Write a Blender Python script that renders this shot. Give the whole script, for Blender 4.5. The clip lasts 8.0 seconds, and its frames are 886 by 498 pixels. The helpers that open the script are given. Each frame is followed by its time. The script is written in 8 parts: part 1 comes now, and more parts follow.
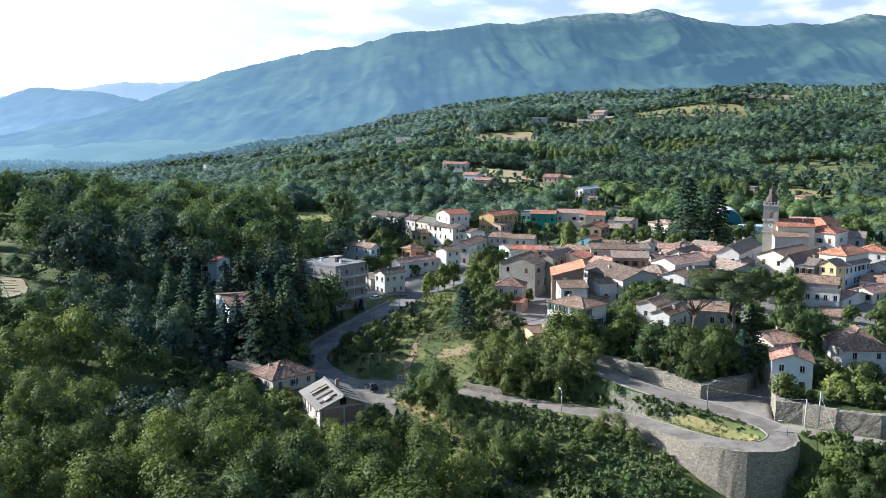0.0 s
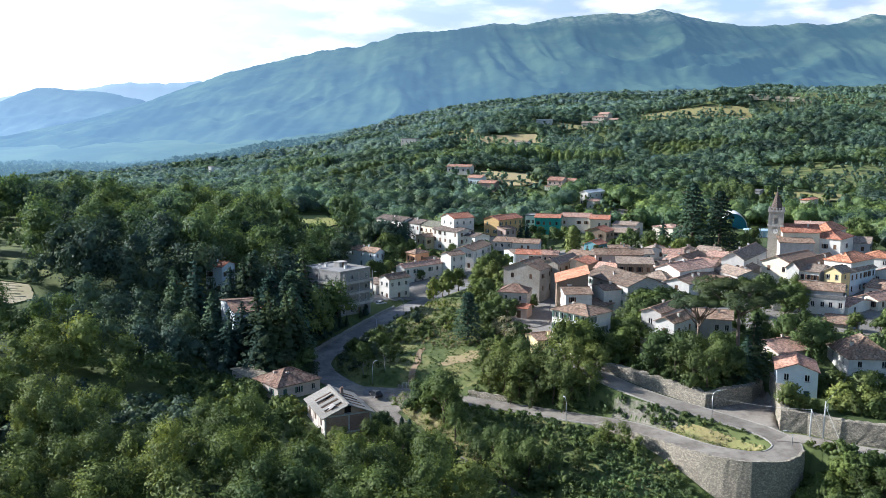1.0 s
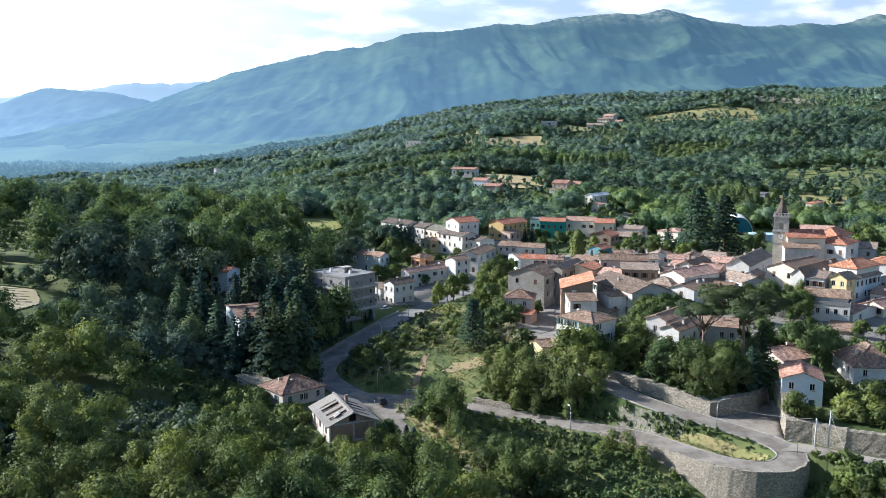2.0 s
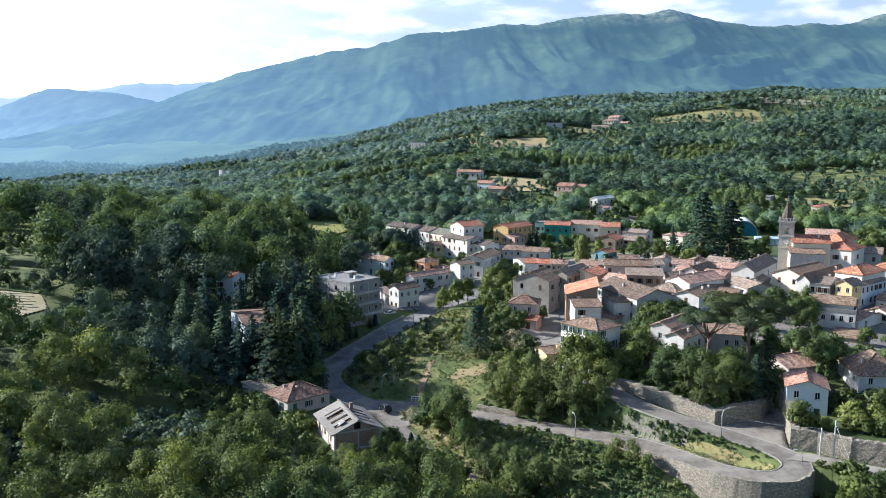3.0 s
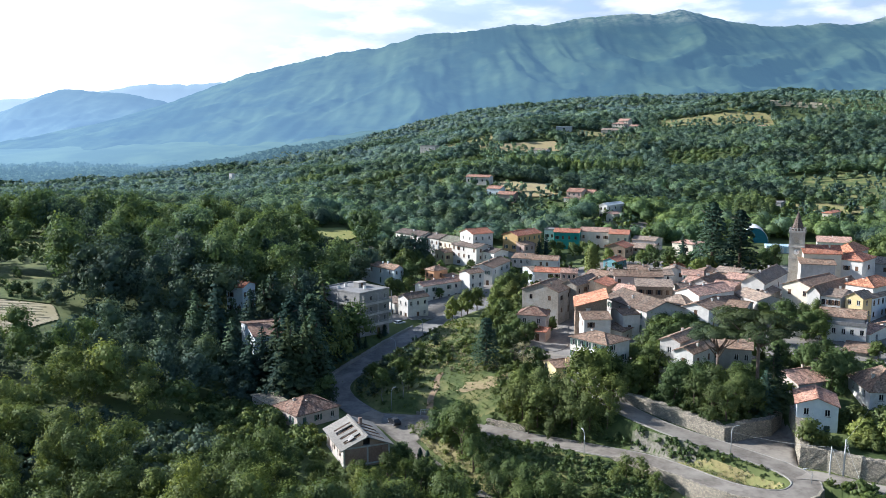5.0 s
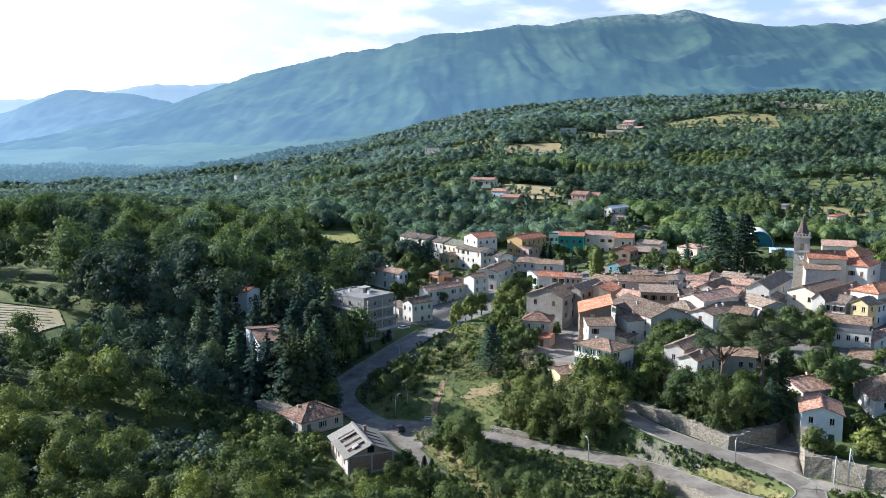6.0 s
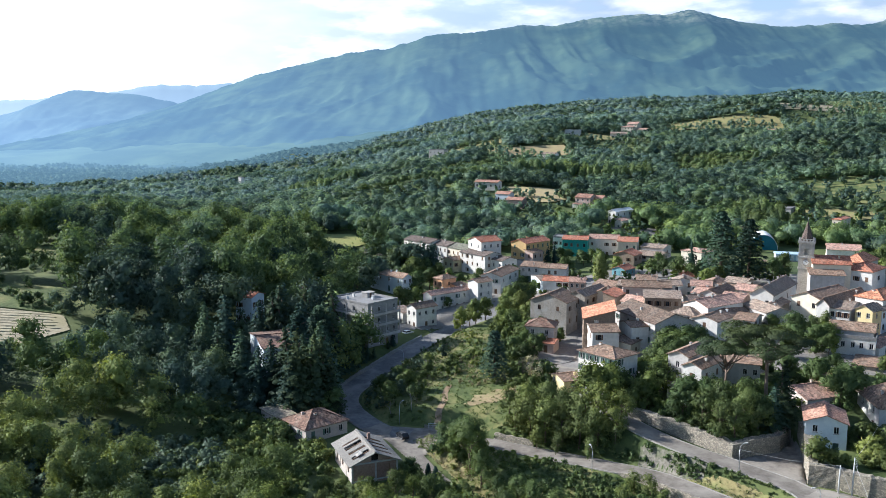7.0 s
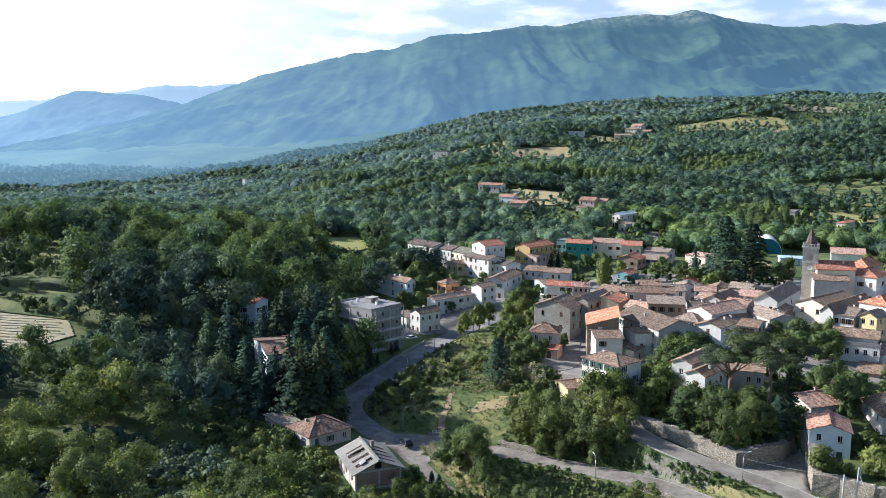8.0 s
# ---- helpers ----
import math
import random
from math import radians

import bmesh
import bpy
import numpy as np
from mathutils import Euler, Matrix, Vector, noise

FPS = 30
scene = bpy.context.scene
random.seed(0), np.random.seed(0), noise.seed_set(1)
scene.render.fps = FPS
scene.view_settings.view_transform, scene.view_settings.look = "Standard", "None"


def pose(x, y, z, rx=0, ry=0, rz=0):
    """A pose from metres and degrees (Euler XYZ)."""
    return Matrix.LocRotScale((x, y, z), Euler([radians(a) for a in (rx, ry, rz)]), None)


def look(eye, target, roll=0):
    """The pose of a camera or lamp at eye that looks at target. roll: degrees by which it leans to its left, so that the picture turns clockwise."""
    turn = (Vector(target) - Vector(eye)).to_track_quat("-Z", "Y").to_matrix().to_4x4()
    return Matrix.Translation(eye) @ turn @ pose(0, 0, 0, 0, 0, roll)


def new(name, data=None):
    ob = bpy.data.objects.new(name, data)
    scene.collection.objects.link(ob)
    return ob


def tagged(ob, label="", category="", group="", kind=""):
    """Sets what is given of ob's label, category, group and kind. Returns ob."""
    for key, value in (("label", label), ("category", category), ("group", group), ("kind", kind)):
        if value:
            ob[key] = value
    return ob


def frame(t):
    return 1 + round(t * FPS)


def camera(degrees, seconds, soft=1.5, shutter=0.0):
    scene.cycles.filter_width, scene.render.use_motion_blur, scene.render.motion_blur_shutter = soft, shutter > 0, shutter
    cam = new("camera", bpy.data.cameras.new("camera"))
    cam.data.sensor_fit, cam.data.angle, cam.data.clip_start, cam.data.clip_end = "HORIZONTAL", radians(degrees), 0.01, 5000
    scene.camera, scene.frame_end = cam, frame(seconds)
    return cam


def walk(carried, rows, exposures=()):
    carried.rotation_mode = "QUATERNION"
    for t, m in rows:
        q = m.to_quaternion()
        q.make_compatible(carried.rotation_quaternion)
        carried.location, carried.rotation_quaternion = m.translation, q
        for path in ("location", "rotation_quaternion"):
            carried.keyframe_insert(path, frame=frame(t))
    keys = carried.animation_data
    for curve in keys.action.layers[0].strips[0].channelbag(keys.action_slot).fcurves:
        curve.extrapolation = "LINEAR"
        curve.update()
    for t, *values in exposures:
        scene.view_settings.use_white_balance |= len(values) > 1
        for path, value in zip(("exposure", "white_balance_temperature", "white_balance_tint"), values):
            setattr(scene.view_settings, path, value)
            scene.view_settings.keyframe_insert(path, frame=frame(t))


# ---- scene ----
cam = camera(54.4, 8.0, soft=0.85)
walk(cam, [
    (0.0, pose(0.00, 0.00, 60.00, 82.000, 0.000, 0.000)),
    (0.5, pose(-0.02, 0.02, 60.85, 82.003, -0.009, 0.148)),
    (1.0, pose(-0.04, 0.04, 61.69, 82.004, -0.016, 0.301)),
    (1.5, pose(-0.05, 0.07, 62.52, 82.004, -0.020, 0.457)),
    (3.0, pose(-0.04, 0.14, 64.99, 81.999, -0.022, 0.938)),
    (3.5, pose(-0.03, 0.17, 65.81, 81.996, -0.019, 1.099)),
    (4.0, pose(-0.02, 0.19, 66.62, 81.994, -0.016, 1.260)),
    (4.5, pose(0.00, 0.22, 67.44, 81.991, -0.011, 1.419)),
    (6.0, pose(0.07, 0.29, 69.89, 81.984, 0.007, 1.877)),
    (6.5, pose(0.10, 0.31, 70.71, 81.984, 0.013, 2.020)),
    (7.0, pose(0.13, 0.33, 71.53, 81.984, 0.019, 2.157)),
    (7.5, pose(0.16, 0.34, 72.36, 81.985, 0.025, 2.288)),
    (8.0, pose(0.18, 0.36, 73.20, 81.988, 0.030, 2.410)),
], exposures=[(0.0, 0.76, 5550, 12), (8.0, 0.69, 5550, 12)])

# ---- world and sun ----
SUN_AZIMUTH, SUN_ELEVATION = 163.0, 27.0   # degrees: anticlockwise from +x, above the horizon


def node(nt, kind, *links, operation="", bands=""):
    """Adds a node; links are (input, socket or value)."""
    n = nt.nodes.new(kind)
    if operation:
        n.operation = operation
    if bands:
        n.bands_direction = bands
    for name, v in links:
        if isinstance(v, bpy.types.NodeSocket):
            nt.links.new(v, n.inputs[name])
        else:
            n.inputs[name].default_value = v
    return n


def ramp(nt, fac, stops):
    n = node(nt, "ShaderNodeValToRGB", ("Fac", fac))
    e = n.color_ramp.elements
    while len(e) < len(stops):
        e.new(0.5)
    for el, (p, c) in zip(e, stops):
        el.position = p
        el.color = (*c, 1) if len(c) == 3 else c
    return n.outputs["Color"]


def mix(nt, fac, a, b, how="MIX"):
    n = nt.nodes.new("ShaderNodeMix")
    n.data_type, n.blend_type = "RGBA", how
    for sock, v in ((n.inputs[0], fac), (n.inputs[6], a), (n.inputs[7], b)):
        if isinstance(v, bpy.types.NodeSocket):
            nt.links.new(v, sock)
        elif sock == n.inputs[0]:
            sock.default_value = v
        else:
            sock.default_value = (*v, 1)
    return n.outputs[2]


def make_world():
    w = bpy.data.worlds.new("sky")
    scene.world = w
    w.use_nodes = True
    nt = w.node_tree
    nt.nodes.clear()
    sky = nt.nodes.new("ShaderNodeTexSky")
    sky.sky_type, sky.sun_disc = "NISHITA", False
    sky.sun_elevation, sky.sun_rotation = radians(SUN_ELEVATION), radians(90 - SUN_AZIMUTH)
    sky.air_density, sky.dust_density, sky.ozone_density = 1.4, 0.8, 3.0
    tc = node(nt, "ShaderNodeTexCoord")
    way = tc.outputs["Generated"]
    # broken cloud low over the mountains, brightest towards the sun; blue sky above and behind
    stretch = node(nt, "ShaderNodeMapping", ("Vector", way), ("Scale", (1.0, 1.0, 3.2)), ("Location", (0.35, 0.1, 0.0)))
    cl = node(nt, "ShaderNodeTexNoise", ("Vector", stretch.outputs[0]), ("Scale", 6.5), ("Detail", 7.0), ("Roughness", 0.55))
    cover = ramp(nt, cl.outputs["Fac"], [(0.40, (0, 0, 0)), (0.56, (1, 1, 1))])
    belly = node(nt, "ShaderNodeTexNoise", ("Vector", stretch.outputs[0]), ("Scale", 13.0), ("Detail", 5.0))
    a, e = radians(SUN_AZIMUTH), radians(SUN_ELEVATION)
    sun_dir = (math.cos(a) * math.cos(e), math.sin(a) * math.cos(e), math.sin(e))
    dot = node(nt, "ShaderNodeVectorMath", (0, way), (1, sun_dir), operation="DOT_PRODUCT")
    near = node(nt, "ShaderNodeMapRange", ("Value", dot.outputs["Value"]), ("From Min", 0.18), ("From Max", 0.62), ("To Min", 0.0), ("To Max", 1.0))
    xyz = node(nt, "ShaderNodeSeparateXYZ", (0, way))
    high = node(nt, "ShaderNodeMapRange", ("Value", xyz.outputs["Z"]), ("From Min", 0.16), ("From Max", 0.5), ("To Min", 1.0), ("To Max", 0.12))
    back = node(nt, "ShaderNodeMapRange", ("Value", xyz.outputs["Y"]), ("From Min", -0.3), ("From Max", 0.35), ("To Min", 0.1), ("To Max", 1.0))
    shade = ramp(nt, belly.outputs["Fac"], [(0.40, (4.5, 5.1, 6.0)), (0.60, (8.7, 8.9, 9.2))])
    cloud = mix(nt, near.outputs[0], shade, (10.6, 10.6, 10.5))
    thick = node(nt, "ShaderNodeMath", (0, cover), (1, near.outputs[0]), operation="MAXIMUM")
    low = node(nt, "ShaderNodeMath", (0, high.outputs[0]), (1, back.outputs[0]), operation="MULTIPLY")
    veil = node(nt, "ShaderNodeMath", (0, thick.outputs[0]), (1, low.outputs[0]), operation="MULTIPLY")
    haze = node(nt, "ShaderNodeMath", (0, low.outputs[0]), (1, 0.6), operation="MULTIPLY")
    col = mix(nt, veil.outputs[0], mix(nt, haze.outputs[0], sky.outputs[0], (5.4, 6.7, 8.3)), cloud)
    bg = node(nt, "ShaderNodeBackground", ("Color", col), ("Strength", 0.078))
    out = node(nt, "ShaderNodeOutputWorld", ("Surface", bg.outputs[0]))


make_world()
sun = new("sun", bpy.data.lights.new("sun", "SUN"))
sun.data.energy, sun.data.angle, sun.data.color = 6.2, radians(0.6), (1.0, 0.92, 0.78)
_a, _e = radians(SUN_AZIMUTH), radians(SUN_ELEVATION)
sun.matrix_world = look((math.cos(_a) * 400 * math.cos(_e), math.sin(_a) * 400 * math.cos(_e), 400 * math.sin(_e)), (0, 0, 0))

# ---- materials ----
MATS = {}


def surface(name, dark, light, scale=1.0, rough=0.85, bump=0.2, blotch=0.25, vary=0.1, metal=0.0, stain=None, coarse=0.12, detail=5.0):
    """A two-scale mottled surface in metres; vary: change of value from object to object; stain: a third colour in patches."""
    m = bpy.data.materials.new(name)
    m.use_nodes = True
    nt = m.node_tree
    bs = nt.nodes["Principled BSDF"]
    tc = node(nt, "ShaderNodeTexCoord")
    oi = node(nt, "ShaderNodeObjectInfo")
    shift = node(nt, "ShaderNodeVectorMath", (0, tc.outputs["Object"]), (1, oi.outputs["Random"]), operation="ADD")
    fine = node(nt, "ShaderNodeTexNoise", ("Vector", tc.outputs["Object"]), ("Scale", scale), ("Detail", detail), ("Roughness", 0.65))
    big = node(nt, "ShaderNodeTexNoise", ("Vector", shift.outputs[0]), ("Scale", coarse), ("Detail", 4.0), ("Roughness", 0.6))
    f = ramp(nt, fine.outputs["Fac"], [(0.3, (0, 0, 0)), (0.7, (1, 1, 1))])
    c = mix(nt, f, dark, light)
    if stain:
        patch = ramp(nt, big.outputs["Fac"], [(0.46, (0, 0, 0)), (0.62, (1, 1, 1))])
        pf = node(nt, "ShaderNodeMath", (0, patch), (1, 0.75), operation="MULTIPLY")
        c = mix(nt, pf.outputs[0], c, stain)
    lo, hi = 1 - blotch, 1 + blotch
    b = ramp(nt, big.outputs["Fac"], [(0.3, (lo, lo, lo)), (0.7, (hi, hi, hi))])
    c = mix(nt, 1.0, c, b, "MULTIPLY")
    r = node(nt, "ShaderNodeMapRange", ("Value", oi.outputs["Random"]), ("To Min", 1 - vary), ("To Max", 1 + vary))
    c = mix(nt, 1.0, c, r.outputs[0], "MULTIPLY")
    nt.links.new(c, bs.inputs["Base Color"])
    bs.inputs["Roughness"].default_value, bs.inputs["Metallic"].default_value = rough, metal
    bs.inputs["Specular IOR Level"].default_value = 0.25
    if bump:
        bp = node(nt, "ShaderNodeBump", ("Height", fine.outputs["Fac"]), ("Strength", bump), ("Distance", 0.1))
        nt.links.new(bp.outputs[0], bs.inputs["Normal"])
    MATS[name] = m
    return m


def tiles(name, a, b, c, old=0.5):
    """Clay pantiles: every tile its own shade, rows along the slope, lichen and patches of newer tiles."""
    m = surface(name, a, b, 2.2, 0.9, 0.0, 0.22, 0.16, stain=c, coarse=0.35)
    nt = m.node_tree
    bs = nt.nodes["Principled BSDF"]
    tc = node(nt, "ShaderNodeTexCoord")
    cell = node(nt, "ShaderNodeTexVoronoi", ("Vector", tc.outputs["Object"]), ("Scale", 2.6))
    grey = node(nt, "ShaderNodeRGBToBW", ("Color", cell.outputs["Color"]))
    tone = ramp(nt, grey.outputs[0], [(0.2, (0.55, 0.55, 0.55)), (0.8, (1.4, 1.36, 1.32))])
    base = bs.inputs["Base Color"].links[0].from_socket
    lich = node(nt, "ShaderNodeTexNoise", ("Vector", tc.outputs["Object"]), ("Scale", 0.9), ("Detail", 7.0), ("Roughness", 0.75))
    lf = ramp(nt, lich.outputs["Fac"], [(0.5, (0, 0, 0)), (0.72, (old, old, old))])
    col = mix(nt, lf, mix(nt, 1.0, base, tone, "MULTIPLY"), (0.30, 0.27, 0.21))
    nt.links.new(col, bs.inputs["Base Color"])
    row = node(nt, "ShaderNodeTexWave", ("Vector", tc.outputs["Object"]), ("Scale", 2.4), ("Distortion", 0.6), bands="Z")
    bp = node(nt, "ShaderNodeBump", ("Height", row.outputs["Fac"]), ("Strength", 0.35), ("Distance", 0.08))
    nt.links.new(bp.outputs[0], bs.inputs["Normal"])
    return m


def foliage(name, dark, light, vary=0.25, through_light=0.22, clump=0.2):
    """Leaves: shade from leaf to leaf and tree to tree, a little light through them."""
    m = bpy.data.materials.new(name)
    m.use_nodes = True
    nt = m.node_tree
    nt.nodes.clear()
    oi = node(nt, "ShaderNodeObjectInfo")
    ge = node(nt, "ShaderNodeNewGeometry")
    tc = node(nt, "ShaderNodeTexCoord")
    spray = node(nt, "ShaderNodeMapRange", ("Value", ge.outputs["Random Per Island"]), ("To Min", 0.22), ("To Max", 0.78))
    c = mix(nt, spray.outputs[0], dark, light)
    hue = node(nt, "ShaderNodeTexNoise", ("Vector", ge.outputs["Position"]), ("Scale", 0.045), ("Detail", 3.0))
    h = ramp(nt, hue.outputs["Fac"], [(0.36, (0.86, 0.93, 1.0)), (0.52, (1, 1, 1)), (0.66, (1.15, 1.09, 0.88))])
    c = mix(nt, 1.0, c, h, "MULTIPLY")
    # trees of one stand differ from each other
    flat = node(nt, "ShaderNodeVectorMath", (0, ge.outputs["Position"]), (1, (1.0, 1.0, 0.15)), operation="MULTIPLY")
    one = node(nt, "ShaderNodeTexVoronoi", ("Vector", flat.outputs[0]), ("Scale", 0.12))
    tone = node(nt, "ShaderNodeRGBToBW", ("Color", one.outputs["Color"]))
    k = ramp(nt, tone.outputs[0], [(0.2, (0.70, 0.75, 0.80)), (0.5, (1, 1, 1)), (0.8, (1.26, 1.22, 1.06))])
    c = mix(nt, 1.0, c, k, "MULTIPLY")
    fine = node(nt, "ShaderNodeTexNoise", ("Vector", ge.outputs["Position"]), ("Scale", 0.75), ("Detail", 5.0), ("Roughness", 0.8))
    sprig = ramp(nt, fine.outputs["Fac"], [(0.36, (1 - clump, 1 - 0.9 * clump, 1 - 0.75 * clump)), (0.50, (1, 1, 1)), (0.64, (1 + 0.9 * clump, 1 + 0.8 * clump, 1 + 0.45 * clump))])
    c = mix(nt, 1.0, c, sprig, "MULTIPLY")
    r = node(nt, "ShaderNodeMapRange", ("Value", oi.outputs["Random"]), ("To Min", 1 - vary), ("To Max", 1 + vary))
    c = mix(nt, 1.0, c, r.outputs[0], "MULTIPLY")
    bp = node(nt, "ShaderNodeBump", ("Height", fine.outputs["Fac"]), ("Strength", min(1.0, 2 * clump)), ("Distance", 3.2 * clump))
    d = node(nt, "ShaderNodeBsdfDiffuse", ("Color", c), ("Normal", bp.outputs[0]))
    t = node(nt, "ShaderNodeBsdfTranslucent", ("Color", mix(nt, 1.0, c, (1.15, 1.15, 0.65), "MULTIPLY")))
    g = node(nt, "ShaderNodeBsdfGlossy", ("Color", (0.5, 0.52, 0.5, 1)), ("Roughness", 0.5))
    a = node(nt, "ShaderNodeMixShader", (0, through_light), (1, d.outputs[0]), (2, t.outputs[0]))
    b = node(nt, "ShaderNodeMixShader", (0, 0.02), (1, a.outputs[0]), (2, g.outputs[0]))
    node(nt, "ShaderNodeOutputMaterial", ("Surface", b.outputs[0]))
    MATS[name] = m
    return m


# plaster, stone and paint
surface("white", (0.60, 0.575, 0.53), (0.76, 0.735, 0.69), 0.9, blotch=0.14, vary=0.14, stain=(0.50, 0.465, 0.41), coarse=0.3)
surface("cream", (0.60, 0.53, 0.42), (0.72, 0.66, 0.54), 0.9, blotch=0.1, stain=(0.52, 0.47, 0.38), coarse=0.3)
surface("palegrey", (0.40, 0.38, 0.36), (0.56, 0.53, 0.50), 1.1, blotch=0.15, stain=(0.34, 0.32, 0.29), coarse=0.3)
surface("drabgrey", (0.25, 0.245, 0.235), (0.37, 0.36, 0.345), 1.1, blotch=0.15, stain=(0.22, 0.21, 0.20), coarse=0.3)
surface("greyplaster", (0.42, 0.42, 0.42), (0.54, 0.54, 0.53), 0.8, blotch=0.12, stain=(0.36, 0.36, 0.36), coarse=0.25)
# The blue cast of shade is put into this white plaster's colour.
surface("bluewhite", (0.58, 0.64, 0.68), (0.70, 0.75, 0.78), 0.9, blotch=0.1, stain=(0.52, 0.56, 0.58), coarse=0.3)
surface("warmplaster", (0.46, 0.40, 0.36), (0.58, 0.52, 0.46), 0.9, blotch=0.15, stain=(0.40, 0.34, 0.30), coarse=0.3)
surface("orange", (0.50, 0.27, 0.15), (0.60, 0.34, 0.19), 0.9, blotch=0.12)
surface("rust", (0.34, 0.18, 0.10), (0.44, 0.24, 0.14), 0.9, blotch=0.15)
surface("olive", (0.38, 0.34, 0.22), (0.50, 0.45, 0.30), 0.9, blotch=0.12)
surface("ochre", (0.48, 0.33, 0.14), (0.60, 0.42, 0.20), 0.9, blotch=0.12)
surface("yellow", (0.60, 0.49, 0.25), (0.72, 0.60, 0.34), 0.9, blotch=0.1)
surface("pink", (0.46, 0.33, 0.28), (0.58, 0.44, 0.37), 1.0, blotch=0.15, stain=(0.42, 0.36, 0.30), coarse=0.3)
surface("teal", (0.03, 0.22, 0.20), (0.05, 0.30, 0.27), 0.9, blotch=0.15)
surface("tealblue", (0.14, 0.30, 0.34), (0.20, 0.38, 0.42), 0.9, blotch=0.15)
surface("stone", (0.20, 0.18, 0.155), (0.42, 0.38, 0.32), 2.4, bump=0.5, blotch=0.2, stain=(0.30, 0.29, 0.27), coarse=0.3)
surface("palestone", (0.30, 0.275, 0.235), (0.54, 0.50, 0.43), 2.4, bump=0.4, blotch=0.18, stain=(0.36, 0.34, 0.30), coarse=0.3)
surface("brownstone", (0.17, 0.13, 0.10), (0.34, 0.26, 0.19), 2.4, bump=0.5, blotch=0.2)
surface("brick", (0.22, 0.135, 0.10), (0.34, 0.22, 0.17), 3.0, bump=0.3, blotch=0.2, stain=(0.28, 0.21, 0.17), coarse=0.3)
surface("concrete", (0.34, 0.32, 0.30), (0.52, 0.49, 0.45), 1.6, bump=0.2, blotch=0.2, stain=(0.26, 0.24, 0.22), coarse=0.4)
def masonry(name, a, b, joint, size):
    """Rubble stonework: uneven stones of many shades in recessed joints, weather stains over it."""
    m = surface(name, a, b, 3.0, 0.95, 0.0, 0.3, 0.05, stain=(0.24, 0.225, 0.18), coarse=0.22)
    nt = m.node_tree
    bs = nt.nodes["Principled BSDF"]
    tc = node(nt, "ShaderNodeTexCoord")
    flat = node(nt, "ShaderNodeMapping", ("Vector", tc.outputs["Object"]), ("Scale", (1.0, 1.0, 1.7)))
    cell = node(nt, "ShaderNodeTexVoronoi", ("Vector", flat.outputs[0]), ("Scale", size))
    edge = nt.nodes.new("ShaderNodeTexVoronoi")
    edge.feature = "DISTANCE_TO_EDGE"
    edge.inputs["Scale"].default_value = size
    nt.links.new(flat.outputs[0], edge.inputs["Vector"])
    grey = node(nt, "ShaderNodeRGBToBW", ("Color", cell.outputs["Color"]))
    tone = ramp(nt, grey.outputs[0], [(0.2, (0.72, 0.72, 0.72)), (0.8, (1.25, 1.22, 1.16))])
    gap = ramp(nt, edge.outputs["Distance"], [(0.02, (0, 0, 0)), (0.09, (1, 1, 1))])
    col = mix(nt, gap, joint, mix(nt, 1.0, bs.inputs["Base Color"].links[0].from_socket, tone, "MULTIPLY"))
    nt.links.new(col, bs.inputs["Base Color"])
    bp = node(nt, "ShaderNodeBump", ("Height", gap), ("Strength", 0.8), ("Distance", 0.12))
    nt.links.new(bp.outputs[0], bs.inputs["Normal"])


masonry("rubble", (0.28, 0.25, 0.205), (0.50, 0.45, 0.375), (0.17, 0.15, 0.12), 2.5)
surface("whiteroof", (0.55, 0.55, 0.54), (0.70, 0.70, 0.69), 1.0)
surface("gravel", (0.17, 0.165, 0.16), (0.29, 0.28, 0.27), 2.5, bump=0.3, blotch=0.2, stain=(0.20, 0.20, 0.20), coarse=0.3)
# roofs
tiles("browntile", (0.155, 0.102, 0.073), (0.325, 0.218, 0.155), (0.21, 0.157, 0.118))
tiles("darkbrown", (0.108, 0.077, 0.059), (0.225, 0.162, 0.124), (0.14, 0.115, 0.095), 0.3)
tiles("redbrown", (0.13, 0.078, 0.058), (0.265, 0.160, 0.120), (0.18, 0.132, 0.104))
tiles("greytile", (0.18, 0.135, 0.105), (0.365, 0.282, 0.222), (0.215, 0.178, 0.145))
tiles("darktile", (0.08, 0.062, 0.055), (0.16, 0.125, 0.105), (0.12, 0.10, 0.09), 0.2)
tiles("greentile", (0.12, 0.12, 0.095), (0.22, 0.215, 0.17), (0.15, 0.16, 0.11), 0.3)
tiles("mosstile", (0.17, 0.15, 0.11), (0.33, 0.28, 0.22), (0.14, 0.15, 0.08), 0.7)
tiles("redtile", (0.30, 0.115, 0.07), (0.48, 0.20, 0.125), (0.32, 0.17, 0.12), 0.25)
tiles("orangetile", (0.36, 0.15, 0.085), (0.52, 0.24, 0.14), (0.44, 0.22, 0.14), 0.15)
tiles("faded_red", (0.26, 0.135, 0.095), (0.42, 0.235, 0.17), (0.30, 0.19, 0.145), 0.3)
tiles("pinktile", (0.34, 0.20, 0.155), (0.50, 0.32, 0.25), (0.34, 0.24, 0.19), 0.4)
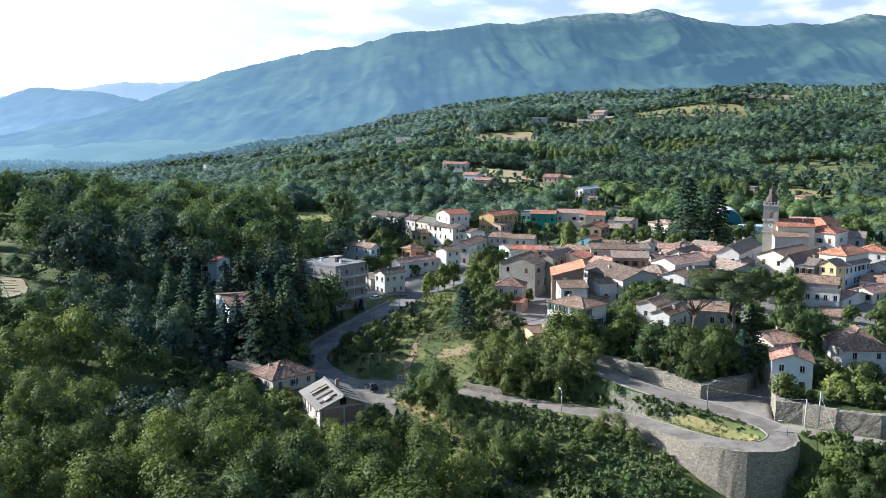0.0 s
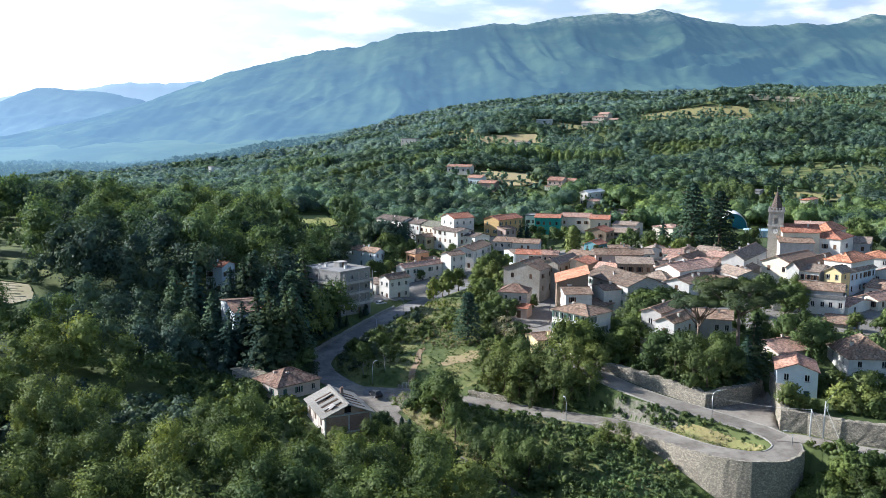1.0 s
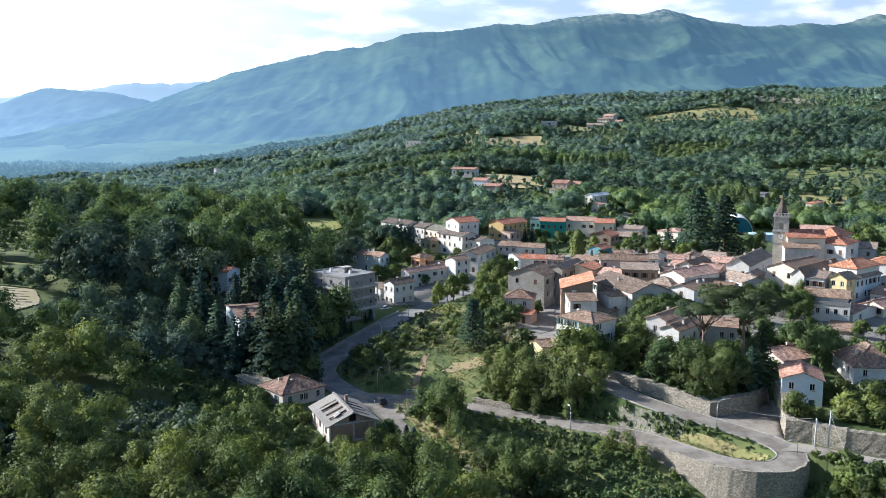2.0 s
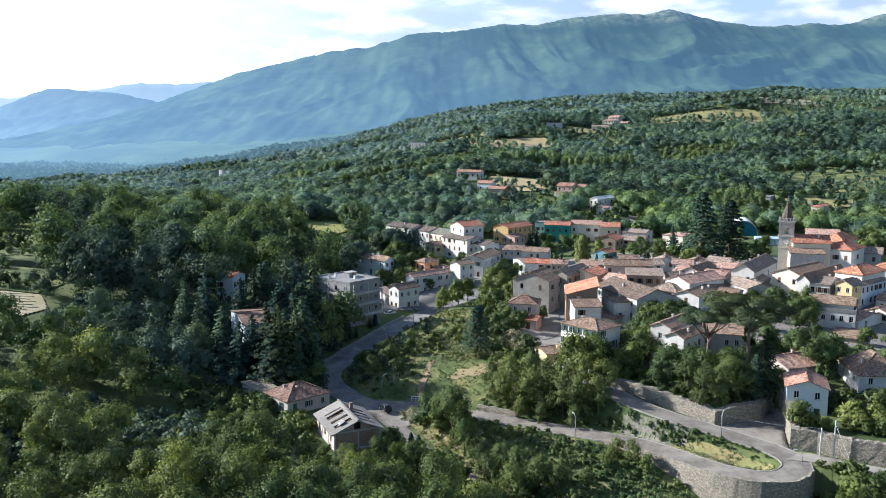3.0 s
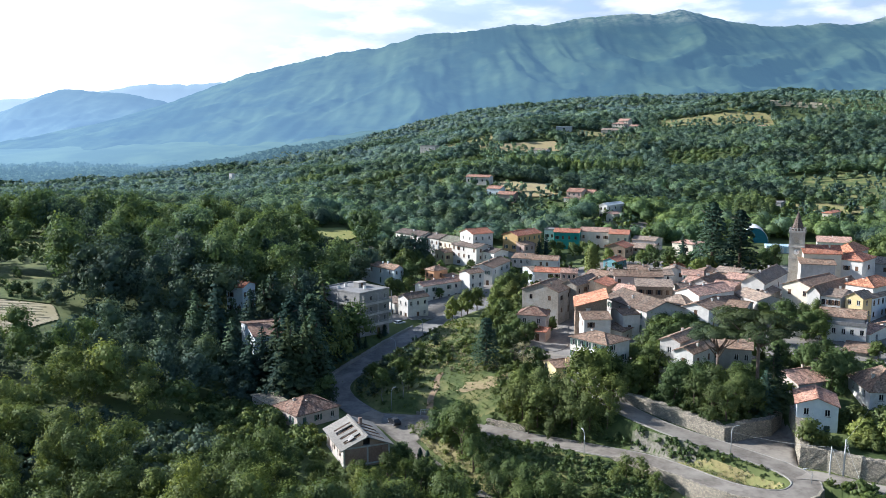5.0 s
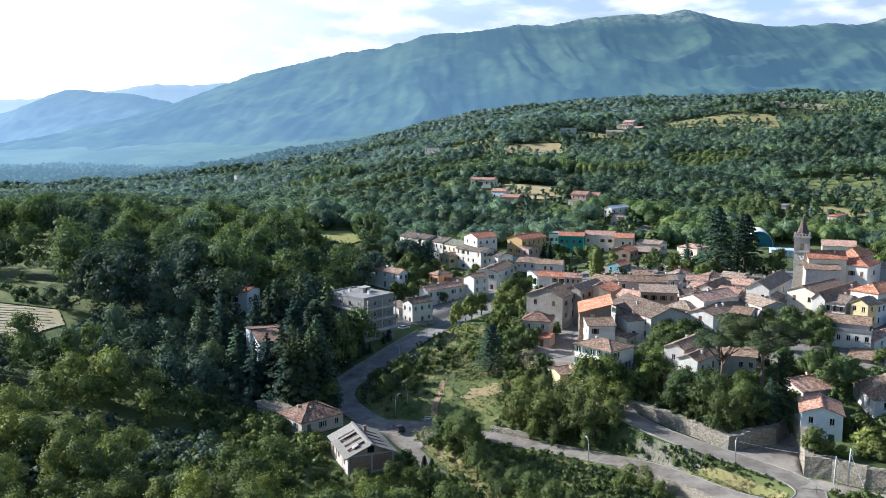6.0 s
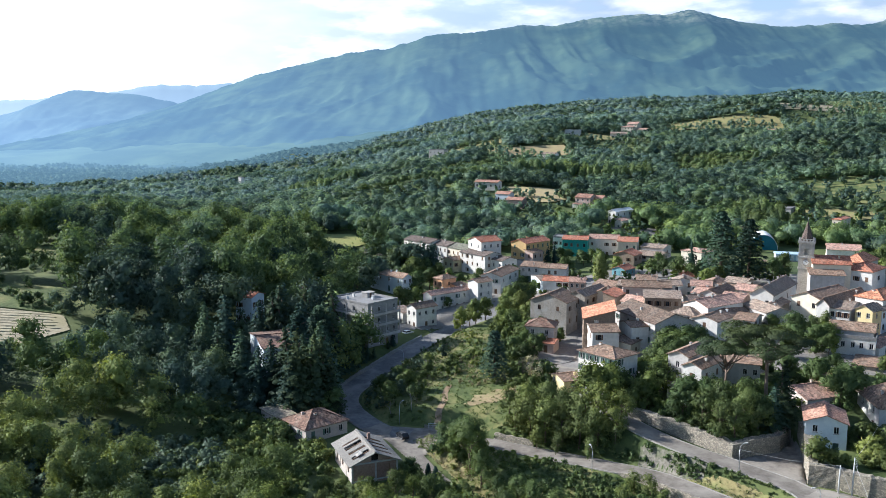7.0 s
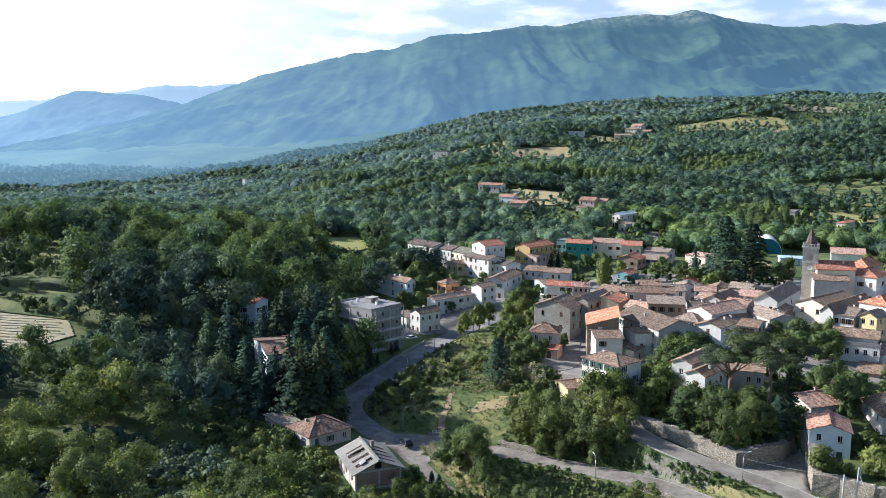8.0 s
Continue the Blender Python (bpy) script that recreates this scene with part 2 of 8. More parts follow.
# ground
surface("asphalt", (0.115, 0.115, 0.118), (0.20, 0.195, 0.19), 1.2, bump=0.1, blotch=0.18, stain=(0.25, 0.235, 0.215), coarse=0.15)
surface("asphalt_old", (0.165, 0.145, 0.122), (0.275, 0.243, 0.207), 0.9, bump=0.15, blotch=0.28, stain=(0.25, 0.228, 0.195), coarse=0.2)
surface("kerbstone", (0.20, 0.19, 0.17), (0.33, 0.31, 0.28), 2.0, bump=0.3)
surface("paving", (0.15, 0.14, 0.13), (0.27, 0.255, 0.235), 1.1, bump=0.2, blotch=0.25, stain=(0.21, 0.185, 0.15), coarse=0.2)
surface("dry_grass", (0.21, 0.18, 0.075), (0.36, 0.31, 0.14), 1.4, bump=0.6, blotch=0.3, stain=(0.16, 0.18, 0.06), coarse=0.25)
surface("straw", (0.34, 0.265, 0.135), (0.47, 0.38, 0.21), 1.6, bump=0.5, blotch=0.2, stain=(0.34, 0.28, 0.13), coarse=0.12)
surface("dry_straw", (0.25, 0.19, 0.10), (0.38, 0.30, 0.165), 1.6, bump=0.5, blotch=0.25, stain=(0.20, 0.19, 0.08), coarse=0.3)
surface("ripe_grass", (0.20, 0.205, 0.06), (0.34, 0.33, 0.11), 1.5, bump=0.5, blotch=0.2, stain=(0.16, 0.19, 0.06), coarse=0.1)
surface("stubble", (0.30, 0.255, 0.16), (0.46, 0.40, 0.27), 1.5, bump=0.5, blotch=0.2, stain=(0.25, 0.22, 0.12), coarse=0.12)
surface("meadow", (0.062, 0.092, 0.026), (0.145, 0.18, 0.058), 0.8, bump=0.5, blotch=0.35, stain=(0.20, 0.18, 0.07), coarse=0.12)
surface("earth", (0.20, 0.14, 0.085), (0.36, 0.26, 0.16), 1.2, bump=0.5, blotch=0.25)
surface("rocky", (0.10, 0.095, 0.075), (0.30, 0.275, 0.225), 1.6, bump=0.9, blotch=0.3, stain=(0.085, 0.10, 0.045), coarse=0.5)
surface("forest_floor", (0.035, 0.055, 0.017), (0.085, 0.115, 0.035), 0.5, bump=0.4, blotch=0.35, stain=(0.115, 0.13, 0.045), coarse=0.035)
# wood, metal, glass
surface("bark", (0.06, 0.045, 0.035), (0.16, 0.12, 0.09), 4.0, bump=0.7)
surface("pinebark", (0.15, 0.105, 0.085), (0.27, 0.20, 0.165), 3.0, bump=0.7)
surface("palewood", (0.15, 0.14, 0.125), (0.29, 0.272, 0.245), 2.5, bump=0.3, blotch=0.2)
surface("greypole", (0.40, 0.40, 0.39), (0.55, 0.55, 0.53), 2.0, blotch=0.1)
surface("galvanised", (0.34, 0.35, 0.36), (0.48, 0.49, 0.50), 2.0, 0.45, 0.05, 0.1, metal=0.6)
surface("darkwood", (0.09, 0.055, 0.035), (0.17, 0.105, 0.07), 2.5, blotch=0.15, vary=0.3)
surface("greenshutter", (0.05, 0.09, 0.075), (0.09, 0.14, 0.115), 2.0, blotch=0.1, vary=0.3)
surface("blueshutter", (0.11, 0.21, 0.25), (0.16, 0.28, 0.33), 2.0, blotch=0.1, vary=0.2)
surface("whitepaint", (0.68, 0.67, 0.64), (0.80, 0.79, 0.76), 2.0, 0.6, 0.05, 0.08)
surface("glass", (0.010, 0.013, 0.017), (0.026, 0.032, 0.04), 0.6, 0.14, 0.0, 0.3, 0.4)
surface("void", (0.012, 0.011, 0.010), (0.03, 0.027, 0.024), 1.0)
surface("cable", (0.05, 0.05, 0.05), (0.09, 0.09, 0.09), 2.0)
surface("carpaint", (0.020, 0.022, 0.026), (0.034, 0.036, 0.042), 1.0, 0.25, 0.0, 0.05, metal=0.3)
surface("whitecar", (0.62, 0.63, 0.64), (0.70, 0.71, 0.72), 1.0, 0.3, 0.0, 0.05)
surface("rubber", (0.015, 0.015, 0.015), (0.03, 0.03, 0.03), 3.0)
surface("sheetblue", (0.33, 0.46, 0.56), (0.48, 0.60, 0.68), 1.5, 0.5, 0.1, 0.15)
surface("sheetteal", (0.015, 0.115, 0.16), (0.025, 0.16, 0.21), 1.0, 0.5, 0.1, 0.15)
# leaves
foliage("leaf_oak", (0.052, 0.084, 0.031), (0.144, 0.180, 0.060))
foliage("leaf_light", (0.076, 0.108, 0.036), (0.202, 0.228, 0.078))
foliage("leaf_dark", (0.054, 0.088, 0.066), (0.120, 0.160, 0.108), through_light=0.15)
foliage("leaf_mid", (0.088, 0.142, 0.066), (0.186, 0.244, 0.106), through_light=0.28, clump=0.45)
# Far-wood leaves: distance haze is put into the colour as a bluish tint.
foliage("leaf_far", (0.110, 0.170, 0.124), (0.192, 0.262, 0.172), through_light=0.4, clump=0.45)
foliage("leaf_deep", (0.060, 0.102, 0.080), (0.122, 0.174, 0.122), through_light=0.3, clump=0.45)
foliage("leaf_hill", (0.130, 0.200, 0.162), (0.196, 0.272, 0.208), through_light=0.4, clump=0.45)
foliage("leaf_haze", (0.190, 0.276, 0.304), (0.240, 0.334, 0.352), through_light=0.4, clump=0.45)
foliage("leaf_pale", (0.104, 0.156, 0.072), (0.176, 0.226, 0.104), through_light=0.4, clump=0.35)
foliage("leaf_haze_thin", (0.140, 0.210, 0.196), (0.200, 0.276, 0.250), through_light=0.4, clump=0.45)
foliage("needle", (0.028, 0.056, 0.044), (0.078, 0.118, 0.082), through_light=0.12)
foliage("needle_warm", (0.040, 0.062, 0.034), (0.100, 0.130, 0.066), through_light=0.12)
foliage("leaf_pine", (0.032, 0.050, 0.024), (0.096, 0.116, 0.052), through_light=0.2)
foliage("blade", (0.060, 0.100, 0.026), (0.16, 0.20, 0.062))
foliage("dead_leaf", (0.16, 0.15, 0.10), (0.34, 0.31, 0.22), through_light=0.2)


# ---- meshes and things ----
def mesh_of(name, verts, faces, material, smooth=False):
    me = bpy.data.meshes.new(name)
    me.from_pydata([tuple(v) for v in verts], [], [tuple(f) for f in faces])
    for m in (material if isinstance(material, (list, tuple)) else [material]):
        me.materials.append(MATS[m] if isinstance(m, str) else m)
    if smooth:
        me.polygons.foreach_set("use_smooth", [True] * len(me.polygons))
    me.update()
    return me


def tri_mesh(name, verts, tris, material):
    """A large mesh of triangles from arrays; columns 3 to 5 of the vertices, if there, are their normals."""
    me = bpy.data.meshes.new(name)
    nv, nf = len(verts), len(tris)
    me.vertices.add(nv)
    me.vertices.foreach_set("co", np.ascontiguousarray(verts[:, :3], np.float32).ravel())
    me.loops.add(nf * 3)
    me.loops.foreach_set("vertex_index", np.asarray(tris, np.int32).ravel())
    me.polygons.add(nf)
    me.polygons.foreach_set("loop_start", np.arange(0, nf * 3, 3, dtype=np.int32))
    me.polygons.foreach_set("loop_total", np.full(nf, 3, np.int32))
    me.polygons.foreach_set("use_smooth", [True] * nf)
    me.materials.append(MATS[material] if isinstance(material, str) else material)
    me.update(calc_edges=True)
    if verts.shape[1] == 6:
        me.attributes.new("custom_normal", "FLOAT_VECTOR", "POINT").data.foreach_set("vector", np.ascontiguousarray(verts[:, 3:], np.float32).ravel())
    return me


def part(name, data, parent, m=None, label=""):
    ob = new(name, data)
    ob.parent = parent
    if m is not None:
        ob.matrix_basis = m
    if label:
        ob["label"] = label
    return ob


def thing(name, label, category, m, group="", kind=""):
    ob = new(name)
    ob.empty_display_size = 0.5
    ob.matrix_basis = m
    return tagged(ob, label, category, group, kind)


class Soup:
    """Collects boxes, prisms and tubes into one mesh."""

    def __init__(self):
        self.v, self.f, self.mi = [], [], []

    def add(self, verts, faces, mi=0):
        n = len(self.v)
        self.v += [tuple(p) for p in verts]
        self.f += [tuple(i + n for i in f) for f in faces]
        self.mi += [mi] * len(faces)
        return self

    def box(self, x0, y0, z0, x1, y1, z1, mi=0):
        v = [(x, y, z) for z in (z0, z1) for y in (y0, y1) for x in (x0, x1)]
        return self.add(v, [(0, 2, 3, 1), (4, 5, 7, 6), (0, 1, 5, 4), (1, 3, 7, 5), (3, 2, 6, 7), (2, 0, 4, 6)], mi)

    def prism(self, poly, axis_pts, mi=0):
        """poly: points (list of Vectors) of one end; axis_pts: the vector to the other end."""
        n = len(poly)
        a = [Vector(p) for p in poly]
        b = [p + Vector(axis_pts) for p in a]
        faces = [tuple(range(n))[::-1], tuple(range(n, 2 * n))]
        faces += [(i, (i + 1) % n, n + (i + 1) % n, n + i) for i in range(n)]
        return self.add(a + b, faces, mi)

    def tube(self, pts, radii, sides=6, mi=0):
        pts = [Vector(p) for p in pts]
        if not isinstance(radii, (list, tuple)):
            radii = [radii] * len(pts)
        v, f = [], []
        for i, p in enumerate(pts):
            d = (pts[min(i + 1, len(pts) - 1)] - pts[max(i - 1, 0)]).normalized()
            u = d.cross(Vector((0, 0, 1)) if abs(d.z) < 0.9 else Vector((1, 0, 0))).normalized()
            w = d.cross(u)
            for k in range(sides):
                a = 2 * math.pi * k / sides
                v.append(p + (u * math.cos(a) + w * math.sin(a)) * radii[i])
        for i in range(len(pts) - 1):
            for k in range(sides):
                k2 = (k + 1) % sides
                f.append((i * sides + k, i * sides + k2, (i + 1) * sides + k2, (i + 1) * sides + k))
        f.append(tuple(range(sides))[::-1])
        f.append(tuple(range((len(pts) - 1) * sides, len(pts) * sides)))
        return self.add(v, f, mi)

    def mesh(self, name, material, smooth=False):
        me = mesh_of(name, self.v, self.f, material, smooth)
        if isinstance(material, (list, tuple)):
            me.polygons.foreach_set("material_index", self.mi)
        bm = bmesh.new()
        bm.from_mesh(me)
        bmesh.ops.recalc_face_normals(bm, faces=bm.faces)
        bm.to_mesh(me)
        bm.free()
        return me


# ---- lie of the land ----
GRID_X = np.array([-500, -200, -100, -40, 20, 80, 200, 600.0])
GRID_Y = np.array([60, 130, 170, 210, 260, 320, 420, 600, 850, 1400, 2200.0])
LIE = np.array([
    [0, 5, 4, 0, -10, -12, -10, -5],
    [5, 12, 9, 5, -5, -4, -4, 4],
    [8, 14, 9, 3, 2, 9, 7, 9],
    [10, 15, 9, 2, 9, 14, 14, 16],
    [12, 23, 20, 4, 9, 19.5, 18.5, 20],
    [12, 24, 20, 7, 10, 15.5, 17, 24],
    [8, 22, 19, 14, 15.5, 14, 12, 30],
    [2, 18, 23, 28, 33.5, 35, 33, 44],
    [-3, 15, 37, 54, 64.5, 68, 72, 80],
    [-12, 45, 64, 80, 95, 103, 112, 125],
    [-46, -30, -20, 0, 20, 35, 40, 40]], float)


def coarse_height(x, y):
    x, y = np.clip(x, GRID_X[0], GRID_X[-1]), np.clip(y, GRID_Y[0], GRID_Y[-1])
    i = np.clip(np.searchsorted(GRID_X, x) - 1, 0, len(GRID_X) - 2)
    j = np.clip(np.searchsorted(GRID_Y, y) - 1, 0, len(GRID_Y) - 2)
    a, b = (x - GRID_X[i]) / (GRID_X[i + 1] - GRID_X[i]), (y - GRID_Y[j]) / (GRID_Y[j + 1] - GRID_Y[j])
    return (LIE[j, i] * (1 - a) + LIE[j, i + 1] * a) * (1 - b) + (LIE[j + 1, i] * (1 - a) + LIE[j + 1, i + 1] * a) * b


def smooth_height(x, y):
    x, y = np.asarray(x, float), np.asarray(y, float)
    r = 8 + 0.06 * np.clip(y - 60, 0, 1500)
    s = 0
    for dx in (-1, 0, 1):
        for dy in (-1, 0, 1):
            s = s + coarse_height(x + dx * r, y + dy * r) * ((2 - abs(dx)) * (2 - abs(dy)))
    s = s / 16
    s = s + 5 * np.exp(-((x - 74) ** 2 + (y - 455) ** 2) / 900)          # knoll under the white farm
    s = s - 5.5 * np.exp(-(((x - 52) / 13) ** 2 + ((y - 131) / 13) ** 2))  # hollow under the bend
    s = s + 12 * np.exp(-(((x - 270) / 130) ** 2 + ((y - 905) / 50) ** 2))   # swell under the hillside fields
    s = s + 15 * np.exp(-(((x - 414) / 90) ** 2 + ((y - 955) / 42) ** 2))   # swell under the hilltop pasture
    s = s - 4 * np.exp(-(((x + 73) / 22) ** 2 + ((y - 168) / 12) ** 2))   # shaded hollow in the near wood
    s = s + 7 * np.exp(-(((x - 25) / 60) ** 2 + ((y - 530) / 42) ** 2))   # rise under the tan field
    s = s + 11 * np.exp(-(((x + 42) / 62) ** 2 + ((y - 566 - 0.35 * (x + 42)) / 24) ** 2))   # spur with pale scrub
    far = np.clip((y - 420) / 300, 0, 1)
    s = s + far * (5 * np.sin(x * 0.021 + y * 0.008) * np.sin(y * 0.017 - x * 0.004) + 3 * np.sin(x * 0.045 + 1.3) * np.sin(y * 0.036))
    return s


# roads: centre line (x, y, z), half width
LOWER_ROAD = [(-18, 191.5, 1.5), (-10, 192.4, 1.5), (-2.1, 188.8, 1.6), (3, 185.4, 1.8), (10.3, 180.7, 2.0), (21.8, 174.4, 2.3),
              (28.2, 170.3, 2.6), (35.5, 165.0, 3.1), (41.2, 157.8, 3.6), (44.9, 152.0, 4.0), (48.5, 147.2, 4.5), (53, 144.2, 4.8), (57.3, 144.2, 5.0),
              (60.5, 147.3, 5.2), (60.9, 151.2, 5.4), (58.6, 155.5, 5.7), (54.5, 159.6, 6.0), (48.5, 165.0, 6.5), (43.2, 169.4, 7.0), (37, 176, 7.8),
              (31.5, 186, 8.6), (26.5, 205, 8.9), (23.5, 222, 8.8)]
SIDE_ROAD = [(60, 152.5, 5.4), (64.3, 151.6, 5.5), (68.9, 148.0, 5.6), (73.4, 144.8, 5.7), (90, 137, 5.8), (130, 130, 5.5)]
MAIN_ROAD = [(-15, 190.5, 1.5), (-21.8, 193.5, 1.5), (-28, 202, 1.5), (-32.6, 211.6, 1.4), (-33.6, 219.7, 1.5), (-31.5, 228.4, 1.8),
             (-26, 242.4, 2.6), (-19.6, 257.7, 3.6), (-12.8, 271, 4.6), (-5.5, 283, 5.4), (6, 296, 7.0), (14, 303, 8.2)]
LANE = [(-16, 187.5, 1.4), (-11.8, 178, 0.6), (-7, 170.5, -0.7), (-1, 164.5, -2.0), (5, 158, -3.4), (14, 146, -5), (25, 128, -7)]
STREET = [(14, 226, 8.4), (19.5, 227.5, 8.5), (25.5, 232, 8.8), (27.6, 249, 9.2), (31.5, 270, 9.8), (36.5, 290, 10.6), (44, 312, 11.8)]
ROADS = [(LOWER_ROAD, 2.5), (SIDE_ROAD, 2.2), (MAIN_ROAD, 3.3), (LANE, 1.7), (STREET, 2.3)]


def smooth_line(pts, step=1.5):
    """Catmull-Rom through the points, evenly stepped."""
    p = np.array(pts, float)
    p = np.vstack([2 * p[0] - p[1], p, 2 * p[-1] - p[-2]])
    out = []
    for i in range(1, len(p) - 2):
        n = max(2, int(np.linalg.norm(p[i + 1] - p[i]) / step))
        for t in np.arange(n) / n:
            a, b, c, d = p[i - 1], p[i], p[i + 1], p[i + 2]
            out.append(0.5 * (2 * b + (c - a) * t + (2 * a - 5 * b + 4 * c - d) * t * t + (3 * b - a - 3 * c + d) * t ** 3))
    out.append(p[-2])
    return np.array(out)


LINES = [(smooth_line(pts), half) for pts, half in ROADS]
# terraces raised behind walls: corners, ground level
TERRACES = [([(51.5, 167.4), (56, 169.3), (62, 171.5), (66.8, 177.5), (70, 190), (44, 190), (38, 182), (41, 178.5), (46.5, 172.8)], 9.2),
            ([(63.0, 156.6), (67, 155.2), (72, 151.2), (78, 148.2), (112, 148), (112, 172), (72, 178), (66.5, 167)], 8.9)]
YARDS = [([(62.3, 157), (66, 168), (66.6, 177), (62, 171), (56, 168.8), (51.8, 166.6), (57, 160)], 6.0)]


BELOW_BEND = [(31.5, 168.2), (35.4, 165.0), (40.9, 157.8), (44.7, 151.9), (48.4, 147.2), (53.0, 144.2), (57.3, 144.2), (60.5, 147.3), (66, 146), (80, 120), (22, 118), (26, 162)]


def inside(poly, x, y):
    x, y = np.asarray(x, float), np.asarray(y, float)
    hit = np.zeros(x.shape, bool)
    n = len(poly)
    for i in range(n):
        (x0, y0), (x1, y1) = poly[i], poly[(i + 1) % n]
        c = (y0 > y) != (y1 > y)
        hit ^= c & (x < (x1 - x0) * (y - y0) / ((y1 - y0) or 1e-9) + x0)
    return hit


def road_near(x, y):
    """Distance past the verge of the nearest road, and the level of the roads round about."""
    x, y = np.asarray(x, float), np.asarray(y, float)
    best, top, low = np.full(x.shape, 1e9), np.zeros(x.shape), np.zeros(x.shape)
    for line, half in LINES:
        for px, py, pz in line:
            d = np.hypot(x - px, y - py)
            best = np.minimum(best, d - half)
            w = 1 / (np.maximum(d - half, 0) + 0.35) ** 4 / (1 + 0.05 * d * d)
            top, low = top + w * pz, low + w
    return best, top / low


def well_inside(poly, x, y, e=1.1):
    return inside(poly, x + e, y) & inside(poly, x - e, y) & inside(poly, x, y + e) & inside(poly, x, y - e)


def height(x, y):
    x, y = np.atleast_1d(np.asarray(x, float)), np.atleast_1d(np.asarray(y, float))
    h = smooth_height(x, y)
    for poly, z in TERRACES:
        h = np.where(inside(poly, x, y), 5.4, h)
        h = np.where(well_inside(poly, x, y), z, h)
    for poly, z in YARDS:
        h = np.where(inside(poly, x, y), z, h)
    near = (x > -60) & (x < 150) & (y > 110) & (y < 330)
    if near.any():
        d, lv = road_near(x[near], y[near])
        k = np.clip((d - 0.7) / 5.0, 0, 1)
        k = k * k * (3 - 2 * k)
        hn = h[near]
        raised = np.zeros(hn.shape, bool)
        for poly, z in TERRACES:
            raised |= inside(poly, x[near], y[near])
        for poly, z in YARDS:
            raised |= inside(poly, x[near], y[near])
        raised |= inside(BELOW_BEND, x[near], y[near])
        k = np.where(raised, np.clip((d + 0.1) / 0.4, 0, 1), k)
        k = np.where(inside(BELOW_BEND, x[near], y[near]), np.clip((d + 0.9) / 0.3, 0, 1), k)
        h[near] = (lv - 0.12) * (1 - k) + hn * k
    return h


def ground_at(x, y):
    return float(height(x, y)[0])


def ground_lines():
    xs = np.concatenate([np.linspace(-4500, -700, 20), np.linspace(-640, -180, 24), np.linspace(-165, -60, 22), np.arange(-56, 28, 1.6), np.arange(28, 80, 0.8), np.arange(80, 116, 1.8),
                         np.linspace(120, 260, 24), np.linspace(280, 900, 28), np.linspace(1000, 4500, 18)])
    ys = np.concatenate([np.linspace(-4000, -100, 14), np.linspace(-60, 100, 9), np.arange(106, 136, 2.0), np.arange(136, 184, 0.8), np.arange(184.6, 300, 1.8), np.arange(302, 460, 4.0),
                         np.linspace(470, 900, 40), np.linspace(925, 1700, 32), np.linspace(1800, 4700, 24)])
    return xs, ys


GROUND_X, GROUND_Y = ground_lines()
GX, GY = np.meshgrid(GROUND_X, GROUND_Y)
GZ = height(GX.ravel(), GY.ravel()).reshape(GX.shape)


def make_ground():
    xs, ys, X, Y, Z = GROUND_X, GROUND_Y, GX, GY, GZ
    nx, ny = len(xs), len(ys)
    idx = np.arange(nx * ny).reshape(ny, nx)
    q = np.stack([idx[:-1, :-1], idx[:-1, 1:], idx[1:, 1:], idx[1:, :-1]], -1).reshape(-1, 4)
    me = mesh_of("ground", np.stack([X, Y, Z], -1).reshape(-1, 3), q, "forest_floor", True)
    tagged(new("ground", me), "wooded and grassy valley ground", "ground", kind="structure")


make_ground()


def ribbon(name, label, line, half, material, lift, category="road", kind="structure", shift=0.0, thick=0.25, parent=None):
    """A strip along a line, shift metres to its left."""
    v, f = [], []
    n = len(line)
    for i in range(n):
        d = line[min(i + 1, n - 1)] - line[max(i - 1, 0)]
        s = np.array([-d[1], d[0], 0]) / (np.hypot(d[0], d[1]) or 1)
        for k, dz in ((shift + half, 0), (shift - half, 0), (shift - half, -thick), (shift + half, -thick)):
            v.append(line[i] + s * k + np.array([0, 0, lift + dz]))
    for i in range(n - 1):
        a, b = 4 * i, 4 * i + 4
        f += [(a + 1, a, b, b + 1), (a + 2, a + 1, b + 1, b + 2), (a + 3, a + 2, b + 2, b + 3), (a, a + 3, b + 3, b)]
    f += [(0, 1, 2, 3), (4 * n - 1, 4 * n - 2, 4 * n - 3, 4 * n - 4)]
    ob = new(name, mesh_of(name, v, f, material))
    if parent:
        ob.parent = parent
        return ob
    return tagged(ob, label, category, kind=kind)


ROAD_LABELS = ["pale worn asphalt road with a hairpin bend", "narrow asphalt road along a stone wall", "shaded asphalt road rising to the village",
               "narrow pale lane running down past the ruin", "village street between the houses"]
for i, (line, half) in enumerate(LINES):
    mat = ("asphalt_old", "asphalt_old", "asphalt", "asphalt_old", "paving")[i]
    ribbon("road", ROAD_LABELS[i], line, half, mat, 0.02 + 0.015 * i)
for i, side in ((0, 1), (0, -1), (2, 1), (2, -1), (1, -1)):
    line, half = LINES[i]
    ribbon("kerb", "low pale stone kerb along the road", line[14:-14] if i == 0 else line[16:-3] if i == 2 else line[3:-3], 0.11, "kerbstone", 0.12, "kerb", shift=side * (half + 0.1), thick=0.5)


